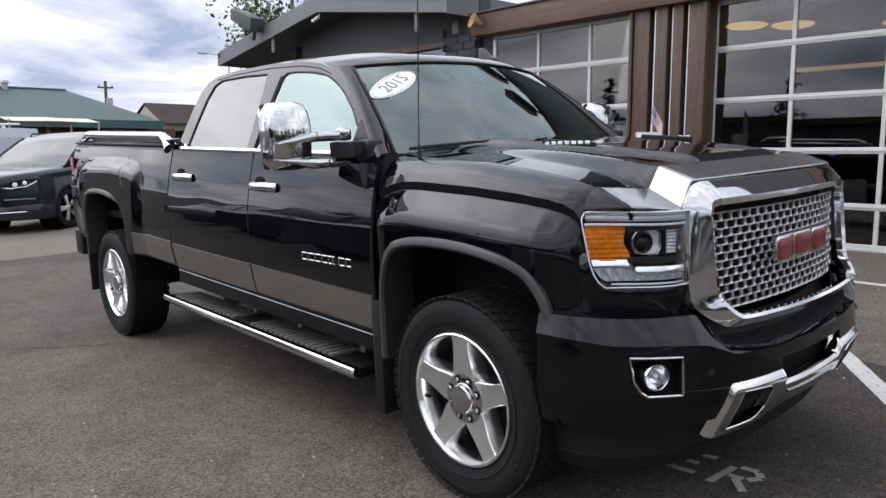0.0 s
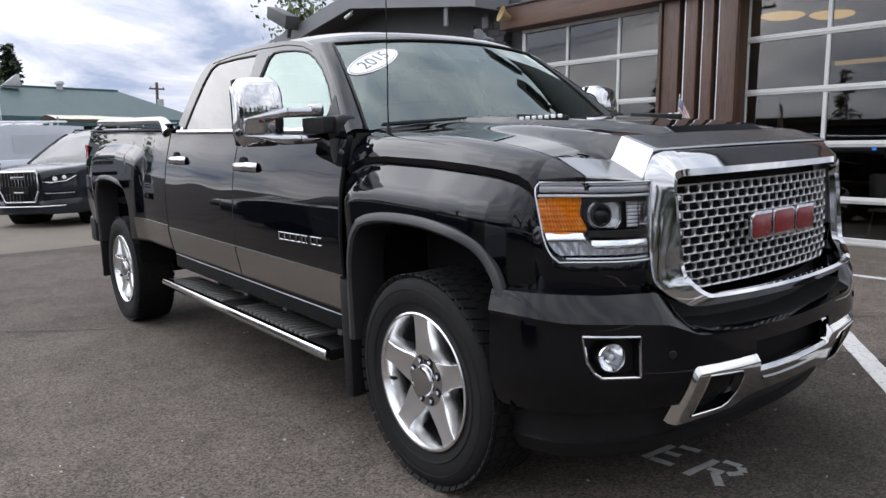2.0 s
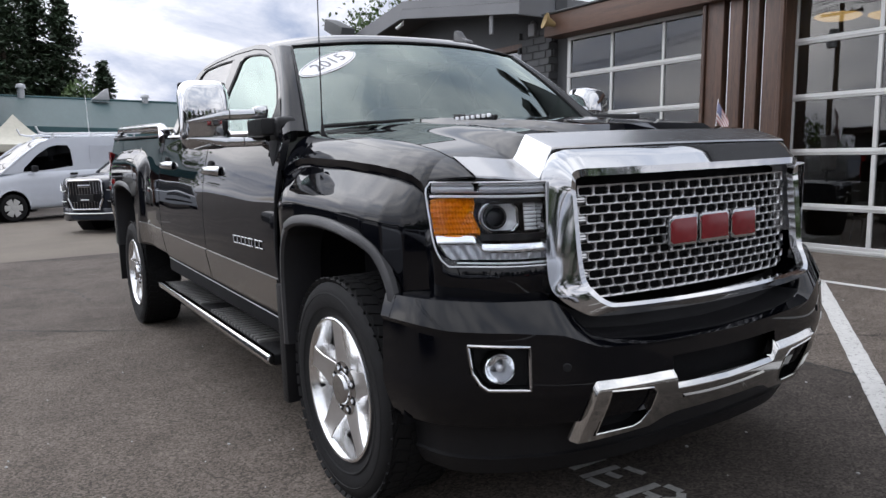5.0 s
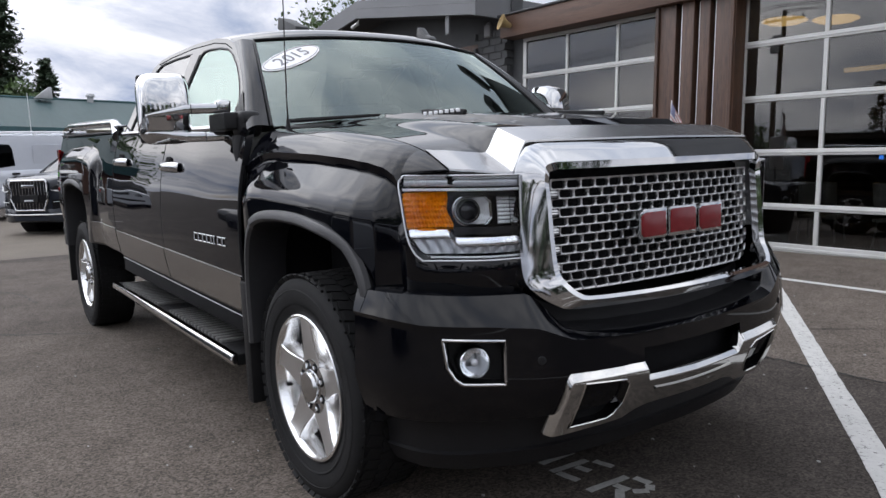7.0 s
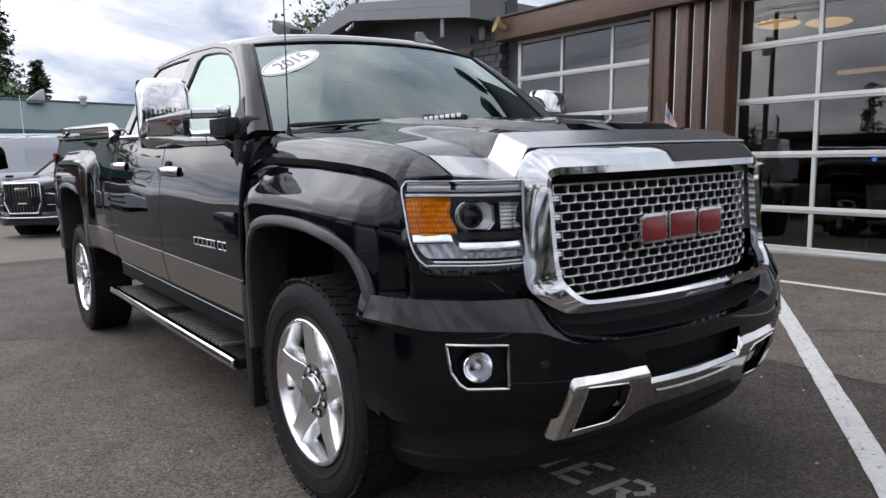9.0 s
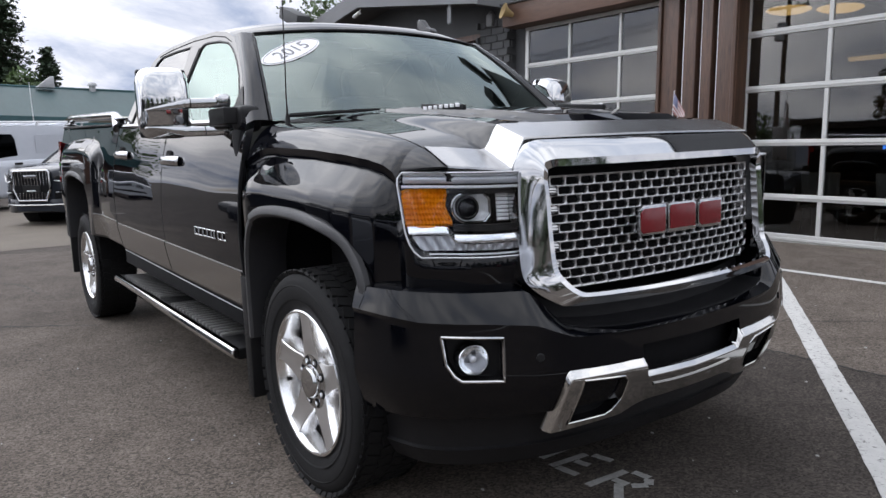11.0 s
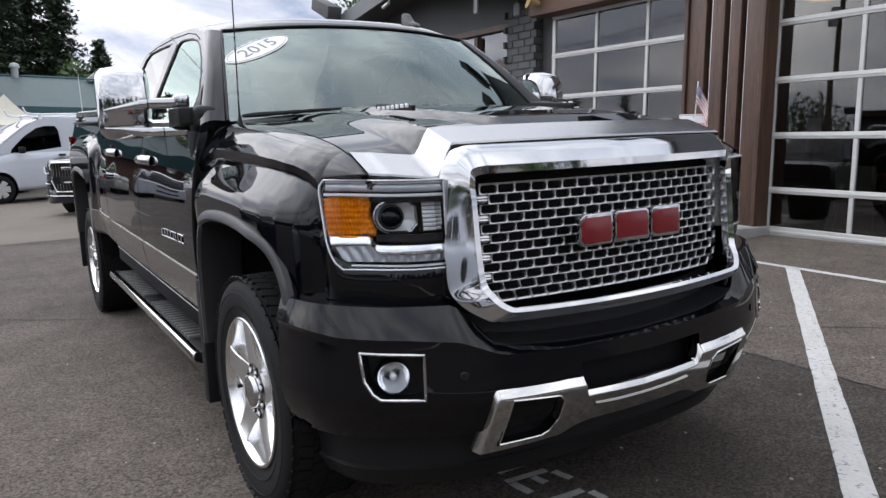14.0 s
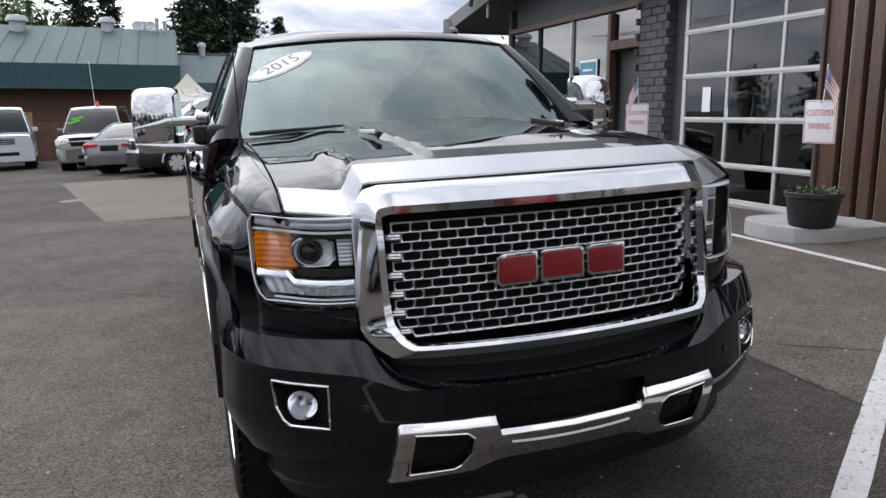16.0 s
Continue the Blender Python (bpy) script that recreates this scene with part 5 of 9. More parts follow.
def skid_rows():
    rows = []
    n = 300
    for i in range(n + 1):
        y = -0.556 + 1.112 * i / n
        a = -abs(y)
        zt = table(a, [p[0] for p in SK_TOP], [p[1] for p in SK_TOP])
        zb = table(a, [-0.556, -0.525, -0.30, -0.25, -0.2, 0], [0.362, 0.362, 0.374, 0.398, 0.408, 0.405])
        col = []
        for k in range(47):
            z = zb + (zt - zb) * k / 46
            fold = table(a, [-0.556, -0.26, -0.236, 0], [0.034, 0.034, 0.014, 0.014])
            p = bump_at(a, z, 0.020 - fold * max(0.0, 1 - (zt - z) / (fold * 1.15)))
            col.append((p.x, y, z))
        e = bump_at(a, zt, -0.025)
        col.append((e.x, y, zt + 0.002))
        rows.append(col)
    return rows


sk = grid(skid_rows())
gone = [fc for fc in sk.faces if inside((-abs(fc.calc_center_median().y), fc.calc_center_median().z), HOLE)]
bmesh.ops.delete(sk, geom=gone, context="FACES")
bmesh.ops.recalc_face_normals(sk, faces=sk.faces[:])
skid = part("skid_trim", sk, M["skid_satin"], bumper, "satin steel skid trim", angle=45)
for s in (-1, 1):
    rim = fine_line(HOLE, 6, True)
    pocket = grid([[bump_at(y, z, d) for y, z in rim + rim[:1]] for d in (0.020, 0.012, -0.05)])
    part("tow_opening_rim", mirrored(pocket, s), M["chrome"], skid)
    part("tow_opening_edge", mirrored(tube([bump_at(y, z, 0.0195) for y, z in rim + rim[:1]], 0.0032, 6, caps=False), s), M["skid_satin"], skid)
    bk = bmesh.new()
    bk.faces.new([bk.verts.new(bump_at(y, z, -0.03)) for y, z in rim])
    part("tow_opening_back", mirrored(bk, s), M["dark"], skid, smooth=False)
gb = grid([[(bump_at(-abs(y), z, 0.0225 + d).x, y, z) for z, d in ((0.447 + 0.012 * (abs(y) / 0.22) ** 2, -0.006), (0.4495 + 0.012 * (abs(y) / 0.22) ** 2, 0.003), (0.455 + 0.012 * (abs(y) / 0.22) ** 2, 0.003), (0.458 + 0.012 * (abs(y) / 0.22) ** 2, -0.006))] for y in [-0.20 + 0.02 * k for k in range(21)]])
part("skid_rib", gb, M["brushed"], skid)

# lower air dam
dam = []
for p, n in FRAMES:
    a = abs(p.y)
    b = 0.10 + 0.02 * (1 - a)
    dam.append([p - n * (b - 0.005) + Vector((0, 0, 0.452)), p - n * b + Vector((0, 0, 0.435)), p - n * (b + 0.02) + Vector((0, 0, 0.36)), p - n * (b + 0.024) + Vector((0, 0, 0.312)), p - n * (b + 0.014) + Vector((0, 0, 0.306)), p - n * (b + 0.02) + Vector((0, 0, 0.295)), p - n * (b + 0.05) + Vector((0, 0, 0.245)), p - n * (b + 0.09) + Vector((0, 0, 0.235))])
dam += [[Vector((q.x, -q.y, q.z)) for q in c] for c in dam[-2::-1]]
part("air_dam", grid(dam), M["trim"], truck, "satin black lower air dam")


# ---- wheels
def tyre_bm():
    prof = [(0.256, 0.10), (0.262, 0.118), (0.288, 0.130), (0.330, 0.138), (0.360, 0.137), (0.385, 0.128), (0.398, 0.112), (0.402, 0.09), (0.404, 0.0), (0.402, -0.09), (0.398, -0.112), (0.385, -0.128), (0.36, -0.137), (0.33, -0.138), (0.295, -0.13), (0.256, -0.10)]
    bm = lathe(prof, 72)
    for rr in (0.300, 0.352):
        lathe([(rr - 0.003, 0.134), (rr, 0.1395 if rr > 0.33 else 0.136), (rr + 0.003, 0.1375)], 72, bm=bm)
    return bm


def tread_bm():
    """All-terrain tread: staggered blocks with narrow grooves and shoulder lugs."""
    bm = bmesh.new()
    n = 54
    pitch_ = 2 * math.pi * 0.404 / n
    for k in range(n):
        for row, (zc, w, sh) in enumerate(((0.082, 0.052, 0.0), (0.027, 0.048, 0.5), (-0.027, 0.048, 0.0), (-0.082, 0.052, 0.5))):
            a = 2 * math.pi * (k + sh) / n
            m = Matrix.Rotation(a, 4, "Z") @ Matrix.Translation((0.4025, 0, zc)) @ Matrix.Rotation(radians(16 if row % 2 else -16), 4, "X")
            box(0.010, pitch_ * (0.86 if k % 2 else 0.80), w, (0, 0, 0), 0.0, bm=bm, rot=m)
        for zc, t in ((0.1185, 1), (-0.1185, -1)):
            m = Matrix.Rotation(2 * math.pi * (k + 0.25) / n, 4, "Z") @ Matrix.Translation((0.3935, 0, zc)) @ Matrix.Rotation(radians(52 * t), 4, "Y")
            box(0.007, pitch_ * (0.84 if k % 2 else 0.70), 0.034, (0, 0, 0), 0.0, bm=bm, rot=m)
    return bm


def rim_spokes():
    """Five flat broad spokes, widest at the hub, with bevelled bright flanks."""
    bm = bmesh.new()
    for k in range(5):
        a0 = 2 * math.pi * k / 5 + math.pi / 2
        rows = []
        for r, half, top, dep in ((0.050, 0.060, 0.100, 0.07), (0.080, 0.066, 0.103, 0.07), (0.105, 0.064, 0.106, 0.07), (0.14, 0.056, 0.110, 0.07), (0.18, 0.049, 0.114, 0.07), (0.215, 0.046, 0.117, 0.06), (0.238, 0.048, 0.119, 0.05), (0.252, 0.056, 0.121, 0.035)):
            row = []
            for e, h in ((-1, -dep), (-1, -0.030), (-0.86, -0.002), (-0.82, 0.0), (-0.40, -0.002), (0, -0.003), (0.40, -0.002), (0.82, 0.0), (0.86, -0.002), (1, -0.030), (1, -dep)):
                w_ = half * e if abs(e) < 1 else math.copysign(half + 0.004 * (h < -0.04), e)
                row.append((r * math.cos(a0) - w_ * math.sin(a0), r * math.sin(a0) + w_ * math.cos(a0), top + h))
            rows.append(row)
        grid(rows, bm)
    for fc in bm.faces:
        fc.normal_update()
        if abs(fc.normal.z) < 0.75:
            fc.material_index = 1
    return bm


def make_wheel(name, at, s, turn):
    m = Matrix.Translation(at) @ (Matrix.Rotation(radians(90), 4, "X") if s < 0 else Matrix.Rotation(radians(-90), 4, "X")) @ Matrix.Rotation(radians(turn), 4, "Z")
    w = new(name, WHEEL["tyre"])
    w.parent, w.matrix_local = truck, m
    for nm in ("tread", "rim", "spokes", "hub_cap", "brake_disc"):
        o = new(nm, WHEEL[nm])
        o.parent = w
        if nm == "tread":
            tagged(o, kind="stuff")
    for k in range(8):
        a = radians(22.5 + 45 * k)
        o = new("lug_nut", WHEEL["nut"])
        o.parent = w
        o.location = (0.078 * math.cos(a), 0.078 * math.sin(a), 0.104)
        o = new("lug_recess", WHEEL["recess"])
        o.parent = w
        o.location = (0.078 * math.cos(a), 0.078 * math.sin(a), 0.1045)
    o = new("valve", WHEEL["valve"])
    o.parent = w
    return w


def raw(name, bm, material, angle=35):
    ob = link_mesh(name, bm, material, None, True, angle)
    me = ob.data
    bpy.data.objects.remove(ob)
    return me


WHEEL = {
    "tyre": raw("tyre", tyre_bm(), M["rubber"]),
    "tread": raw("tread", tread_bm(), M["rubber"]),
    "rim": raw("rim", lathe([(0.266, 0.118), (0.264, 0.129), (0.259, 0.132), (0.253, 0.130), (0.250, 0.122), (0.246, 0.116), (0.240, 0.085), (0.230, 0.02), (0.232, -0.10), (0.258, -0.11)], 72), M["alloy_bright"]),
    "spokes": raw("spokes", rim_spokes(), [M["alloy"], M["alloy_bright"]], 12),
    "hub_cap": raw("hub_cap", lathe([(0.0005, 0.130), (0.040, 0.129), (0.053, 0.126), (0.058, 0.119), (0.059, 0.108), (0.064, 0.105), (0.100, 0.103), (0.106, 0.07)], 40), M["chrome"]),
    "brake_disc": raw("brake_disc", lathe([(0.05, 0.02), (0.17, 0.02), (0.175, 0.0), (0.235, -0.02), (0.235, -0.06)], 40), M["dark"]),
    "nut": raw("lug_nut", lathe([(0.0005, 0.012), (0.007, 0.011), (0.0095, 0.007), (0.010, 0.0)], 6), M["chrome"]),
    "recess": raw("lug_recess", lathe([(0.0095, 0.0005), (0.0165, 0.001), (0.0175, 0.0)], 14), M["dark"]),
    "valve": raw("valve", lathe([(0.0005, 0.02), (0.006, 0.018), (0.006, 0.0)], 10, Matrix.Translation((-0.222, -0.045, 0.085))), M["rubber"]),
}
for x in (-0.060, AXLE_R - 0.045):
    for s, yy in ((-1, -0.826), (1, 0.826)):
        make_wheel("wheel", (x, yy, 0.407), s, 0 if x > -1 else 8)

# ---- wheel housings, frame, underbody, mud flaps
for s in (-1, 1):
    for cx, up in ((0.0, 0.0), (AXLE_R, 0.09)):
        rows = []
        for x, z in [(-0.54, 0.45)] + ARCH + [(0.42, 0.55), (0.42, 0.42)]:
            rows.append([(cx + x * 0.99, y, z + up - 0.01) for y in (-0.945, -0.80, -0.55)])
        part("wheel_housing", mirrored(grid(rows), s), M["dark"], truck)
        part("wheel_housing_wall", mirrored(box(1.0, 0.02, 0.75, (cx - 0.06, -0.545, 0.72 + up)), s), M["dark"], truck)
    part("mud_flap", mirrored(prism([(-0.03, 0.0), (0.03, 0.0), (0.035, 0.5), (-0.035, 0.5)], 0.24, Matrix.Translation((-0.535, -0.985, 0.24)) @ Matrix(((1, 0, 0, 0), (0, 0, 1, 0), (0, 1, 0, 0), (0, 0, 0, 1))), 0.01), s), M["trim"], truck, "black mud flap")
    part("mud_flap", mirrored(box(0.03, 0.26, 0.40, (AXLE_R - 0.52, -0.86, 0.50), 0.01), s), M["trim"], truck, "black mud flap")
part("underbody", box(4.9, 1.05, 0.30, (-2.0, 0, 0.62), 0.03), M["dark"], truck)
part("frame_rail", box(5.2, 0.10, 0.16, (-2.1, -0.42, 0.50), 0.02), M["dark"], truck)
part("frame_rail", box(5.2, 0.10, 0.16, (-2.1, 0.42, 0.50), 0.02), M["dark"], truck)
for x in (0.0, AXLE_R):
    part("axle", tube([(x - 0.05, -0.75, 0.40), (x - 0.05, 0.75, 0.40)], 0.06, 12), M["dark"], truck)
part("engine_bay", box(0.95, 1.35, 0.55, (0.10, 0, 0.92), 0.03), M["dark"], truck)
part("radiator_panel", box(0.06, 1.45, 0.60, (0.52, 0, 0.86), 0.02), M["dark"], truck)

# ---- running boards
for s in (-1, 1):
    ang = Matrix.Rotation(radians(1.65), 4, "Y")
    x0, x1 = -2.92, -0.735
    cx, L = (x0 + x1) / 2, x1 - x0
    zc = 0.418
    base = Matrix.Translation((cx, 0.042, zc + 0.012)) @ ang
    body = prism([(-L / 2, -1.005), (L / 2 - 0.02, -1.005), (L / 2, -0.995), (L / 2, -0.80), (-L / 2 + 0.10, -0.80), (-L / 2, -0.985)], 0.05, base @ Matrix.Translation((0, 0, -0.055)), 0.008)
    step = part("running_board", mirrored(body, s), M["trim"], truck, "black ribbed running board with a polished edge")
    part("step_edge", mirrored(prism([(-1.018, -0.050), (-1.030, -0.030), (-1.022, -0.002), (-0.992, 0.002), (-0.992, -0.050)], L, base @ Matrix.Translation((-L / 2, 0, 0)) @ Matrix(((0, 0, 1, 0), (1, 0, 0, 0), (0, 1, 0, 0), (0, 0, 0, 1))), 0.009, seg=3), s), M["skid_satin"], step, "polished steel edge")
    for g0, g1 in ((-L / 2 + 0.12, -0.13), (0.05, L / 2 - 0.17)):
        n = int((g1 - g0) / 0.052)
        for k in range(n):
            x = g0 + 0.052 * k
            part("step_rib", mirrored(prism([(x, -0.985), (x + 0.030, -0.985), (x + 0.050, -0.83), (x + 0.020, -0.83)], 0.015, base @ Matrix.Translation((0, 0, -0.006)), 0.004), s), M["rib"], step)
    for x in (-2.47, -2.03, -1.53, -0.95):
        part("step_bracket", mirrored(prism([(-0.79, 0.0), (-0.70, 0.12), (-0.62, 0.12), (-0.66, -0.06), (-0.80, -0.05)], 0.045, Matrix.Translation((x, 0, zc + rake(x) - 0.01)) @ Matrix(((0, 0, 1, 0), (1, 0, 0, 0), (0, 1, 0, 0), (0, 0, 0, 1))), 0.006), s), M["bracket"], step)

# ---- door handles
for s in (-1, 1):
    for x, z in ((-1.49, 1.205), (-2.49, 1.243)):
        y = smooth_door_y(x, z)
        cup = part("handle_cup", mirrored(lathe([(0.0005, 0.003), (0.036, 0.003), (0.043, 0.001), (0.044, -0.01)], 24, Matrix.Translation((x - 0.045, y, z + 0.006)) @ Matrix.Rotation(radians(90), 4, "X") @ Matrix.Diagonal((1.15, 1.0, 1, 1))), s), M["dark"], truck)
        hp = [(x + 0.130, y - 0.000, z - 0.006), (x + 0.118, y - 0.012, z - 0.004), (x + 0.06, y - 0.022, z), (x - 0.02, y - 0.024, z), (x - 0.085, y - 0.018, z), (x - 0.115, y - 0.002, z)]
        part("door_handle", mirrored(tube(crv(hp, 16), [0.012] + [0.0215] * 14 + [0.012], 12, flat=1.1), s), M["chrome"], cup, "chrome door handle")

# ---- tow mirrors
def mirror_arm(stations):
    """A flat-faced arm: rounded box sections at (y, x of the face, top, bottom)."""
    rows = []
    for y, x, zt, zb in stations:
        d, r = 0.050, min(0.010, (zt - zb) * 0.35)
        prof = [(0, zb + r), (0, zt - r), (-0.3 * r, zt - 0.3 * r), (-r, zt), (-d + r, zt), (-d, zt - r), (-d, zb + r), (-d + r, zb), (-r, zb), (-0.3 * r, zb + 0.3 * r)]
        rows.append([(x + a, y, z) for a, z in prof])
    bm = grid(rows, close_v=True)
    for end in (rows[0], rows[-1]):
        vs = [min(bm.verts, key=lambda v: (v.co - Vector(p)).length) for p in end]
        if len(set(vs)) == len(vs):
            bm.faces.new(vs)
    return bm


def mirror_cap_bm():
    """The bulging shell of the mirror head."""
    rows = []
    n, m = 30, 26
    for i in range(n + 1):
        v = -1 + 2 * i / n
        row = []
        for j in range(m + 1):
            u = -1 + 2 * j / m
            # squircle outline: the grid's corners pulled on to a rounded rectangle
            a, b = abs(u), abs(v)
            q = (a ** 5 + b ** 5) ** 0.2
            k = max(a, b) / q if q > 1e-6 else 1.0
            y, z = u * k, v * k
            e = max(a, b)
            x = 0.074 - 0.020 * y * y - (0.030 if z > 0 else 0.016) * z * z - 0.052 * sm((e - 0.80) / 0.20) ** 1.6
            row.append((x, 0.105 * y, 0.147 * z))
        rows.append(row)
    bm = grid(rows)
    r = bmesh.ops.extrude_edge_only(bm, edges=[e for e in bm.edges if e.is_boundary])
    bmesh.ops.translate(bm, vec=(-0.060, 0, 0), verts=[v for v in r["geom"] if isinstance(v, bmesh.types.BMVert)])
    return bm


for s in (-1, 1):
    base = part("door_mirror", mirrored(box(0.110, 0.100, 0.110, (-0.664, -0.872, 1.366), 0.036, 4), s), M["trim"], truck, "folding tow mirror with chrome caps")
    part("mirror_sail", mirrored(flat_with_holes([(-0.575, 1.350), (-0.66, 1.420), (-0.765, 1.515), (-0.775, 1.40), (-0.77, 1.350)], [], up_y, -0.004), s), M["trim"], base)
    part("mirror_foot", mirrored(tube([(-0.645, -0.905, 1.31), (-0.630, -0.920, 1.25), (-0.615, -0.930, 1.215)], [0.040, 0.030, 0.018], 12, flat=0.8), s), M["trim"], base)
    part("mirror_knuckle", mirrored(box(0.19, 0.130, 0.070, (-0.735, -0.908, 1.380), 0.010, 3), s), M["trim"], base)
    for part_name, st in (("mirror_arm", [(-0.950, -0.768, 1.459, 1.419), (-1.052, -0.793, 1.459, 1.418)]), ("mirror_arm", [(-1.056, -0.794, 1.457, 1.419), (-1.078, -0.799, 1.456, 1.418), (-1.100, -0.806, 1.449, 1.417), (-1.135, -0.818, 1.440, 1.415), (-1.190, -0.838, 1.426, 1.412), (-1.216, -0.850, 1.418, 1.411)]), ("mirror_arm", [(-0.905, -0.762, 1.342, 1.306), (-1.000, -0.785, 1.343, 1.303)]), ("mirror_arm", [(-1.004, -0.786, 1.343, 1.304), (-1.066, -0.797, 1.345, 1.303), (-1.10, -0.806, 1.346, 1.312), (-1.15, -0.824, 1.347, 1.328), (-1.19, -0.838, 1.347, 1.338), (-1.216, -0.850, 1.347, 1.342)])):
        part(part_name, mirrored(mirror_arm(st), s), M["chrome"], base, "chrome arm")
    part("arm_knob", mirrored(box(0.060, 0.060, 0.056, (-0.786, -0.925, 1.446), 0.019, 4), s), M["chrome"], base)
    hp = Matrix.Translation((-0.928, -1.122, 1.447)) @ Matrix.Rotation(radians(-8), 4, "Z")
    cap = mirror_cap_bm()
    bmesh.ops.transform(cap, matrix=hp, verts=cap.verts[:])
    part("mirror_cap", mirrored(cap, s), M["chrome"], base, "chrome mirror cap", angle=50)
    part("mirror_rim", mirrored(box(0.030, 0.200, 0.284, (0, 0, 0), 0.040, 4, rot=hp @ Matrix.Translation((-0.046, 0, 0))), s), M["trim"], base)
    part("mirror_glass", mirrored(box(0.006, 0.17, 0.23, (0, 0, 0), 0.002, rot=hp @ Matrix.Translation((-0.062, 0, 0))), s), M["lamp_chrome"], base, "mirror glass")

# ---- side lettering on the doors as plain bright bars
for s in (-1, 1):
    xs = [(-1.098, 0.048), (-1.040, 0.050), (-0.982, 0.050), (-0.924, 0.050), (-0.868, 0.030), (-0.832, 0.018), (-0.784, 0.048), (-0.728, 0.042)]
    for x, w in xs:
        for dz in (-0.016, 0.016):
            z = 0.884 + dz
            part("side_badge_bar", mirrored(box(w, 0.006, 0.0075, (x + w / 2 - 0.01, smooth_door_y(x, z) - 0.003, z), 0.002, 1), s), M["chrome"], truck)
        part("side_badge_bar", mirrored(box(0.009, 0.006, 0.038, (x - 0.006, smooth_door_y(x, 0.884) - 0.003, 0.884), 0.002, 1), s), M["chrome"], truck)
    # bonnet vent plates with plain bars for the lettering
    vm = Matrix.Translation((0.02, s * 0.366, 1.372)) @ Matrix.Rotation(radians(4), 4, "Y")
    plate = part("bonnet_vent_plate", box(0.27, 0.018, 0.020, (0, 0, 0), 0.005, 2, rot=vm), M["trim"], truck, "black vent plate with bright bars")
    for k in range(7):
        part("vent_plate_bar", box(0.024, 0.005, 0.014, (-0.105 + 0.035 * k, s * 0.0105, 0), 0.002, 1, rot=vm), M["strip"], plate)


# ---- bed: floor, front wall, tailgate, rails, rear lamps, rear bumper
part("bed_floor", box(1.98, 1.66, 0.05, (-3.74, 0, 0.92)), M["trim"], truck)
part("bed_front_wall", box(0.05, 1.70, 0.52, (-2.745, 0, 1.16)), M["paint"], truck)
part("tailgate", box(0.07, 1.62, 0.56, (-4.77, 0, 1.19), 0.02, 2), M["paint"], truck)
part("tailgate_cap", box(0.08, 1.62, 0.02, (-4.77, 0, 1.475), 0.008, 2), M["trim"], truck)
for s in (-1, 1):
    part("bed_cap", mirrored(box(1.98, 0.085, 0.016, (-3.74, -0.865, 1.463), 0.006, rot=Matrix.Rotation(radians(1.7), 4, "Y")), s), M["trim"], truck)
    rp = [(-2.80, -0.885, 1.412), (-2.855, -0.882, 1.455), (-2.93, -0.878, 1.490), (-3.03, -0.875, 1.503), (-3.8, -0.875, 1.530), (-4.42, -0.875, 1.552), (-4.50, -0.875, 1.540), (-4.545, -0.875, 1.505), (-4.56, -0.875, 1.455)]
    rail = part("bed_rail", mirrored(tube(crv(rp, 48), [0.046 - 0.018 * sm(k / 14) for k in range(48)], 16), s), M["chrome"], truck, "chrome bed rail")
    for u in (0.30, 0.62):
        p = Vector(rp[0]).lerp(Vector(rp[2]), u)
        part("rail_slot", mirrored(lathe([(0.0005, 0.002), (0.009, 0.002), (0.011, -0.004)], 14, Matrix.Translation(p + Vector((0, -0.039 + 0.012 * u, 0))) @ Matrix.Rotation(radians(90), 4, "X") @ Matrix.Diagonal((1.8, 1, 1, 1))), s), M["dark"], rail)
    for x in (-2.81, -4.56):
        part("rail_foot", mirrored(box(0.13, 0.075, 0.014, (x, -0.875, 1.424 + rake(x) * 0.7 + 0.0), 0.005, rot=Matrix.Rotation(radians(1.7), 4, "Y")), s), M["chrome"], rail)
    tail = part("tail_lamp", mirrored(grid([[(-4.800 + dx, -0.93 + dy, 0.98 + 0.40 * k / 8) for dx, dy in ((0.10, -0.018), (0.04, -0.022), (0.0, -0.012), (-0.012, 0.02), (-0.012, 0.09))] for k in range(9)]), s), M["red_lens"], truck, "red tail lamp")
    part("rear_bumper_end", mirrored(box(0.18, 0.10, 0.22, (-4.87, -0.88, 0.66), 0.03, 3), s), M["trim"], truck)
part("rear_bumper", box(0.20, 1.70, 0.20, (-4.90, 0, 0.66), 0.03, 3), M["chrome"], truck, "chrome rear step bumper")

# ---------------------------------------------------------------- ground
def axis_steps():
    return [-900, -400, -200, -120, -80, -60, -45] + [-40 + 2 * k for k in range(33)] + [30, 45, 70, 120, 250, 500, 900]


gx = sorted(set(axis_steps() + [-60, 25]))
gy = sorted(set(axis_steps() + [-18, 9]))
tagged(link_mesh("ground", grid([[(x, y, ground_z(x, y)) for y in gy] for x in gx]), M["asphalt"]), "worn grey asphalt car park, sloping gently", "asphalt ground", kind="structure")


def laid(pts, lift=0.004, n=10):
    """A flat patch lying on the sloping ground."""
    bm = bmesh.new()
    bm.faces.new([bm.verts.new((x, y, ground_z(x, y) + lift)) for x, y in fine_line(pts, n, True)])
    bmesh.ops.triangulate(bm, faces=bm.faces[:])
    return bm


tagged(link_mesh("concrete_apron", laid([(-9.62, -2.2), (-9.5, -0.2), (-9.7, 2.0), (-9.9, 5.2), (-18.6, 5.2), (-19.3, -4.05), (-14.5, -3.15)]), M["concrete"], smooth=False), "pale concrete slab let into the asphalt", "concrete slab", kind="structure")


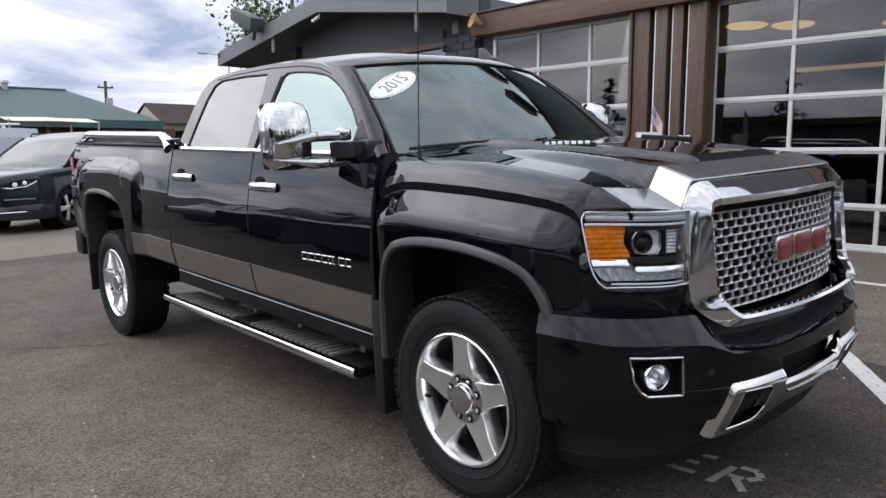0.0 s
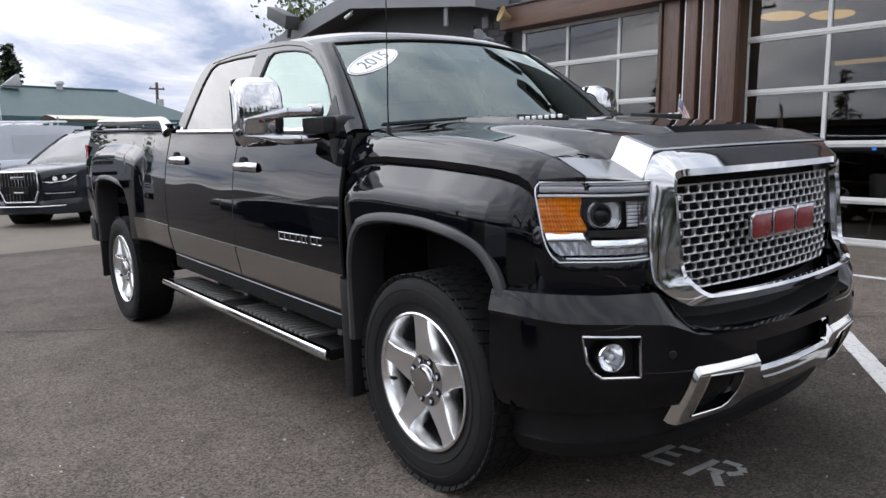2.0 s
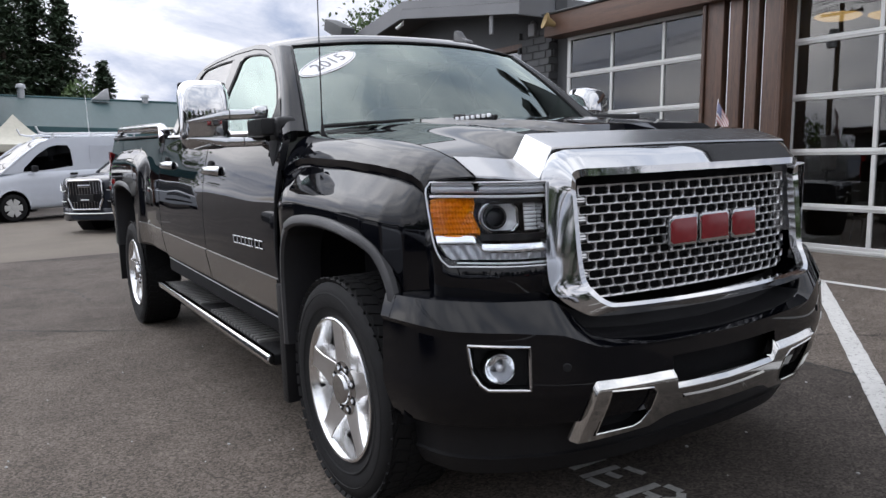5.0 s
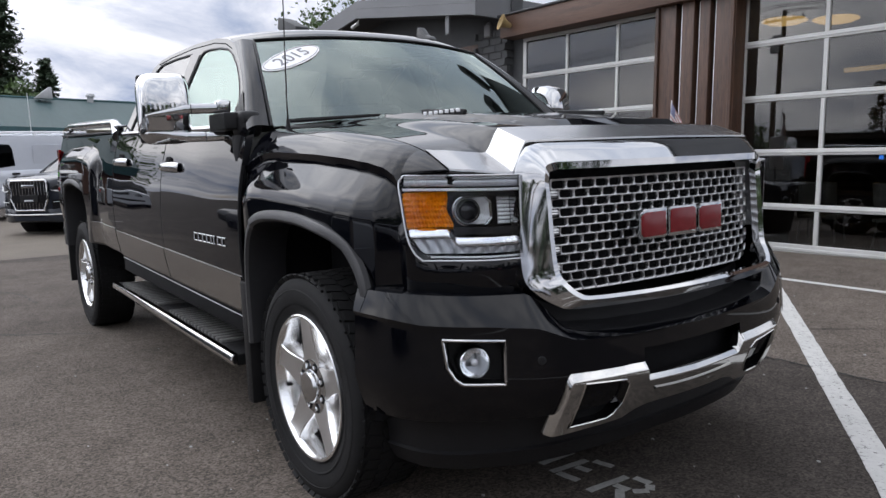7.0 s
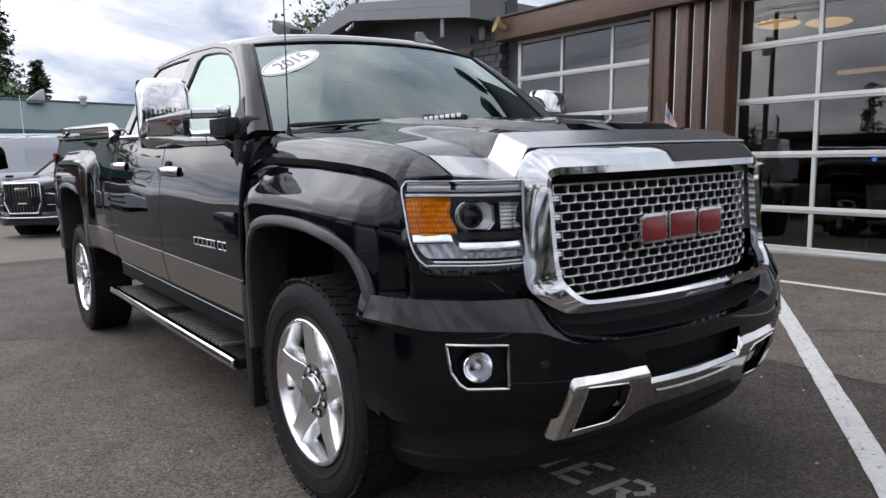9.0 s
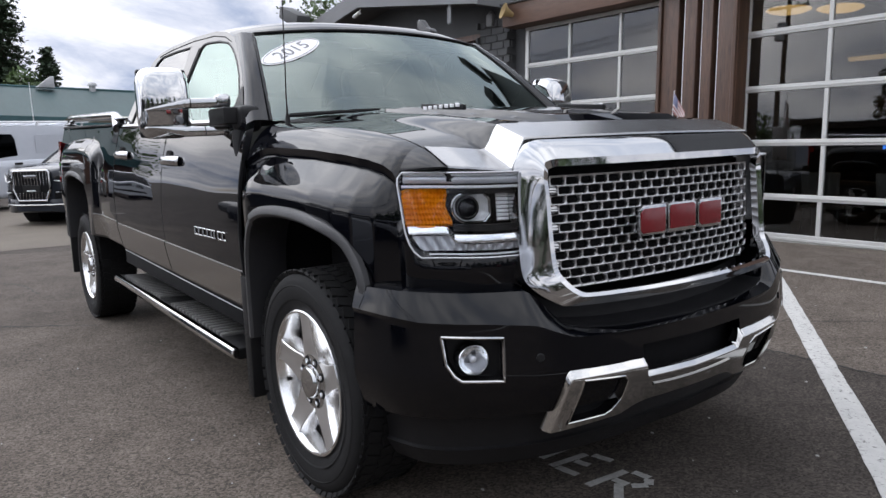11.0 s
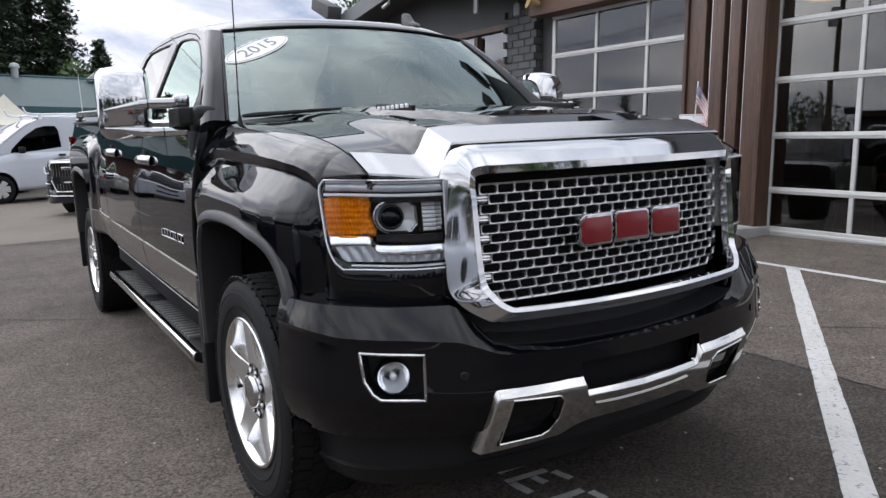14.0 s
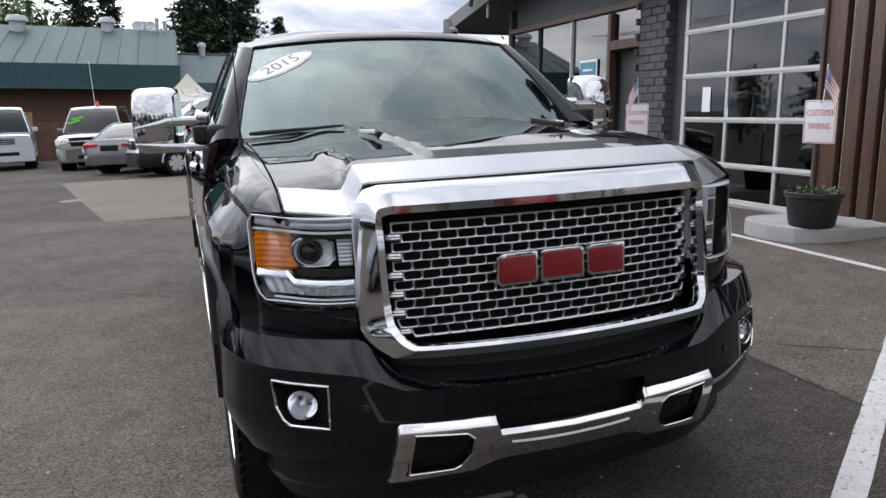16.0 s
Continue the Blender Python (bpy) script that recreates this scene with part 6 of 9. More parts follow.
def stripe(name, a, b, w, material, label, ragged=0.003):
    a, b = Vector((*a, 0)), Vector((*b, 0))
    d = (b - a).normalized()
    n = Vector((-d.y, d.x, 0))
    L = (b - a).length
    k = max(4, int(L / 0.12))
    rows = []
    for i in range(k + 1):
        p = a + d * L * i / k
        e0, e1 = w / 2 + random.uniform(-ragged, ragged), w / 2 + random.uniform(-ragged, ragged)
        q = [p + n * e0, p + n * e0 * 0.3, p - n * e1 * 0.3, p - n * e1]
        rows.append([(v.x, v.y, ground_z(v.x, v.y) + 0.004) for v in q])
    return tagged(link_mesh(name, grid(rows), material), label, "road marking", kind="structure")


stripe("bay_line", (-1.44, 4.30), (3.62, -2.67), 0.110, M["road_paint"], "worn white slanting bay line on asphalt")
stripe("front_line", (-9.0, 4.88), (4.0, 3.87), 0.085, M["road_paint"], "worn white line along the shop front")
stripe("bay_line", (-13.9, 1.75), (-10.9, 1.35), 0.10, M["road_paint"], "worn white bay line")
tagged(link_mesh("drain_cover", laid([(-13.75 + 0.32 * math.cos(2 * math.pi * k / 24), -3.15 + 0.22 * math.sin(2 * math.pi * k / 24)) for k in range(24)], 0.006, 1), M["drain_iron"], smooth=False), "pale round drain cover in the asphalt", "drain cover", kind="structure")


def crack(pts, w=0.012):
    rows = []
    for k, p in enumerate(crv([(x, y, 0) for x, y in pts], 14 * len(pts))):
        ww = w * random.uniform(0.35, 1.2)
        jx, jy = random.uniform(-0.012, 0.012), random.uniform(-0.012, 0.012)
        rows.append([(p.x + jx - ww * 0.5, p.y + jy + ww * 0.5, ground_z(p.x, p.y) + 0.0025), (p.x + jx + ww * 0.5, p.y + jy - ww * 0.5, ground_z(p.x, p.y) + 0.0025)])
    tagged(link_mesh("crack", grid(rows), M["crack"]), "thin dark crack in the asphalt", "crack", kind="structure")


crack([(-1.4, 1.90), (-0.29, 1.86), (0.2, 1.85), (0.66, 1.83), (2.2, 1.75), (5, 1.6)], 0.032)
crack([(-0.6, 2.15), (-0.2, 2.62), (0.3, 3.05), (0.9, 3.3), (2.0, 3.55)], 0.013)
crack([(-6.6, -2.6), (-5.6, -2.1), (-4.9, -2.25), (-4.2, -1.7), (-3.6, -1.0)], 0.020)
crack([(-7.8, -1.9), (-6.9, -1.7), (-6.2, -1.25), (-5.4, -1.15)], 0.017)
crack([(-8.6, -2.9), (-7.6, -2.75), (-6.6, -2.6), (-5.9, -3.2), (-5.2, -3.6)], 0.017)
crack([(-6.2, -1.25), (-5.9, -1.8), (-5.6, -2.1)], 0.013)
crack([(-3.4, -3.4), (-2.6, -3.0), (-1.9, -3.15), (-1.2, -2.7), (-0.4, -2.85)], 0.009)
crack([(-9.6, -4.4), (-8.2, -4.1), (-7.0, -4.5), (-5.6, -4.2), (-4.4, -4.6)], 0.014)
crack([(-5.2, -3.6), (-4.6, -3.3), (-4.1, -3.5), (-3.4, -3.4)], 0.010)
crack([(1.2, 0.9), (1.9, 1.1), (2.4, 1.0), (3.1, 1.35)], 0.008)
crack([(0.9, 3.3), (0.7, 2.7), (0.95, 2.2), (0.66, 1.83)], 0.010)
for k, (c, bars) in enumerate((("m", [((0.155, -0.150), (0.150, 0.030)), ((0.155, 0.030), (0.205, -0.06)), ((0.205, -0.06), (0.262, 0.035)), ((0.272, -0.140), (0.268, 0.035))]), ("e", [((0.350, -0.160), (0.362, 0.020)), ((0.385, 0.036), (0.470, 0.048)), ((0.378, -0.056), (0.440, -0.046)), ((0.372, -0.148), (0.470, -0.138))]), ("r", [((0.552, -0.175), (0.562, 0.020)), ((0.585, 0.034), (0.655, 0.040)), ((0.660, 0.030), (0.690, -0.005)), ((0.690, -0.012), (0.655, -0.058)), ((0.640, -0.062), (0.578, -0.066)), ((0.615, -0.080), (0.690, -0.165))]))):
    for a, b in bars:
        stripe("painted_letter_bar", a, b, 0.034, M["faded_paint"], "faded grey stencilled letter stroke on asphalt", 0.002)
stones = bmesh.new()
for k in range(260):
    x, y = random.uniform(-3, 3.5), random.uniform(-4.5, 4)
    s = random.uniform(0.003, 0.008)
    bmesh.ops.create_icosphere(stones, subdivisions=1, radius=s, matrix=Matrix.Translation((x, y, ground_z(x, y) + s * 0.4)) @ Matrix.Diagonal((1.2, 0.9, 0.6, 1)))
tagged(link_mesh("grit", stones, M["kerb"]), "small loose grit scattered on the asphalt", "grit", kind="stuff")

# ---------------------------------------------------------------- shop building
WY = 5.95


def slab(name, x0, x1, y0, y1, z0, z1, material, parent=None, bevel=0.0):
    bm = box(x1 - x0, y1 - y0, z1 - z0, ((x0 + x1) / 2, (y0 + y1) / 2, (z0 + z1) / 2), bevel)
    return link_mesh(name, bm, material, parent, smooth=bool(bevel))


def wall(name, *a, label="dark grey painted wall"):
    return tagged(slab(name, *a), label, "wall", kind="structure")


D2, D1 = (-6.69, -3.80), (-2.90, 1.10)
RAILS = [0.23, 0.71, 1.32, 1.93, 2.55, 3.12]


def shutter(name, x0, x1, stiles, zb):
    """Glazed overhead door: white rails and stiles with a pane in every field."""
    d = thing(name, "white-framed glazed overhead door, closed", "garage door", kind="structure")
    rails = [zb + 0.045] + RAILS[1:]
    for i, z in enumerate(rails):
        h = 0.115 if i == 0 else 0.072
        bm = box(x1 - x0, 0.050, h, ((x0 + x1) / 2, WY + 0.02, z if i else zb + h / 2), 0.006, 1)
        box(x1 - x0, 0.012, h * 0.28, ((x0 + x1) / 2, WY - 0.009, z if i else zb + h / 2), 0.003, 1, bm)
        part("rail", bm, M["white_alu"], d, smooth=False)
    for x in stiles:
        edge = x in (stiles[0], stiles[-1])
        for za, zc in zip(rails, rails[1:]):
            part("stile", box(0.075 if edge else 0.048, 0.044, zc - za - 0.073, (x + (0.035 if x == stiles[0] else (-0.035 if x == stiles[-1] else 0)), WY + 0.02, (za + zc) / 2), 0.005, 1), M["white_alu"], d, smooth=False)
    for xa, xb in zip(stiles, stiles[1:]):
        for za, zc in zip(rails, rails[1:]):
            g = box(xb - xa - 0.03, 0.006, zc - za - 0.05, ((xa + xb) / 2, WY + 0.022, (za + zc) / 2), 0, rot=Matrix.Rotation(radians(random.uniform(-0.25, 0.25)), 4, "Z") @ Matrix.Rotation(radians(random.uniform(-0.2, 0.2)), 4, "X"))
            ob = part("pane", g, M["glass_door"], d, smooth=False)
            ob.visible_shadow = False
    return d


shutter("door_1", D1[0], D1[1], [-2.90, -1.895, -0.905, 0.10, 1.10], 0.185)
shutter("door_2", D2[0], D2[1], [-6.69, -5.735, -4.775, -3.80], 0.150)
tagged(slab("trim_sill_1", -2.95, 1.15, WY - 0.03, WY + 0.06, 0.10, 0.183, M["kerb"]), "pale concrete door sill", "sill", kind="structure")
tagged(slab("trim_sill_2", -6.75, -3.75, WY - 0.03, WY + 0.06, 0.07, 0.148, M["kerb"]), "pale concrete door sill", "sill", kind="structure")
# timber beam over the doors and slatted pier between them
beam = thing("timber_beam", "dark brown stained timber beam over the glazed doors", "beam", kind="structure")
part("beam_board", box(9.6, 0.30, 0.33, (-2.1, 5.80, 3.30), 0.012, 2), M["wood_h"], beam)
part("beam_cap", box(9.7, 0.36, 0.03, (-2.1, 5.80, 3.481), 0.006, 1), M["grey_wall"], beam)
wall("wall_parapet", -4.30, 1.65, 5.86, 6.02, 3.50, 6.0, M["grey_wall"], label="tall dark grey parapet wall over the glazed doors")
tagged(slab("trim_parapet_cap", -4.36, 1.7, 5.78, 6.10, 6.004, 6.07, M["fascia"]), "slate grey metal cap on the parapet", "cap", kind="structure")
pier = thing("slatted_pier", "brown timber boards with bright metal strips between", "pier", kind="structure")
for xa, xb, y in ((-3.90, -3.665, 5.74), (-3.575, -3.405, 5.74), (-3.325, -3.185, 5.74), (-3.105, -2.84, 5.74)):
    part("board", box(xb - xa, 0.20, 3.05, ((xa + xb) / 2, y + 0.10, 1.62), 0.008, 2), M["wood"], pier)
for x in (-3.62, -3.365, -3.145):
    part("metal_strip", box(0.026, 0.03, 2.95, (x + 0.012, 5.80, 1.64), 0.004, 1), M["strip"], pier)
part("pier_back", box(1.02, 0.10, 3.0, (-3.37, 5.93, 1.62)), M["grey_wall"], pier)
part("side_board", box(0.05, 0.30, 3.0, (-2.875, 5.86, 1.62), 0.006, 1), M["wood"], pier)
part("side_board", box(0.05, 0.30, 3.0, (-3.93, 5.86, 1.62), 0.006, 1), M["wood"], pier)
kerb_pts = [(-3.9, 6.0), (-3.9, 5.0), (-3.86, 4.78), (-3.74, 4.64), (-3.56, 4.56), (-3.3, 4.54), (-3.02, 4.62), (-2.86, 4.80), (-2.80, 5.05), (-2.80, 6.0)]
tagged(link_mesh("kerb_island", prism(kerb_pts, 0.28, Matrix.Translation((0, 0, 0.02)), 0.022, seg=3), M["kerb"]), "rounded concrete kerb island in front of the timber pier", "kerb", kind="structure")
tagged(link_mesh("kerb_island", prism([(x - 3.15, y) for x, y in kerb_pts], 0.30, Matrix.Translation((0, 0, 0.0)), 0.022, seg=3), M["kerb"]), "rounded concrete kerb island in front of the brick pier", "kerb", kind="structure")

# entrance part: brick pier, glazing, timber frame, low gable roof
wall("wall_pier_side", -7.06, -6.70, WY + 0.09, WY + 0.25, -0.3, 3.45, M["grey_wall"])
wall("wall_over_entrance", -12.5, -7.0, WY + 0.02, WY + 0.25, 3.19, 4.2, M["grey_wall"])
brick_pier = thing("brick_pier", "dark grey painted brick pier beside the entrance", "brick pier", kind="structure")
part("mortar_core", box(0.752, 0.583, 3.9, (-7.425, 6.2185, 1.60)), M["mortar"], brick_pier, smooth=False)
entrance = thing("entrance_front", "dark glazed shop entrance with a brown timber frame", "shop entrance", kind="structure")
for x in (-8.70,):
    part("timber_post", box(0.10, 0.14, 3.2, (x, 5.98, 1.45), 0.006, 1), M["wood"], entrance)
part("timber_rail", box(0.86, 0.14, 0.15, (-8.22, 5.98, 2.53), 0.006, 1), M["wood"], entrance)
part("timber_rail", box(5.0, 0.14, 0.10, (-10.3, 5.98, 3.14), 0.006, 1), M["wood"], entrance)
part("door_leaf", box(0.82, 0.05, 2.55, (-8.23, 6.16, 1.18), 0.006, 1), M["grey_wall"], entrance)
for x0, x1, z0, z1 in ((-8.65, -7.80, 2.61, 3.09), (-10.05, -8.75, -0.05, 3.09), (-11.40, -10.10, -0.05, 3.09), (-12.75, -11.45, -0.05, 3.09)):
    ob = part("pane", box(x1 - x0, 0.008, z1 - z0, ((x0 + x1) / 2, 6.0, (z0 + z1) / 2)), M["glass_entrance"], entrance, smooth=False)
    ob.visible_shadow = False
for x in (-10.075, -11.425):
    part("mullion", box(0.045, 0.07, 3.2, (x, 5.98, 1.50), 0.005, 1), M["white_alu"] if x > -11 else M["grey_wall"], entrance)
part("plinth", box(4.3, 0.16, 0.12, (-10.7, 5.98, -0.05), 0.01, 1), M["grey_wall"], entrance)
poster = thing("poster", "teal framed poster on the entrance glass", "poster")
part("poster_sheet", box(0.52, 0.012, 0.72, (-9.44, 5.955, 1.95)), M["poster"], poster, smooth=False)
part("poster_frame", box(0.60, 0.010, 0.80, (-9.44, 5.968, 1.95), 0.004, 1), M["paper"], poster, smooth=False)
for z, w in ((1.92, 0.34), (1.66, 0.36), (1.56, 0.28), (1.47, 0.32)):
    part("poster_bar", box(w, 0.006, 0.035, (-9.44, 5.948, z + 0.25)), M["paper"], poster, smooth=False)
neon = thing("neon_sign", "red neon sign with a blue border hanging in the transom window", "neon sign", Matrix.Translation((-8.95, 6.6, 2.99)))
part("backing", box(0.74, 0.02, 0.42, (0, 0.03, 0), 0.01, 1), M["paper"], neon)
part("border", tube([(-0.33, 0, -0.17), (0.33, 0, -0.17), (0.33, 0, 0.17), (-0.33, 0, 0.17), (-0.33, 0, -0.17)], 0.010, 6), M["neon_blue"], neon)
words = text_bm("OPEN", 0.24, 0.006)
bmesh.ops.transform(words, matrix=Matrix.Rotation(radians(90), 4, "X"), verts=words.verts[:])
part("letters", words, M["neon_red"], neon, smooth=False)
for x in (-0.28, 0.28):
    part("cord", tube([(x, 0.03, 0.19), (x, 0.03, 0.86)], 0.004, 5), M["trim"], neon)
roof = thing("gable_roof", "low slate-grey gable roof with deep eaves over the entrance", "roof", kind="structure")
RY0, RY1 = 5.25, 12.0
ridge = [(-15.1, 3.50), (-10.76, 4.16), (-7.07, 3.66)]
for (xa, za), (xb, zb) in zip(ridge, ridge[1:]):
    m = Matrix(((1, 0, 0, 0), (0, 0, 1, RY0), (0, 1, 0, 0), (0, 0, 0, 1)))
    part("fascia", prism([(xa, za), (xa, za - 0.175), (xb, zb - 0.175), (xb, zb)], 0.045, m, 0.004), M["fascia"], roof, smooth=False)
    part("roof_edge", prism([(xa, za + 0.008), (xa, za + 0.16), (xb, zb + 0.16), (xb, zb + 0.008)], 0.05, m @ Matrix.Translation((0, 0, 0.03)), 0.004), M["fascia"], roof, smooth=False)
    part("soffit", prism([(xa, za - 0.10), (xa, za - 0.13), (xb, zb - 0.13), (xb, zb - 0.10)], RY1 - RY0 - 0.05, m @ Matrix.Translation((0, 0, 0.05))), M["soffit"], roof, smooth=False)
    part("roof_sheet", prism([(xa, za + 0.165), (xa, za + 0.10), (xb, zb + 0.10), (xb, zb + 0.165)], RY1 - RY0, m @ Matrix.Translation((0, 0, 0.04))), M["grey_wall"], roof, smooth=False)
part("end_fascia", box(0.05, RY1 - RY0, 0.34, (-7.05, (RY0 + RY1) / 2, 3.64), 0.004, 1), M["fascia"], roof, smooth=False)
part("end_fascia", box(0.05, RY1 - RY0, 0.30, (-15.1, (RY0 + RY1) / 2, 3.48), 0.004, 1), M["fascia"], roof, smooth=False)
for x, z in ((-7.84, 3.44), (-12.6, 3.56)):
    part("hanger", box(0.10, 0.03, 0.30, (x, 5.32, z), 0.004, 1), M["fascia"], roof, smooth=False)
wall("wall_gable", -12.8, -7.06, 7.4, 7.6, -0.4, 3.9, M["grey_wall"])
wall("wall_gable_end", -12.9, -12.75, 5.95, 12.0, -0.4, 3.6, M["grey_wall"])


def flood_lamp(m):
    f = thing("flood_light", "dark box flood light on a bracket at the roof edge", "flood light", m, group="flood lights on the roof edge")
    part("housing", prism([(-0.62, -0.16), (0.55, -0.20), (0.62, 0.10), (-0.58, 0.20)], 0.40, Matrix.Translation((0, -0.2, 0)) @ Matrix(((1, 0, 0, 0), (0, 0, 1, 0), (0, 1, 0, 0), (0, 0, 0, 1))), 0.02), M["grey_wall"], f)
    part("bracket", box(0.08, 0.10, 0.30, (-0.52, 0, -0.25), 0.01, 1), M["grey_wall"], f)
    part("lamp_glass", box(1.0, 0.02, 0.24, (0, -0.205, 0), 0.004, 1), M["lamp_grey"], f)


flood_lamp(Matrix.Translation((-13.35, 5.12, 4.16)) @ Matrix.Rotation(radians(24), 4, "Y") @ Matrix.Rotation(radians(180), 4, "Z") @ Matrix.Scale(0.8, 4))
for x, turn in ((-3.75, 72), (-2.25, 60)):
    flood_lamp(Matrix.Translation((x, 5.36, 6.26)) @ Matrix.Rotation(radians(turn), 4, "Z") @ Matrix.Rotation(radians(-16), 4, "Y") @ Matrix.Rotation(radians(180), 4, "Z") @ Matrix.Diagonal((0.85, 1.5, 0.8, 1)))
cctv = thing("security_camera", "small white security camera under the eaves", "camera", Matrix.Translation((-10.8, 5.30, 3.86)))
part("camera_body", tube([(-0.13, -0.04, -0.03), (0.05, -0.02, 0.03)], 0.035, 12), M["white_alu"], cctv)
part("camera_mount", tube([(0.03, -0.01, 0.02), (0.06, 0.0, 0.10)], 0.012, 8), M["white_alu"], cctv)
box2 = thing("alarm_box", "grey wall-mounted alarm box with a small dome", "alarm box", Matrix.Translation((-7.50, 5.915, 3.36)))
part("case", box(0.16, 0.10, 0.20, (0, 0, 0), 0.02, 2), M["grey_plastic"], box2)
part("dome", lathe([(0.0005, 0.05), (0.04, 0.035), (0.055, 0.0)], 16, Matrix.Translation((0, 0, 0.10))), M["grey_plastic"], box2)
horn = thing("horn_speaker", "weathered tan horn loudspeaker on the wall", "loudspeaker", Matrix.Translation((-6.70, 5.58, 3.33)))
part("horn_bell", lathe([(0.035, -0.14), (0.045, -0.05), (0.07, 0.02), (0.12, 0.07), (0.125, 0.08), (0.11, 0.07), (0.05, 0.0), (0.0005, -0.02)], 20, Matrix.Rotation(radians(70), 4, "X") @ Matrix.Rotation(radians(-20), 4, "Y")), M["speaker_tan"], horn)
part("horn_bracket", box(0.04, 0.14, 0.05, (0, 0.12, -0.02), 0.006, 1), M["speaker_tan"], horn)

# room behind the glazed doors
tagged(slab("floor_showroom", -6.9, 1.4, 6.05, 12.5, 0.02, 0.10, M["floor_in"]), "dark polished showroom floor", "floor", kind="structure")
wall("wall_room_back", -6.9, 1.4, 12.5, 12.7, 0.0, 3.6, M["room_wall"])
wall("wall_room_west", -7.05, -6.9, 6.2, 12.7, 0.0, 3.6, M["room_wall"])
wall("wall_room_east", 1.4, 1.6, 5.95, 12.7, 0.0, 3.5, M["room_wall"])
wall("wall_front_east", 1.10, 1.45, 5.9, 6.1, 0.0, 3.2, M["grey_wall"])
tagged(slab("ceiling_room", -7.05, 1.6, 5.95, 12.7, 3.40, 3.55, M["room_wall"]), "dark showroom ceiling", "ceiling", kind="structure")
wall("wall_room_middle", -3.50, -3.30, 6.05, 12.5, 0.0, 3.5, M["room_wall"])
for x, y in ((-3.02, 7.05), (-2.58, 7.45), (-1.5, 8.3), (-0.3, 8.3)):
    lamp = thing("pendant_lamp", "warm glowing oval pendant lamp", "pendant lamp", Matrix.Translation((x, y, 2.98)), group="pendant lamps in the showroom")
    part("shade", lathe([(0.0005, 0.05), (0.10, 0.045), (0.25, 0.02), (0.27, 0.0), (0.20, -0.03), (0.0005, -0.04)], 24), M["lamp_warm"], lamp)
    part("cord", tube([(0, 0, 0.05), (0, 0, 0.42)], 0.006, 6), M["trim"], lamp)
shelf = thing("lit_shelf", "long wall shelf lit by a warm strip", "shelf", Matrix.Translation((-1.15, 9.3, 2.52)))
part("shelf_board", box(4.4, 0.5, 0.06, (0, 0, 0.09), 0.006, 1), M["desk_wood"], shelf)
part("light_strip", box(4.2, 0.06, 0.06, (0, -0.2, 0.03)), M["cove_warm"], shelf, smooth=False)
part("shelf_wall_panel", box(4.4, 0.04, 0.9, (0, 0.25, -0.35)), M["desk_wood"], shelf, smooth=False)


def desk(x, y, w=1.7):
    d = thing("desk", "wooden office desk with papers on it", "desk", Matrix.Translation((x, y, 0.10)))
    part("desk_top", box(w, 0.75, 0.045, (0, 0, 0.73), 0.006, 1), M["desk_wood"], d)
    for a in (-w / 2 + 0.06, w / 2 - 0.06):
        for b in (-0.3, 0.3):
            part("desk_leg", box(0.05, 0.05, 0.71, (a, b, 0.355), 0.004, 1), M["trim"], d)
    p = thing("paper_stack", "loose white papers on the desk", "papers", Matrix.Translation((x + 0.2, y - 0.1, 0.857)))
    for k in range(4):
        part("sheet", box(0.30, 0.21, 0.004, (0.04 * k, 0.03 * k, 0.002 + 0.005 * k), rot=Matrix.Rotation(0.4 * k, 4, "Z")), M["paper"], p, smooth=False)


desk(-2.05, 7.9)
desk(-5.2, 7.6, 1.5)


def chair(x, y, rz):
    c = thing("chair", "pale moulded chair on slim metal legs", "chair", Matrix.Translation((x, y, 0.10)) @ Matrix.Rotation(radians(rz), 4, "Z"), group="showroom chairs")
    part("seat", box(0.46, 0.44, 0.04, (0, 0, 0.45), 0.018, 2), M["white_alu"], c)
    part("backrest", box(0.44, 0.04, 0.36, (0, 0.22, 0.70), 0.018, 2, rot=Matrix.Rotation(radians(-8), 4, "X")), M["white_alu"], c)
    for a in (-0.19, 0.19):
        for b in (-0.17, 0.17):
            part("leg", tube([(a, b, 0.44), (a * 1.2, b * 1.25, 0.0)], 0.012, 8), M["steel"], c)


chair(-2.45, 7.15, 190)
chair(-1.5, 7.1, 170)
led = thing("monitor_light", "small blue standby light on a dark monitor", "monitor", Matrix.Translation((-2.25, 7.95, 0.973)))
part("screen", box(0.56, 0.03, 0.34, (0, 0, 0.17), 0.006, 1), M["trim"], led)
part("stand", box(0.18, 0.14, 0.12, (0, 0, -0.06 + 0.0), 0.006, 1), M["trim"], led)
part("light", box(0.05, 0.01, 0.05, (0.1, -0.02, 0.31)), M["blue_led"], led, smooth=False)
for x, z, w, h in ((-6.15, 1.60, 0.17, 0.34), (-5.72, 1.42, 0.06, 0.12)):
    n = thing("door_notice", "white paper notice stuck inside the door glass", "notice", Matrix.Translation((x, WY + 0.006, z)))
    part("sheet", box(w, 0.003, h, (0, 0, 0)), M["paper"], n, smooth=False)

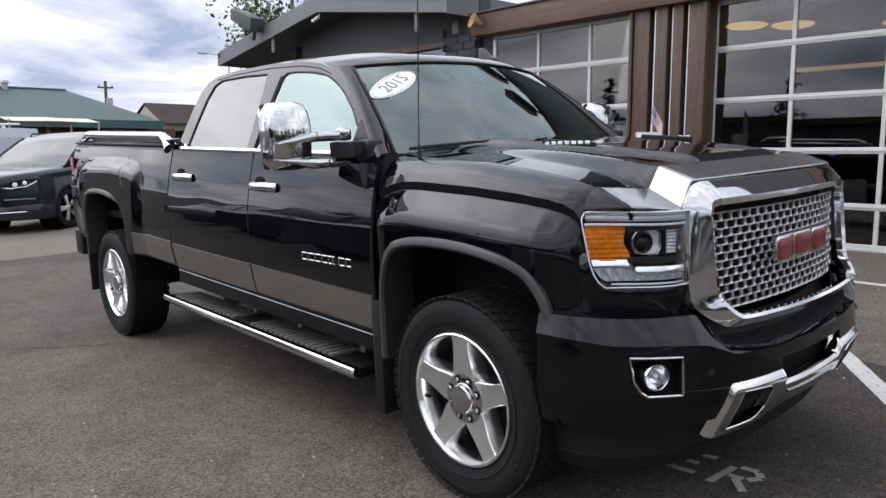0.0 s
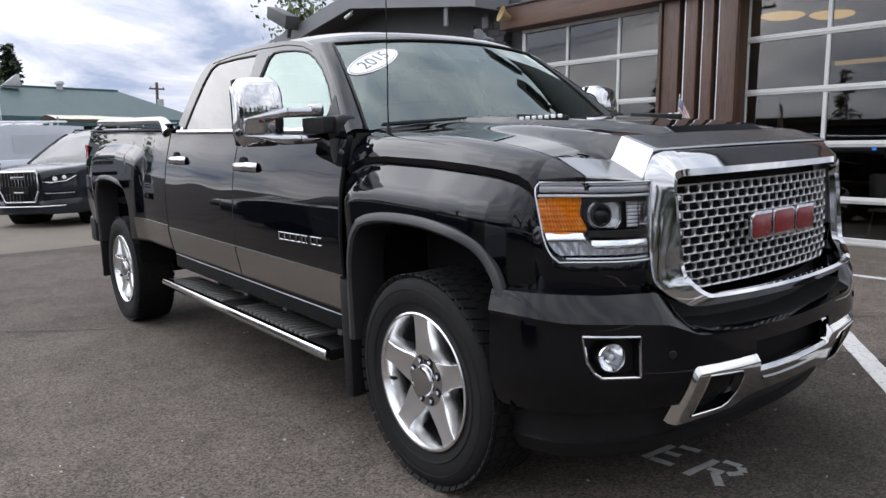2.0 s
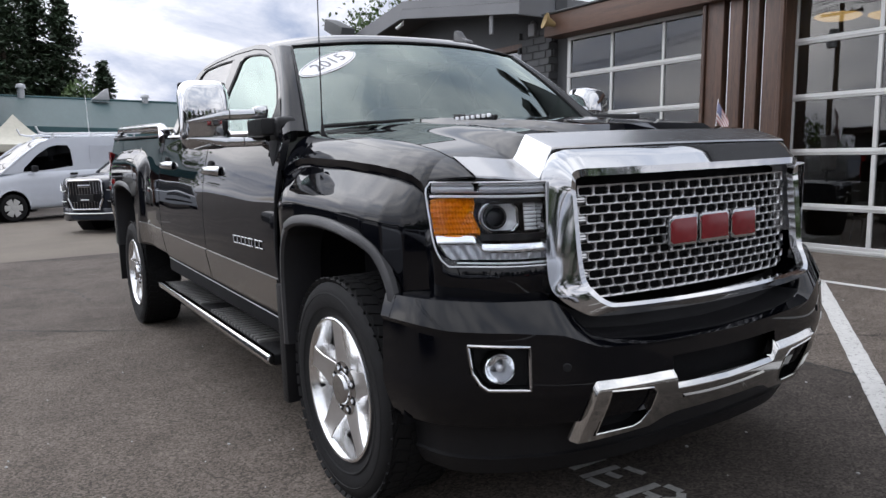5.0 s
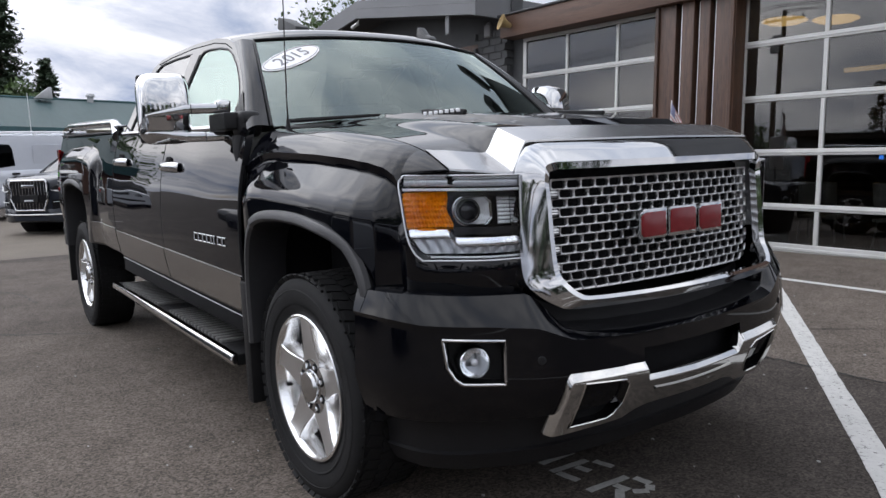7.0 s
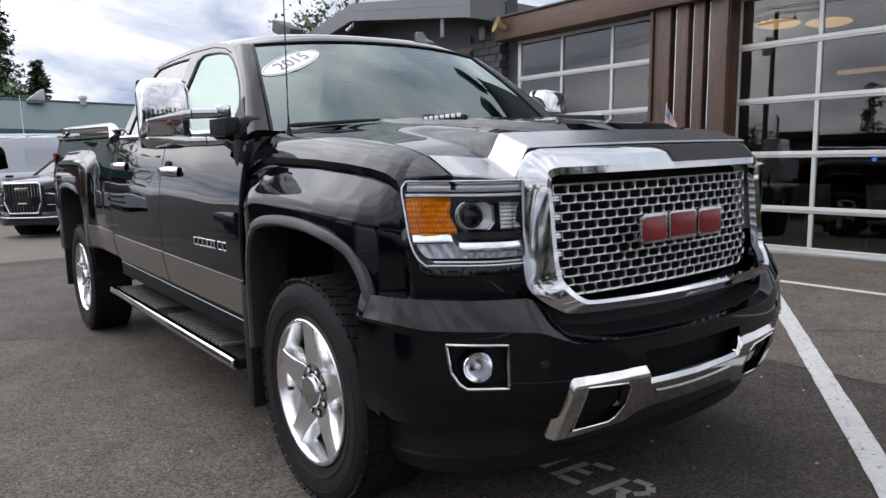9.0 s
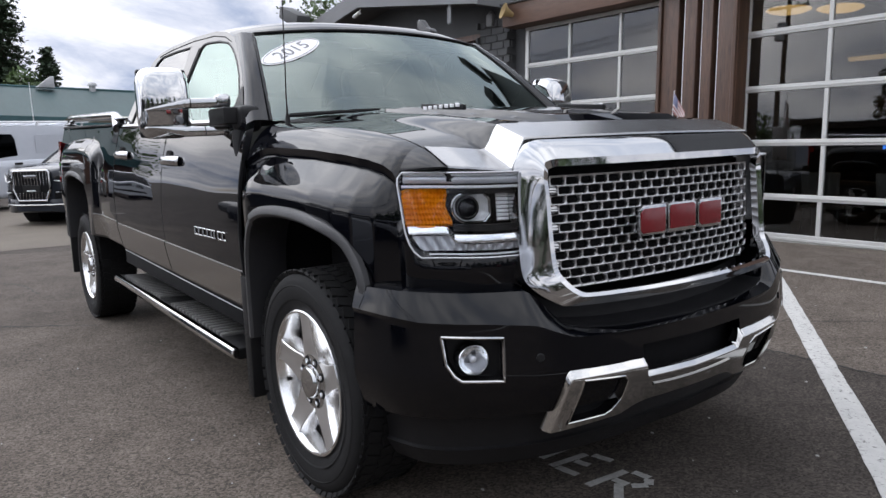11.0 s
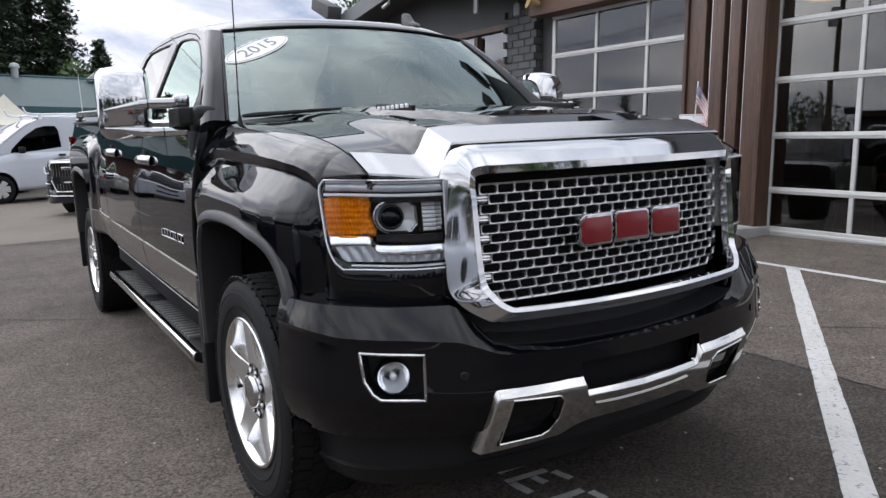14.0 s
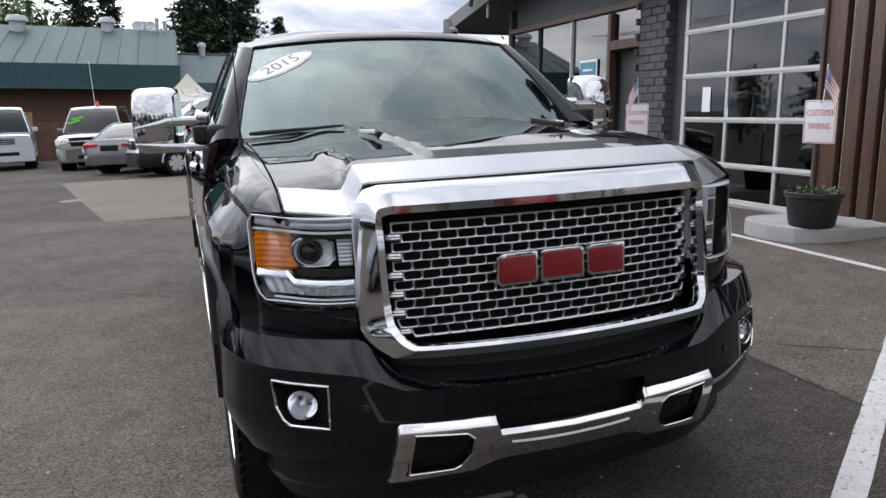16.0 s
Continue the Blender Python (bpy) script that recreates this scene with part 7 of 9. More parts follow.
# ---------------------------------------------------------------- planters with customer signs and small flags
def planter(x, y, turn, lean):
    z = 0.30 if y > 4 else ground_z(x, y)
    p = thing("planter", "dark round planter with dry green plants", "planter", Matrix.Translation((x, y, z)), group="planters by the doors")
    part("pot", lathe([(0.0005, 0.0), (0.20, 0.0), (0.215, 0.02), (0.255, 0.28), (0.275, 0.30), (0.275, 0.345), (0.25, 0.345), (0.235, 0.28), (0.0005, 0.27)], 36), M["pot"], p)
    part("pot_rim", tube([(0.268 * math.cos(2 * math.pi * k / 36), 0.268 * math.sin(2 * math.pi * k / 36), 0.335) for k in range(37)], 0.012, 8, caps=False), M["pot"], p)
    part("soil", lathe([(0.0005, 0.315), (0.10, 0.318), (0.245, 0.30)], 24), M["soil"], p)
    leaves = bmesh.new()
    for k in range(260):
        a, r = random.uniform(0, 6.28), random.uniform(0.02, 0.25)
        s = random.uniform(0.012, 0.035)
        m = Matrix.Translation((r * math.cos(a), r * math.sin(a), random.uniform(0.31, 0.40))) @ Euler((random.uniform(-1, 1), random.uniform(-1, 1), a)).to_matrix().to_4x4()
        vs = [leaves.verts.new(m @ Vector(q)) for q in ((0, 0, 0), (s * 0.5, s * 0.5, 0.004), (0, s * 1.6, 0), (-s * 0.5, s * 0.5, 0.004))]
        leaves.faces.new(vs)
    tagged(part("foliage", leaves, M["leaf"], p), kind="stuff")
    sg = thing("parking_sign", "white sign on a thin post reading customer parking", "sign", Matrix.Translation((x, y, z)) @ Matrix.Rotation(radians(turn), 4, "Z"), group="customer parking signs")
    part("post", tube([(0, 0.01, 0.25), (0, 0.01, 0.86)], 0.011, 8), M["trim"], sg)
    plate = [(-0.140, -0.21), (0.140, -0.21), (0.152, -0.198), (0.152, 0.198), (0.140, 0.21), (-0.140, 0.21), (-0.152, 0.198), (-0.152, -0.198)]
    face = Matrix.Translation((0, 0, 1.03)) @ Matrix.Rotation(radians(90), 4, "X")
    part("plate", prism(plate, 0.006, face, 0.0015), M["sign_white"], sg)
    inn = [(q[0] * 0.93, q[1] * 0.95) for q in plate]
    part("border", tube([face @ Vector((q[0], q[1], 0.0075)) for q in inn + inn[:1]], 0.003, 4, caps=False), M["sign_red"], sg)
    for words, h in (("CUSTOMER", 0.085), ("PARKING", -0.045)):
        t = text_bm(words, 0.062, 0.0008)
        for v in t.verts:
            v.co.x *= 0.80
            v.co.y *= 1.40
        bmesh.ops.transform(t, matrix=face @ Matrix.Translation((0, h, 0.0075)), verts=t.verts[:])
        part("sign_words", t, M["sign_red"], sg, smooth=False)
    part("bolt", lathe([(0.0005, 0.004), (0.008, 0.003), (0.009, 0.0)], 10, face @ Matrix.Translation((0, 0.185, 0.006))), M["steel"], sg)
    fl = thing("small_flag", "small faded flag with stripes on a thin stick", "flag", Matrix.Translation((x, y, z)) @ Matrix.Rotation(radians(turn), 4, "Z"), group="small flags")
    stick = [(0.02, -0.03, 1.16), (0.02 + lean * 0.10, -0.03, 1.58)]
    part("stick", tube(stick, 0.005, 6), M["strip"], fl)
    top = Vector(stick[1]) - Vector((0, 0, 0.03))
    down = Vector((-lean * 0.10, 0, -0.42)).normalized()
    for k in range(9):
        rows = []
        for i in range(9):
            u = i / 8
            r = []
            for j in (k, k + 1):
                q = top + down * (0.022 * j) + Vector((math.copysign(1, lean) * 0.115 * u, -0.022 * math.sin(5.0 * u + 0.25 * j), -0.21 * u ** 1.2))
                r.append(q)
            rows.append(r)
        colour = M["flag_red"] if k % 2 == 0 else M["flag_white"]
        part("stripe", grid(rows), colour, fl)
    rows = [[top + down * (0.022 * j) + Vector((math.copysign(1, lean) * 0.115 * u, -0.022 * math.sin(5.0 * u + 0.25 * j) - 0.003, -0.21 * u ** 1.2)) for j in (0, 1, 2, 3, 4, 5)] for u in (0, 0.1, 0.2, 0.3, 0.4)]
    part("canton", grid(rows), M["flag_blue"], fl)


planter(-3.05, 4.86, 25, 0.2)
planter(-6.20, 4.87, 48, -0.3)

# ---------------------------------------------------------------- parked cars
def car(name, label, L, W, H, wb, body, m, paint, kind, group="parked cars", details=None):
    """A parked car: x ahead, its middle at the origin. body: table of (x, sill, belt/bonnet height, half width); kind gives the cabin."""
    c = thing(name, label, kind["category"], m, group)
    xs, hood, wid = body
    cab, screens = list(kind["cab"]), kind["screens"]
    steps = 6
    line = [(q.x, q.z) for q in crv([(x, 0, z) for x, z in cab], steps * (len(cab) - 1) + 1)]
    segs = [k // steps in screens for k in range(len(line) - 1)]
    cab = line
    n = 120
    rows = []
    for i in range(n + 1):
        x = -L / 2 + L * i / n
        u = 2 * x / L
        w = W / 2 * table(x, xs, wid)
        top = table(x, xs, hood)
        bot = 0.24 + 0.10 * max(0, abs(u) - 0.85) / 0.15
        sec = []
        for y, z in ((0.55, 0.0), (0.90, 0.02), (0.955, 0.06), (0.975, 0.12), (0.985, 0.18), (0.992, 0.25), (0.997, 0.32), (1.0, 0.38), (1.0, 0.45), (0.999, 0.52), (0.997, 0.58), (0.990, 0.64), (0.984, 0.70), (0.980, 0.76), (0.972, 0.82), (0.958, 0.88), (0.936, 0.93), (0.90, 0.97), (0.84, 0.995), (0.70, 1.012), (0.4, 1.028), (0, 1.035)):
            sec.append((x, w * y, bot + (top - bot) * z))
        rows.append([(a, -b, d) for a, b, d in sec] + [(a, b, d) for a, b, d in sec[-2::-1]])
    bm = grid(rows)
    bm.faces.new([v for v in bm.verts if abs(v.co.x + L / 2) < 1e-5])
    bm.faces.new([v for v in bm.verts if abs(v.co.x - L / 2) < 1e-5])
    # wheel openings
    gone = [f for f in bm.faces if any((f.calc_center_median().x - wx) ** 2 + (f.calc_center_median().z - 0.34) ** 2 < kind["arch"] ** 2 for wx in (wb / 2, -wb / 2)) and abs(f.calc_center_median().y) > W * 0.40]
    bmesh.ops.delete(bm, geom=gone, context="FACES")
    for v in bm.verts:
        if v.is_boundary and abs(v.co.y) > W * 0.38:
            for wx in (wb / 2, -wb / 2):
                d = math.hypot(v.co.x - wx, v.co.z - 0.34)
                if 0.01 < d < kind["arch"] + 0.12 and v.co.z > 0.27:
                    v.co.x, v.co.z = wx + (v.co.x - wx) * kind["arch"] / d, 0.34 + (v.co.z - 0.34) * kind["arch"] / d
    b = part("body", bm, paint, c, angle=40)
    rows = []
    for x, z in cab:
        t = (z - kind["belt"]) / (H - kind["belt"])
        w = W / 2 * (0.90 - kind.get("tumble", 0.20) * max(0, t))
        rows.append((x, w, z))
    # greenhouse: side outline, roof sheet and glass
    for s in (-1, 1):
        side = flat_with_holes([(x, z) for x, z in cab], [[p for p in win] for win in kind["wins"]], lambda z: s * W / 2 * (0.90 - kind.get("tumble", 0.20) * max(0, (z - kind["belt"]) / (H - kind["belt"]))))
        part("cabin_side", side, paint, c, smooth=False)
        for win in kind["wins"]:
            g = flat_with_holes(win, [], lambda z: s * (W / 2 * (0.90 - kind.get("tumble", 0.20) * max(0, (z - kind["belt"]) / (H - kind["belt"]))) - 0.008))
            part("side_window", g, M["car_glass"], c, smooth=False)
    k = 0
    while k < len(segs):
        e = k
        while e < len(segs) and segs[e] == segs[k]:
            e += 1
        g = grid([[(x, w * t, z + 0.03 * (1 - t * t) * (1 if z > kind["belt"] + 0.1 else 0)) for t in [-1 + 0.1 * j for j in range(21)]] for x, w, z in rows[k:e + 1]])
        if segs[k]:
            part("screen", g, M["car_glass"], c)
            # painted edges beside the glass
            for s in (-1, 1):
                part("screen_pillar", tube([(x, s * w * 0.985, z) for x, w, z in rows[k:e + 1]], 0.026, 8), paint, c)
        else:
            part("roof_panel", g, paint, c)
        k = e
    part("cabin_inside", box((cab[-1][0] - cab[0][0]) * 0.72, W * 0.70, (H - kind["belt"]) * 0.5, ((cab[0][0] + cab[-1][0]) / 2, 0, kind["belt"] + 0.05), 0.05), M["cabin_void"], c)
    part("underside", box(L * 0.9, W * 0.72, 0.3, (0, 0, 0.42), 0.05), M["dark"], c)
    r = kind["wheel"]
    for wx in (wb / 2, -wb / 2):
        for s in (-1, 1):
            wm = Matrix.Translation((wx, s * (W / 2 - 0.13), r)) @ Matrix.Rotation(radians(-90 * s), 4, "X")
            t = part("wheel", lathe([(r * 0.66, 0.09), (r * 0.72, 0.11), (r * 0.93, 0.105), (r, 0.07), (r, -0.09), (r * 0.66, -0.10)], 36, wm), M["rubber"], c)
            part("rim", lathe([(r * 0.68, 0.10), (r * 0.66, 0.09), (r * 0.62, 0.04), (r * 0.60, -0.05), (0.0005, -0.06)], 28, wm), M["dark"], t)
            sp = bmesh.new()
            for k in range(kind["spokes"]):
                a = 2 * math.pi * k / kind["spokes"]
                prism([(0.03, -kind.get("spoke_w", 0.030)), (r * 0.64, -1.8 * kind.get("spoke_w", 0.030)), (r * 0.64, 1.8 * kind.get("spoke_w", 0.030)), (0.03, kind.get("spoke_w", 0.030))], 0.02, wm @ Matrix.Rotation(a, 4, "Z") @ Matrix.Translation((0, 0, 0.065)), 0.004, sp)
            lathe([(0.0005, 0.095), (r * 0.16, 0.092), (r * 0.20, 0.07)], 16, wm, sp)
            part("spokes", sp, M["white_alu"] if "spoke_w" in kind else M["alloy"], t)
            arch = [(wx + kind["arch"] * math.cos(a), s * (W / 2 - 0.02), 0.34 + kind["arch"] * math.sin(a)) for a in [math.pi * k / 16 for k in range(17)]]
            part("arch_lip", tube(arch, 0.022, 6), kind.get("lip", paint), c)
            part("wheel_well", lathe([(kind["arch"], 0.0), (kind["arch"], -0.35), (0.0005, -0.36)], 24, Matrix.Translation((wx, s * (W / 2 - 0.03), 0.34)) @ Matrix.Rotation(radians(-90 * s), 4, "X")), M["dark"], c)
    # lamps, bumper, mirrors, plate
    for s in (-1, 1):
        hl = []
        for i in range(9):
            x = L / 2 - 0.46 + 0.42 * i / 8
            w, top = W / 2 * table(x, xs, wid), table(x, xs, hood)
            bot = 0.24 + 0.10 * max(0, abs(2 * x / L) - 0.85) / 0.15
            hl.append([(x + 0.004, s * w * y * 1.006, bot + (top - bot) * z + 0.002) for y, z in ((0.990, 0.71 + 0.05 * (8 - i) / 8), (0.982, 0.77), (0.972, 0.84), (0.950, 0.90), (0.925, 0.94 - 0.02 * (8 - i) / 8))])
        if not kind.get("own_lamps"):
            part("head_lamp", thicken(grid(hl), 0.010), M["car_lamp"], c, "clear headlamp")
        part("tail_lamp", box(0.14, W * kind.get("tail_w", 0.16), 0.17, (-L / 2 + 0.07, s * W * (0.45 - kind.get("tail_w", 0.16) / 2), kind["tail_z"]), 0.03, 3), M["red_lens"], c, "red tail lamp")
        part("door_mirror", box(0.12, 0.20, 0.15, (kind["mirror_x"], s * (W / 2 + 0.06), kind["belt"] + 0.06), 0.045, 3), kind.get("mirror", paint), c)
    for nm, end, zlo, zhi in (("front_bumper", 1, 0.24, kind.get("bumper_top", 0.50)), ("rear_bumper", -1, 0.28, 0.58)):
        line = []
        for k in range(17):
            x = end * (L / 2 - 0.62 + 0.62 * min(1.0, k / 12))
            w = W / 2 * table(x, xs, wid) * (1.0 if k <= 12 else 1 - (k - 12) / 4)
            line.append((x + end * 0.012, w * 1.012))
        line += [(x, -w) for x, w in line[-2::-1]]
        prof = [(zlo, 0.97), (zlo + 0.03, 1.0), (zhi - 0.03, 1.0), (zhi, 0.975)]
        part(nm, grid([[(x * f if abs(x) > L / 2 - 0.01 else x, y * f, z) for z, f in prof] for x, y in line]), kind.get("bumper", paint), c, angle=60)
    if details:
        details(c, L, W)
    return c


def at_car(x, y, heading, mirror=False):
    dz = ground_z(x, y)
    nrm = Vector((-0.0132, -0.04, 1)).normalized()
    fwd = Vector((math.cos(radians(heading)), math.sin(radians(heading)), 0))
    fwd = (fwd - nrm * fwd.dot(nrm)).normalized()
    left = nrm.cross(fwd)
    return Matrix(((fwd.x, left.x, nrm.x, x), (fwd.y, left.y, nrm.y, y), (fwd.z, left.z, nrm.z, dz), (0, 0, 0, 1)))


def suv_details(c, L, W):
    rim_ = [(0.41, 0.66), (0.41, 0.95), (0.37, 0.99), (-0.37, 0.99), (-0.41, 0.95), (-0.41, 0.66), (-0.31, 0.46), (0.31, 0.46)]
    g = part("grille_panel", prism(rim_, 0.05, Matrix(((0, 0, 1, L / 2 - 0.02), (1, 0, 0, 0), (0, 1, 0, 0), (0, 0, 0, 1))), 0.006), M["dark"], c, "tall dark grille")
    part("grille_frame", tube([(L / 2 + 0.032, y, z) for y, z in rim_ + rim_[:1]], 0.020, 8, caps=False), M["chrome"], g, "chrome frame")
    for k in range(11):
        y = -0.35 + 0.070 * k
        part("grille_bar", box(0.014, 0.016, 0.24, (L / 2 + 0.034, y, 0.855), 0.004, 1), M["chrome"], g)
        low = 0.47 + 0.19 * max(0.0, (abs(y) - 0.30) / 0.10)
        part("grille_bar", box(0.014, 0.016, 0.60 - low, (L / 2 + 0.034, y, (0.60 + low) / 2), 0.004, 1), M["chrome"], g)
    part("badge_bar", box(0.02, 0.29, 0.055, (L / 2 + 0.048, 0, 0.885), 0.016, 2), M["chrome"], g, "plain bright badge")
    part("plate", box(0.02, 0.40, 0.13, (L / 2 + 0.040, 0, 0.67), 0.004, 1), M["trim"], g)
    part("plate_bar", box(0.006, 0.20, 0.022, (L / 2 + 0.052, 0, 0.635), 0.002, 1), M["strip"], g)
    for s in (-1, 1):
        def face(y, z):
            """The front corner of the body at a spot across and up."""
            a = abs(y)
            return (L / 2 - 0.02 - 0.36 * max(0.0, (a - 0.40) / 0.55) ** 1.7, s * a, z)
        pts = [(0.47, 0.80), (0.60, 0.775), (0.80, 0.80), (0.93, 0.90), (0.94, 0.955), (0.80, 0.945), (0.60, 0.915), (0.48, 0.875)]
        bm = bmesh.new()
        bm.faces.new([bm.verts.new(Vector(face(y, z)) + Vector((0.035, s * 0.012, 0))) for y, z in fine_line(pts, 4, True)])
        bmesh.ops.triangulate(bm, faces=bm.faces[:])
        lamp_ = part("swept_lamp", thicken(bm, 0.012), M["trim"], c, "swept headlamp with bright reflectors")
        for y, z, r_ in ((0.66, 0.853, 0.040), (0.78, 0.876, 0.036)):
            part("lamp_reflector", lathe([(0.0005, 0.004), (r_ * 0.6, 0.008), (r_, 0.0)], 16, Matrix.Translation(Vector(face(y, z)) + Vector((0.042, s * 0.016, 0))) @ Vector((0.8, s * 0.6, 0)).to_track_quat("Z", "Y").to_matrix().to_4x4()), M["lamp_silver"], lamp_, "bright reflector")
        part("lamp_edge", tube([Vector(face(y, z)) + Vector((0.040, s * 0.014, 0)) for y, z in ((0.48, 0.81), (0.60, 0.79), (0.80, 0.815), (0.92, 0.90))], 0.010, 6), M["lamp_silver"], lamp_)
        inn = [(0.46, 0.50), (0.88, 0.53), (0.93, 0.60), (0.90, 0.635), (0.46, 0.625)]
        bm = bmesh.new()
        bm.faces.new([bm.verts.new(Vector(face(y, z)) + Vector((0.030, s * 0.010, 0))) for y, z in fine_line(inn, 4, True)])
        bmesh.ops.triangulate(bm, faces=bm.faces[:])
        part("side_intake", thicken(bm, 0.012), M["dark"], c, "dark side intake")
        for k in range(12):
            part("day_lamp", box(0.018, 0.016, 0.016, Vector(face(0.50 + 0.034 * k, 0.606)) + Vector((0.040, s * 0.014, 0)), 0.004, 1), M["lamp_white"], c)
        part("roof_rail", tube([(0.30, s * 0.655, 1.69), (0.22, s * 0.66, 1.755), (-1.4, s * 0.65, 1.755), (-1.5, s * 0.64, 1.68)], 0.016, 8), M["trim"], c)
        part("lower_cladding", box(L * 0.56, 0.03, 0.14, (0, s * (W / 2 - 0.005), 0.36), 0.02, 2), M["trim"], c)
    part("bumper_lip", tube([(L / 2 - 0.40, -0.92, 0.40), (L / 2 - 0.12, -0.72, 0.385), (L / 2 + 0.015, -0.40, 0.38), (L / 2 + 0.03, 0, 0.38), (L / 2 + 0.015, 0.40, 0.38), (L / 2 - 0.12, 0.72, 0.385), (L / 2 - 0.40, 0.92, 0.40)], 0.016, 8), M["skid_satin"], c, "bright bumper strip")


Q_BODY = ([-2.545, -2.40, -1.6, 0.0, 1.0, 1.25, 1.9, 2.17, 2.25, 2.33, 2.41, 2.47, 2.52, 2.545], [0.95, 1.05, 1.10, 1.10, 1.12, 1.12, 1.09, 1.06, 1.05, 1.035, 1.02, 1.0, 0.97, 0.93], [0.80, 0.93, 0.99, 1.0, 1.0, 1.0, 0.99, 0.965, 0.91, 0.815, 0.71, 0.61, 0.46, 0.42])
Q_KIND = dict(category="car", arch=0.43, belt=1.05, cab=[(-2.42, 1.06), (-2.10, 1.60), (-1.55, 1.70), (-0.2, 1.735), (0.42, 1.665), (0.90, 1.42), (1.38, 1.12)], wins=[[(-1.95, 1.12), (-1.75, 1.52), (-0.55, 1.60), (-0.50, 1.10)], [(-0.42, 1.10), (-0.46, 1.60), (0.30, 1.58), (1.00, 1.10)]], screens=(0, 4, 5), wheel=0.37, spokes=5, tail_z=1.0, mirror_x=0.75, bumper=M["slate_car"], own_lamps=True)
car("suv", "slate grey sport utility car with a tall chrome-barred grille", 5.09, 1.98, 1.74, 3.0, Q_BODY, at_car(-15.15, 1.95, -52) @ Matrix.Diagonal((1.03, 1.03, 1.05, 1)), M["slate_car"], Q_KIND, details=suv_details)


def van_details(c, L, W):
    part("grille_panel", box(0.05, 0.62, 0.22, (L / 2 - 0.02, 0, 0.78), 0.02, 2), M["trim"], c)
    part("badge_bar", box(0.03, 0.14, 0.10, (L / 2 + 0.01, 0, 0.80), 0.02, 2), M["chrome"], c, "plain bright badge")
    for s in (-1, 1):
        part("front_lamp", box(0.34, 0.10, 0.20, (L / 2 - 0.30, s * (W / 2 - 0.13), 0.80), 0.045, 3, rot=Matrix.Identity(4)), M["lamp_silver"], c, "clear swept headlamp")
    for s in (-1, 1):
        part("side_groove", box(1.5, 0.006, 0.50, (-1.2, s * (W / 2 * 0.88), 1.42), 0.003, 1), M["white_car"], c)
        part("door_handle", box(0.18, 0.03, 0.05, (0.02, s * (W / 2 + 0.005), 1.02), 0.012, 2), M["trim"], c)
        for x in (0.35, -0.6, -1.5):
            part("rack_foot", box(0.07, 0.06, 0.12, (x, s * 0.62, 1.90), 0.01, 1), M["strip"], c)
        part("rack_rail", tube([(0.72, s * 0.62, 2.12), (0.66, s * 0.62, 1.99), (0.50, s * 0.62, 1.955), (-1.9, s * 0.62, 1.965)], 0.024, 8), M["strip"], c)
    for x in (0.35, -0.6, -1.5):
        part("rack_bar", tube([(x, -0.68, 1.96), (x, 0.68, 1.96)], 0.022, 8), M["strip"], c)


V_BODY = ([-2.36, -2.30, -1.0, 0.6, 1.2, 1.6, 2.05, 2.25, 2.36], [1.15, 1.16, 1.14, 1.12, 1.10, 1.04, 0.94, 0.82, 0.60], [0.93, 0.98, 1.0, 1.0, 1.0, 0.98, 0.93, 0.84, 0.72])
V_KIND = dict(category="van", arch=0.37, belt=1.10, tumble=0.10, cab=[(-2.34, 1.10), (-2.30, 1.76), (-2.16, 1.85), (-0.9, 1.875), (0.20, 1.86), (0.62, 1.77), (1.15, 1.44), (1.66, 1.06)], wins=[[(-0.02, 1.20), (0.00, 1.58), (0.06, 1.68), (0.30, 1.69), (0.52, 1.64), (0.80, 1.47), (1.12, 1.19), (1.16, 1.10), (0.60, 1.13)]], screens=(5, 6), wheel=0.31, spokes=6, spoke_w=0.042, tail_z=1.0, mirror_x=0.95, mirror=M["trim"], bumper=M["trim"], bumper_top=0.62)
car("delivery_van", "white delivery van with a pale roof rack", 4.73, 1.73, 1.87, 2.92, V_BODY, at_car(-20.74, 0.15, -74) @ Matrix.Diagonal((1.07, 1.07, 1.14, 1)), M["white_car"], V_KIND, details=van_details)


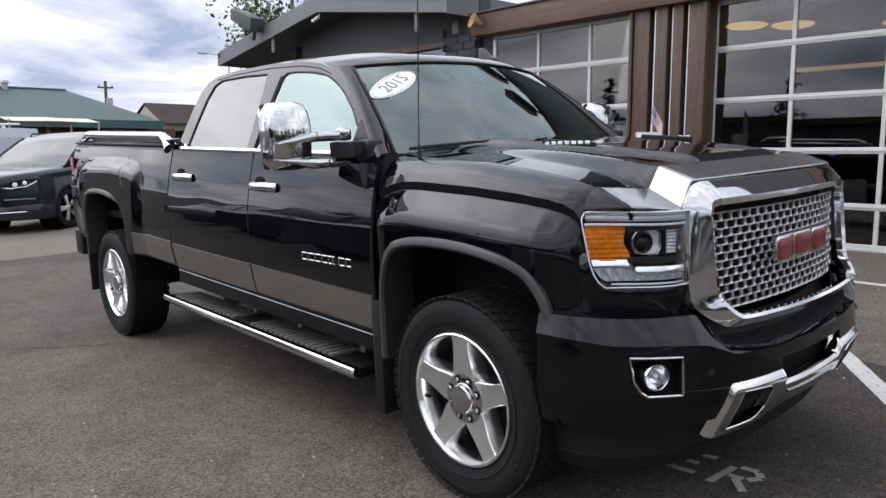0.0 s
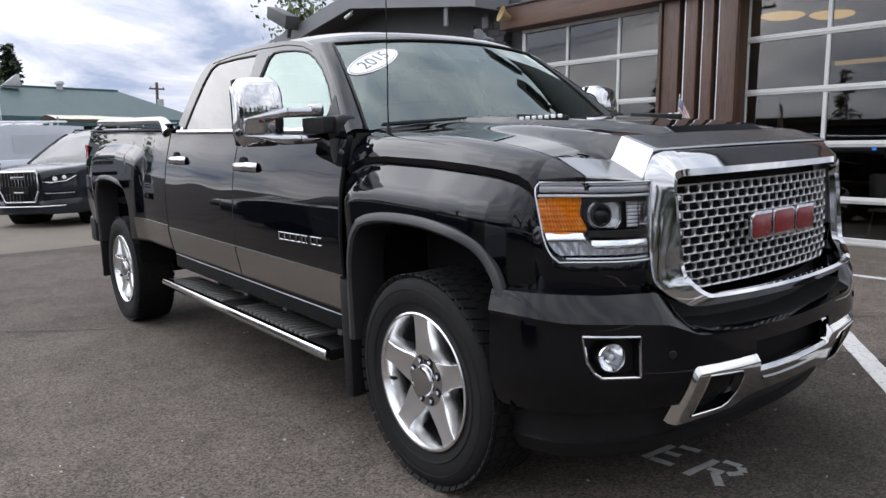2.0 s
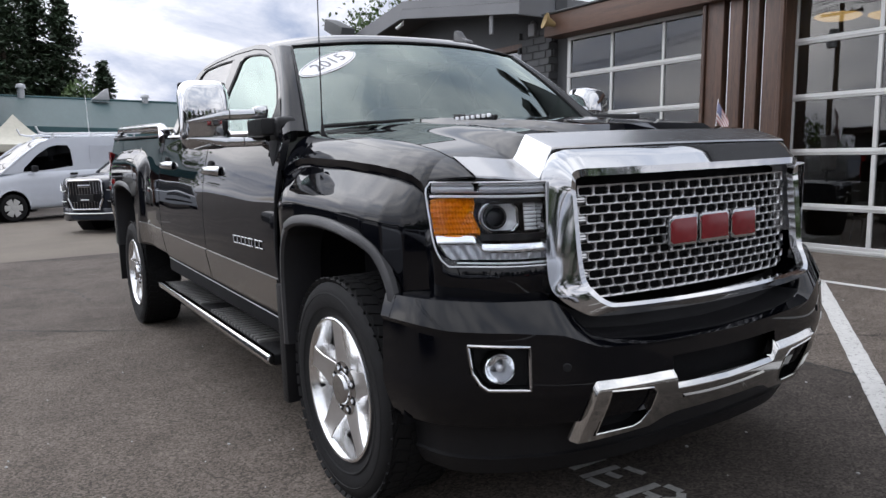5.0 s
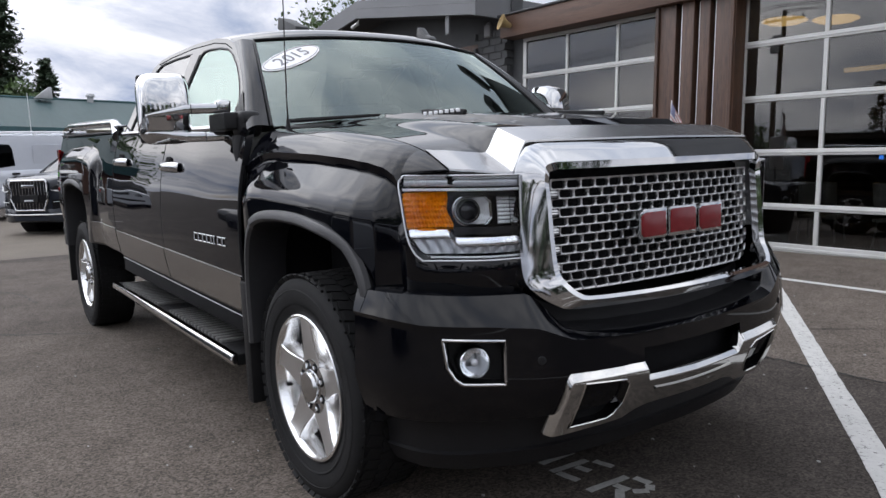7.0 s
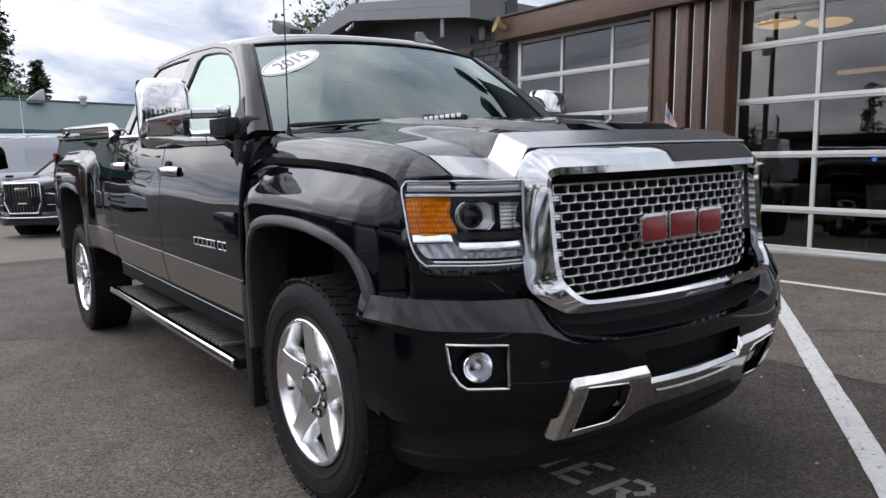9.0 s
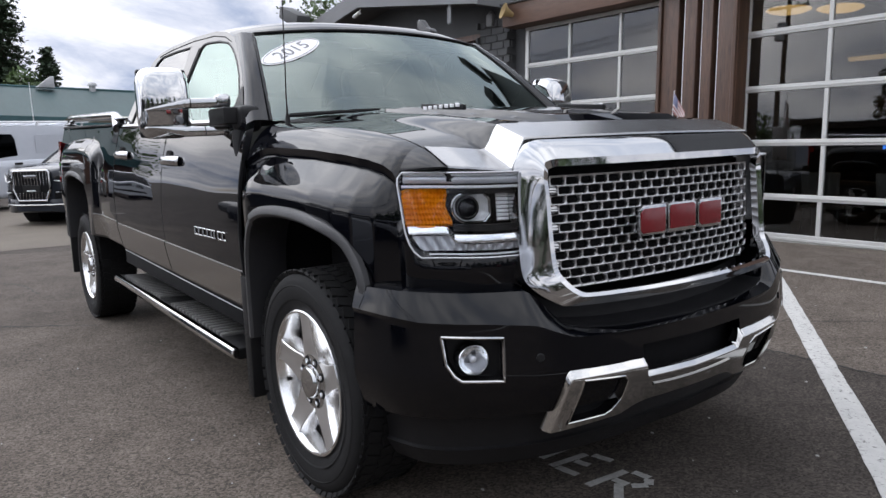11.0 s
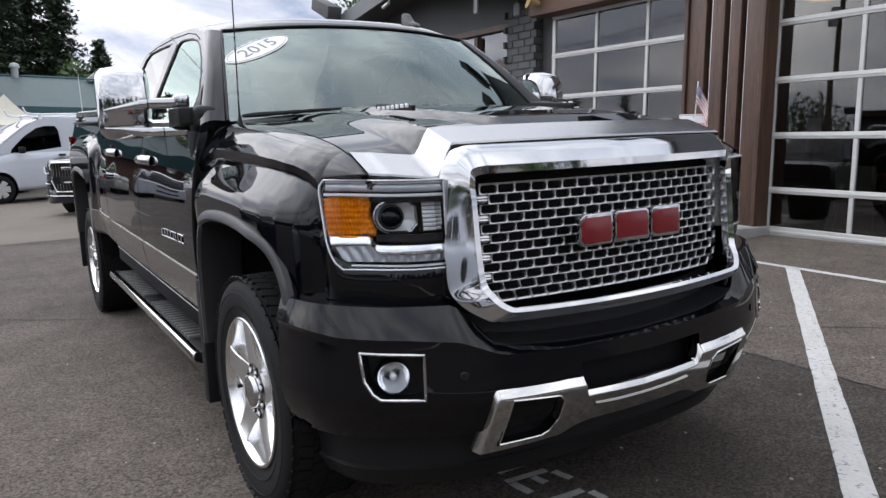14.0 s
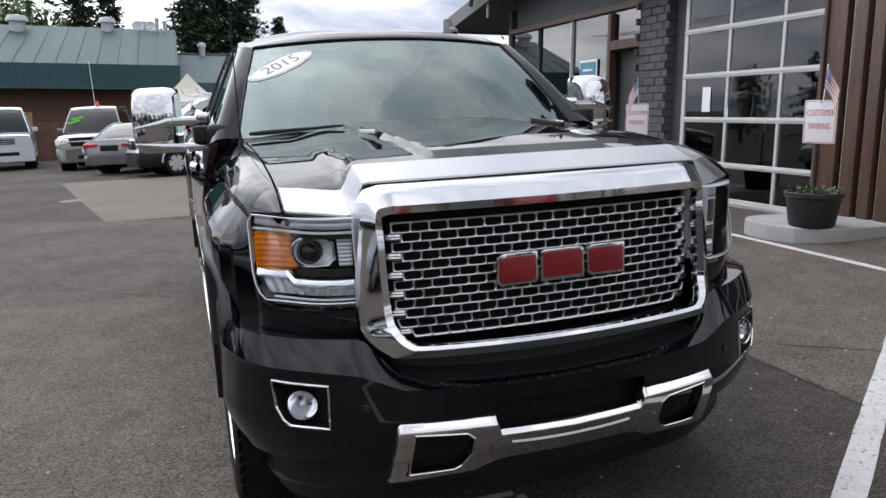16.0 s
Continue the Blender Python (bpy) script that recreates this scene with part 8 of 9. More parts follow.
def big_suv_details(c, L, W):
    part("grille_panel", box(0.06, 1.02, 0.085, (L / 2 - 0.045, 0, 0.945), 0.02, 2), M["dark"], c)
    part("grille_panel", box(0.06, 0.98, 0.110, (L / 2 - 0.020, 0, 0.790), 0.03, 2), M["dark"], c)
    part("grille_bar", box(0.07, 1.06, 0.060, (L / 2 - 0.020, 0, 0.872), 0.015, 2), M["chrome"], c, "chrome bar across the grille")
    part("lower_intake", box(0.06, 0.62, 0.10, (L / 2 + 0.005, 0, 0.42), 0.03, 2), M["dark"], c)
    part("plate", box(0.02, 0.34, 0.13, (L / 2 + 0.03, 0, 0.60), 0.004, 1), M["strip"], c)
    for s in (-1, 1):
        lamp_ = part("front_lamp", box(0.20, 0.40, 0.20, (L / 2 - 0.15, s * 0.745, 0.865), 0.055, 3), M["lamp_silver"], c, "large clear headlamp")
        part("lamp_bowl", lathe([(0.07, 0.0), (0.06, 0.004), (0.03, -0.004), (0.0005, -0.008)], 16, Matrix.Translation((L / 2 - 0.048, s * 0.70, 0.865)) @ Matrix.Rotation(radians(90), 4, "Y")), M["lamp_grey"], lamp_)
        part("fog_recess", box(0.05, 0.26, 0.10, (L / 2 - 0.035, s * 0.66, 0.46), 0.03, 3), M["dark"], c)
    part("roof_marker", lathe([(0.0005, 0.20), (0.03, 0.17), (0.08, 0.02), (0.10, 0.0)], 14, Matrix.Translation((0.15, 0.1, 1.92))), M["sign_red"], c, "small red marker cone on the roof")
    for k in range(2):
        part("screen_mark", box(0.01, 0.40, 0.06, (1.00 - 0.11 * k, -0.56 + 0.08 * k, 1.47 + 0.11 * k), rot=Matrix.Rotation(radians(14), 4, "X")), M["green_marker"], c, smooth=False)
    for s in (-1, 1):
        part("roof_rail", tube([(0.4, s * 0.78, 1.90), (-1.9, s * 0.78, 1.92)], 0.02, 8), M["trim"], c)



def row_suv_details(c, L, W):
    part("grille_panel", box(0.06, 0.72, 0.20, (L / 2 - 0.02, 0, 0.88), 0.03, 2), M["trim"], c)
    for z in (0.82, 0.88, 0.94):
        part("grille_bar", box(0.07, 0.74, 0.020, (L / 2, 0, z), 0.006, 1), M["chrome"], c)
    part("lower_intake", box(0.06, 0.9, 0.12, (L / 2 - 0.01, 0, 0.50), 0.03, 2), M["dark"], c)
    for s in (-1, 1):
        part("front_lamp", box(0.16, 0.30, 0.22, (L / 2 - 0.12, s * 0.64, 0.88), 0.03, 2), M["lamp_silver"], c, "large clear headlamp")
        part("amber_lamp", box(0.10, 0.07, 0.16, (L / 2 - 0.09, s * 0.80, 0.86), 0.02, 2), M["amber"], c, "amber side lamp")
        part("roof_rail", tube([(0.3, s * 0.70, 1.88), (-1.8, s * 0.70, 1.90)], 0.02, 8), M["trim"], c)


T_BODY = ([-2.56, -2.50, -1.6, 0.0, 1.0, 1.3, 2.2, 2.45, 2.56], [1.10, 1.14, 1.16, 1.14, 1.13, 1.12, 1.06, 0.98, 0.74], [0.92, 0.98, 1.0, 1.0, 1.0, 1.0, 0.98, 0.92, 0.82])
T_KIND = dict(category="car", arch=0.44, belt=1.15, cab=[(-2.50, 1.15), (-2.35, 1.80), (-2.0, 1.88), (-0.2, 1.90), (0.45, 1.84), (1.25, 1.13)], wins=[[(-2.2, 1.22), (-2.1, 1.70), (-0.62, 1.74), (-0.60, 1.20)], [(-0.50, 1.20), (-0.52, 1.74), (0.30, 1.72), (0.92, 1.20)]], screens=(0, 4), wheel=0.39, spokes=6, tail_z=1.15, mirror_x=0.70, bumper_top=0.68)
car("suv", "champagne full-size sport utility car with green windscreen marks", 5.13, 2.0, 1.90, 2.95, T_BODY, at_car(-27.8, -3.75, -3) @ Matrix.Diagonal((1.05, 1.06, 1.12, 1)), M["beige_car"], T_KIND, details=big_suv_details)
car("suv", "pale silver sport utility car parked in the row", 4.6, 1.85, 1.85, 2.70, T_BODY, at_car(-30.6, -7.30, 8) @ Matrix.Diagonal((1.05, 1.06, 1.20, 1)), M["white_car"], T_KIND, details=row_suv_details)


def sedan_details(c, L, W):
    part("boot_panel", box(0.04, W * 0.30, 0.17, (-L / 2 - 0.005, 0, 0.77), 0.02, 2), M["trim"], c)
    part("exhaust", tube([(-L / 2 - 0.02, 0.45, 0.30), (-L / 2 + 0.2, 0.45, 0.30)], 0.035, 10), M["chrome"], c)


S_BODY = ([-2.40, -2.32, -1.7, -0.8, 0.8, 1.2, 2.0, 2.3, 2.40], [0.80, 0.98, 1.02, 0.97, 0.95, 0.94, 0.84, 0.72, 0.52], [0.86, 0.94, 0.98, 1.0, 1.0, 0.99, 0.94, 0.86, 0.76])
S_KIND = dict(category="car", arch=0.37, belt=0.95, cab=[(-1.95, 1.00), (-1.25, 1.38), (-0.6, 1.46), (0.1, 1.44), (0.4, 1.38), (1.25, 0.94)], wins=[[(-1.45, 1.02), (-1.0, 1.32), (-0.35, 1.37), (-0.32, 1.0)], [(-0.25, 1.0), (-0.27, 1.37), (0.30, 1.32), (0.85, 0.99)]], screens=(0, 1, 4), wheel=0.32, spokes=5, tail_z=0.82, tail_w=0.25, mirror_x=0.65)
car("sedan", "silver grey saloon car with red tail lamps", 4.8, 1.82, 1.46, 2.72, S_BODY, at_car(-23.9, -1.80, 152) @ Matrix.Scale(1.04, 4), M["silver_car"], S_KIND, details=sedan_details)
RED_CAR = mat("red_car_paint", (0.16, 0.010, 0.012), 0.15, var=0.05, coat=1.0)
# cars across the lot, which show as reflections in the glass and paint
car("sedan", "slate grey saloon car parked across the lot", 4.8, 1.82, 1.46, 2.72, S_BODY, at_car(-3.6, -6.9, 74), M["slate_car"], S_KIND)
car("suv", "pewter sport utility car parked across the lot", 4.9, 1.95, 1.80, 2.90, T_BODY, at_car(-7.0, -7.0, 74), M["pewter_car"], T_KIND)
car("sedan", "white saloon car parked across the lot", 4.8, 1.82, 1.46, 2.72, S_BODY, at_car(-0.2, -7.3, 76), M["white_car"], S_KIND)
car("sedan", "white saloon car parked across the lot", 4.8, 1.82, 1.46, 2.72, S_BODY, at_car(4.5, -8.0, 40), M["white_car"], S_KIND)
car("suv", "pewter sport utility car parked across the lot", 4.9, 1.95, 1.80, 2.90, T_BODY, at_car(15.4, 2.5, 2), M["pewter_car"], T_KIND)
car("sedan", "red saloon car parked across the lot", 4.8, 1.82, 1.46, 2.72, S_BODY, at_car(15.5, 5.6, 4), RED_CAR, S_KIND)
car("sedan", "red saloon car parked across the lot", 4.8, 1.82, 1.46, 2.72, S_BODY, at_car(15.2, -0.6, 3), RED_CAR, S_KIND)

# dark cars out of view, added to darken what the truck's side reflects
car("suv", "dark grey sport utility car parked across the lot", 4.9, 1.95, 1.80, 2.90, T_BODY, at_car(-10.4, -7.5, 74), M["slate_car"], T_KIND)
car("sedan", "slate grey saloon car parked across the lot", 4.8, 1.82, 1.46, 2.72, S_BODY, at_car(-13.8, -8.3, 76), M["slate_car"], S_KIND)
car("sedan", "pewter saloon car parked across the lot", 4.8, 1.82, 1.46, 2.72, S_BODY, at_car(-17.4, -9.3, 76), M["pewter_car"], S_KIND)

# ---------------------------------------------------------------- restaurant with teal roof, house, tent
diner = thing("diner_building", "long brown building with pale teal metal roof", "building")
part("wall", box(9.0, 8.8, 4.2, (-43.0, -5.3, 0.6)), M["brown_wall"], diner, smooth=False)
part("fascia", grid([[(-37.2, -9.8, 2.62), (-37.2, -0.75, 2.62)], [(-37.0, -9.8, 3.70), (-37.0, -0.75, 3.70)]]), M["teal_dark"], diner, smooth=False)
for k in range(34):
    y = -9.8 + 9.05 * k / 33
    part("fascia_rib", tube([(-37.2, y, 2.64), (-37.0, y, 3.72)], 0.022, 4), M["teal_dark"], diner)
part("roof", grid([[(-37.1, -9.8, 3.70), (-37.1, -0.9, 3.70)], [(-44.0, -9.8, 6.05), (-44.0, -0.9, 6.05)]]), M["teal_roof"], diner, smooth=False)
for k in range(11):
    y = -9.8 + 8.9 * k / 10
    part("roof_rib", tube([(-37.1, y, 3.72), (-44.0, y, 6.06)], 0.018, 4), M["teal_roof"], diner)
# dark teal board under the eave stands in for its shadow
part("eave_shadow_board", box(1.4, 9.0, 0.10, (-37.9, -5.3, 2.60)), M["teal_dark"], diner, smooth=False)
part("gable_end", prism([(-37.2, 2.6), (-37.1, 3.7), (-44.0, 6.05), (-51, 3.7), (-51, 2.6)], 0.1, Matrix(((1, 0, 0, 0), (0, 0, 1, -0.9), (0, 1, 0, 0), (0, 0, 0, 1)))), M["teal_roof"], diner, smooth=False)
annex = thing("annex_building", "lower wing with a pale teal metal roof and dark eaves", "building")
part("wall", box(8.0, 17.5, 3.4, (-44.5, 5.8, 0.9)), M["brown_wall"], annex, smooth=False)
part("roof", grid([[(-39.0, -3.0, 2.95), (-39.0, 13.3, 2.95)], [(-44.5, -3.0, 4.75), (-44.5, 10.0, 4.75)]]), M["teal_roof"], annex, smooth=False)
part("hip", grid([[(-39.0, 13.3, 2.95), (-50, 13.3, 2.95)], [(-44.5, 10.0, 4.75), (-44.6, 10.0, 4.75)]]), M["teal_roof"], annex, smooth=False)
part("eave_board", box(0.12, 16.3, 0.42, (-39.0, 5.15, 2.75)), M["teal_dark"], annex, smooth=False)
part("ridge_cap", tube([(-44.5, -3.0, 4.78), (-44.5, 10.0, 4.78)], 0.07, 6), M["teal_dark"], annex)
# near-black sheet puts the shade under the porch roof into colour
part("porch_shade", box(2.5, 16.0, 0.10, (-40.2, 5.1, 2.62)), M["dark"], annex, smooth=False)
for y in (-2, 1.2, 4.4, 7.6, 10.8):
    part("porch_post", box(0.14, 0.14, 3.0, (-39.2, y, 1.1)), M["pole_wood"], annex, smooth=False)


def roof_vent(x, y, z, r, h):
    v = thing("roof_vent", "round metal roof vent", "roof vent", Matrix.Translation((x, y, z)), group="roof vents")
    part("vent_pipe", lathe([(r * 0.7, -0.6), (r * 0.7, h * 0.5), (r, h * 0.5), (r, h * 0.62), (r * 0.8, h * 0.9), (0.0005, h)], 16), M["steel"], v)


roof_vent(-43.0, -8.6, 5.75, 0.55, 0.75)
roof_vent(-43.5, -4.3, 5.9, 0.45, 0.70)
roof_vent(-44.3, 0.6, 4.9, 0.25, 0.55)
roof_vent(-44.3, 6.9, 4.75, 0.25, 0.42)
fanbox = thing("roof_fan_box", "grey metal fan housing on the roof", "roof fan", Matrix.Translation((-44.2, 4.5, 4.7)))
part("cowl", prism([(-0.5, 0), (0.4, 0), (0.35, 0.62), (0.2, 0.62)], 0.6, Matrix(((0, 0, 1, 0), (1, 0, 0, 0), (0, 1, 0, 0), (0, 0, 0, 1))), 0.02), M["steel"], fanbox)
for y in (-2.75, -2.45, -2.1):
    d = thing("satellite_dish", "small grey satellite dish on the roof", "satellite dish", Matrix.Translation((-43.6, y, 6.15)) @ Matrix.Rotation(radians(60), 4, "Y"), group="satellite dishes")
    part("bowl", lathe([(0.0005, -0.05), (0.20, -0.02), (0.32, 0.06)], 20), M["steel"], d)
    part("mast", tube([(0, 0, -0.05), (-0.1, 0, -0.5)], 0.03, 6), M["steel"], d)
for y, h in ((-1.75, 0.95), (-1.35, 0.8)):
    d = thing("flue_pipe", "thin metal flue pipe on the roof", "flue", Matrix.Translation((-43.6, y, 5.6)), group="flue pipes")
    part("pipe", tube([(0, 0, 0), (0, 0, h)], 0.09, 10), M["steel"], d)
    part("pipe_cap", lathe([(0.12, h - 0.08), (0.12, h + 0.06), (0.0005, h + 0.1)], 12), M["steel"], d)

for x, y, h in ((-33.5, -4.36, 4.2), (-35.7, 2.76, 4.65)):
    rod = thing("thin_pole", "thin white pole standing behind the parked cars", "pole", Matrix.Translation((x, y, ground_z(x, y))), group="thin poles")
    part("rod", tube([(0, 0.06, 0), (0, 0.03, h * 0.5), (0, -0.10, h)], [0.020, 0.018, 0.012], 8), M["strip"], rod)
    part("foot", lathe([(0.0005, 0.05), (0.10, 0.04), (0.12, 0.0)], 12), M["steel"], rod)

fence = thing("board_fence", "brown board fence behind the parked cars", "fence")
for k in range(18, 44):
    part("board", box(0.05, 0.27, 1.7, (-36.0, -14.5 + 0.29 * k, 0.15), 0.006, 1), M["brown_wall"], fence, smooth=False)
for y in (-7.3,):
    part("post", box(0.14, 0.20, 2.1, (-35.9, y, 0.40), 0.01, 1), M["tan_wood"], fence, smooth=False)

tent = thing("canopy_tent", "cream canvas canopy tent with a peaked top", "tent", Matrix.Translation((-29.5, -0.55, ground_z(-29.5, -0.55))))
a, h0, h1 = 1.5, 2.25, 3.38
pk = Vector((0, 0, h1))
cs = [Vector((-a, -a, h0)), Vector((a, -a, h0)), Vector((a, a, h0)), Vector((-a, a, h0))]
tb = bmesh.new()
for p, q in zip(cs, cs[1:] + cs[:1]):
    rows = []
    for i in range(7):
        t = i / 6
        rows.append([p.lerp(pk, t).lerp(q.lerp(pk, t), j / 6) - Vector((0, 0, 0.22 * math.sin(math.pi * t))) for j in range(7)])
    grid(rows, tb)
    grid([[p, q], [p - Vector((0, 0, 0.25)), q - Vector((0, 0, 0.25))]], tb)
part("canopy", tb, M["canvas"], tent)
for p in cs:
    part("leg", tube([p, Vector((p.x, p.y, 0))], 0.03, 6), M["steel"], tent)
awning = thing("canvas_awning", "long cream canvas awning over the parked cars", "awning", Matrix.Translation((-24.5, 3.7, ground_z(-24.5, 3.7))))
part("sheet", grid([[(dx, y, 2.42 + 0.17 * (1 - abs(dx / 1.5) ** 1.2) - 0.02 * abs(math.sin(y * 1.6))) for y in [-1.3 + 0.2 * k for k in range(14)]] for dx in (-1.5, -1.0, -0.5, 0, 0.5, 1.0, 1.5)]), M["canvas"], awning)
for y in (-1.25, 1.25):
    for dx in (-1.45, 1.45):
        part("leg", tube([(dx, y, 0), (dx, y, 2.45)], 0.03, 6), M["steel"], awning)

house = thing("gabled_house", "distant beige house with a brown shingle roof", "house", Matrix.Translation((-66, 26.2, 0.1)) @ Matrix.Scale(0.86, 4))
part("wall", box(8, 9, 6.2, (0, 0, 1.2)), M["beige"], house, smooth=False)
part("roof", prism([(-5.2, 4.2), (0, 6.4), (5.2, 4.2), (0, 6.2)], 9.0, Matrix.Translation((0, 4.5, 0)) @ Matrix.Rotation(radians(90), 4, "X") @ Matrix.Identity(4)), M["roof_brown"], house, smooth=False)
part("gable", prism([(-4.0, 4.25), (4.0, 4.25), (0, 6.1)], 8.8, Matrix.Translation((0, 4.4, 0)) @ Matrix.Rotation(radians(90), 4, "X")), M["beige"], house, smooth=False)
for y in (-2.5, 0.5):
    w = part("window", box(0.1, 1.0, 1.2, (4.02, y, 2.9)), M["dark"], house, smooth=False)

# utility poles and wires
def pole(x, y, h, turn):
    z = ground_z(x, y)
    p = thing("utility_pole", "weathered wooden utility pole with a cross arm", "utility pole", Matrix.Translation((x, y, z)) @ Matrix.Rotation(radians(turn), 4, "Z"), group="utility poles")
    part("post", tube([(0, 0, 0), (0, 0, h)], [0.16, 0.11], 10), M["pole_wood"], p)
    part("cross_arm", box(0.10, 2.2 if h > 8 else 1.2, 0.12, (0, 0, h - 0.5), 0.01, 1), M["pole_wood"], p)
    part("transformer", lathe([(0.0005, 0.9), (0.24, 0.88), (0.25, 0.0), (0.0005, 0.0)], 16, Matrix.Translation((0.3, 0.15, h - 2.2))), M["steel"], p)
    for y2 in (-1.0, -0.5, 0.5, 1.0) if h > 8 else (-0.5, 0.5):
        part("insulator", lathe([(0.0005, 0.16), (0.05, 0.14), (0.06, 0.0)], 10, Matrix.Translation((0, y2, h - 0.44))), M["steel"], p)


pole(-60, 17.2, 7.2, 0)
pole(-20, -24, 10.5, 90)
pole(16, -22, 10.5, 90)


def wire(a, b, sag, r=0.02):
    a, b = Vector(a), Vector(b)
    pts = [a.lerp(b, k / 20) - Vector((0, 0, sag * 4 * (k / 20) * (1 - k / 20))) for k in range(21)]
    tagged(link_mesh("overhead_wire", tube(pts, r, 5), M["trim"]), "thin dark overhead cable", "cable")


for dy in (-1.0, -0.5, 0.5, 1.0):
    wire((-20, -24 + dy, 9.6), (16, -22 + dy, 9.6), 0.7)
    wire((-20, -24 + dy, 9.6), (-70, -30 + dy, 9.4), 0.9)
    wire((16, -22 + dy, 9.6), (60, -20 + dy, 9.6), 0.9)
pole(-60, -12.5, 16.2, 10)
pole(-44, 24.5, 15.2, 10)
wire((-60, -12, 15.7), (-44, 24, 14.7), 0.4, 0.022)
lampost = thing("street_lamp", "tall street lamp with a curved arm", "street lamp", Matrix.Translation((-58, 26.6, -0.7)))
part("post", tube([(0, 0, 0), (0, 0, 9.4)], [0.10, 0.06], 8), M["steel"], lampost)
part("arm", tube(crv([(0, 0, 9.3), (0, -0.6, 9.9), (0, -2.0, 10.0)], 12), 0.04, 6), M["steel"], lampost)
part("head", box(0.3, 0.7, 0.12, (0, -2.3, 9.98), 0.04, 2), M["steel"], lampost)

# ---------------------------------------------------------------- trees
def conifer(x, y, h, spread, dense, seed):
    rnd = random.Random(seed)
    z = ground_z(x, y)
    t = thing("conifer_tree", "tall dark green conifer with drooping boughs", "tree", Matrix.Translation((x, y, z)), group="trees beyond the lot")
    part("trunk", tube([(0, 0, 0), (0.1, 0, h * 0.5), (0, 0, h * 0.98)], [h * 0.018, h * 0.011, 0.02], 8), M["bark"], t)
    bm = bmesh.new()
    limbs = bmesh.new()
    n = int(h * dense)
    for k in range(n):
        f = (k + rnd.random()) / n
        zz = h * (0.10 + 0.89 * f)
        reach = spread * (1 - f) ** 0.75 * rnd.uniform(0.55, 1.1) + 0.15
        a = rnd.uniform(0, 6.283)
        d = Vector((math.cos(a), math.sin(a), 0))
        droop = rnd.uniform(0.05, 0.35)
        tube([(0, 0, zz), tuple(d * reach * 0.9 + Vector((0, 0, zz - droop * reach)))], [0.03, 0.008], 3, limbs, caps=False)
        for j in range(int(6 + reach * 13)):
            u = rnd.uniform(0.15, 1.0)
            c = d * reach * u + Vector((rnd.gauss(0, 0.13 + 0.16 * reach * 0.4), rnd.gauss(0, 0.13 + 0.16 * reach * 0.4), zz - droop * reach * u + rnd.gauss(0, 0.10)))
            s = rnd.uniform(0.18, 0.46)
            e = Euler((rnd.uniform(-0.7, 0.7), rnd.uniform(-0.7, 0.7), rnd.uniform(0, 6.28))).to_matrix()
            vs = [bm.verts.new(c + e @ Vector(q) * s) for q in ((-0.5, -0.16, 0), (0.15, -0.30, -0.1), (0.75, 0, -0.25), (0.15, 0.30, -0.1), (-0.5, 0.16, 0))]
            bm.faces.new(vs)
    part("limbs", limbs, M["bark"], t)
    part("crown", bm, M["conifer"], t, smooth=False)
    return t


def broadleaf(x, y, h, r, seed, count=2600, low=0.25, size=0.26):
    rnd = random.Random(seed)
    z = ground_z(x, y)
    t = thing("broadleaf_tree", "green broadleaf tree with a loose uneven crown", "tree", Matrix.Translation((x, y, z)), group="trees beyond the lot")
    part("trunk", tube([(0, 0, 0), (0.15, 0.1, h * 0.3), (0, 0, h * 0.6)], [h * 0.03, h * 0.02, h * 0.01], 8), M["bark"], t)
    limbs = bmesh.new()
    bm = bmesh.new()
    blobs = []
    for k in range(16):
        a, f = rnd.uniform(0, 6.28), rnd.uniform(0, 1)
        c = Vector((math.cos(a) * r * rnd.uniform(0.2, 0.8), math.sin(a) * r * rnd.uniform(0.2, 0.8), h * (low + (0.95 - low) * f)))
        c.x *= 1.1 - 0.6 * f
        c.y *= 1.1 - 0.6 * f
        blobs.append((c, r * rnd.uniform(0.28, 0.5)))
        tube([(0, 0, h * 0.25), tuple(c * 0.6 + Vector((0, 0, h * 0.12))), tuple(c)], [h * 0.012, h * 0.007, 0.01], 4, limbs, caps=False)
    for k in range(count):
        c, rr = blobs[rnd.randrange(len(blobs))]
        p = c + Vector((rnd.gauss(0, rr * 0.55), rnd.gauss(0, rr * 0.55), rnd.gauss(0, rr * 0.5)))
        s = size * rnd.uniform(0.6, 1.3)
        e = Euler((rnd.uniform(-1.2, 1.2), rnd.uniform(-1.2, 1.2), rnd.uniform(0, 6.28))).to_matrix()
        vs = [bm.verts.new(p + e @ Vector(q) * s) for q in ((-0.6, 0, 0), (0, -0.32, 0.06), (0.6, 0, 0), (0, 0.32, 0.06))]
        bm.faces.new(vs)
    part("limbs", limbs, M["bark"], t)
    part("crown", bm, M["leaf"], t, smooth=False)
    return t


conifer(-70, 1.0, 18.5, 3.9, 24, 1)
conifer(-74, 3.2, 19.5, 4.0, 24, 2)
conifer(-72, 5.4, 17.0, 3.8, 24, 12)
conifer(-70, 8.4, 10.6, 3.0, 24, 3)
conifer(-78, -9.2, 17.5, 3.8, 22, 4)
conifer(-80, -6.6, 15.5, 3.6, 22, 5)
conifer(-95, -2.4, 11.5, 2.0, 10, 6)
broadleaf(-60, -12.0, 11.0, 5.2, 7, 8000, 0.3, 0.42)
broadleaf(-75, -15.6, 11.0, 4.4, 8, 6000, 0.3, 0.40)
broadleaf(-66, 6.2, 8.2, 2.4, 9, 2600, 0.5, 0.34)
broadleaf(-30, 15.2, 9.4, 2.6, 10, 2600, 0.5, 0.22)
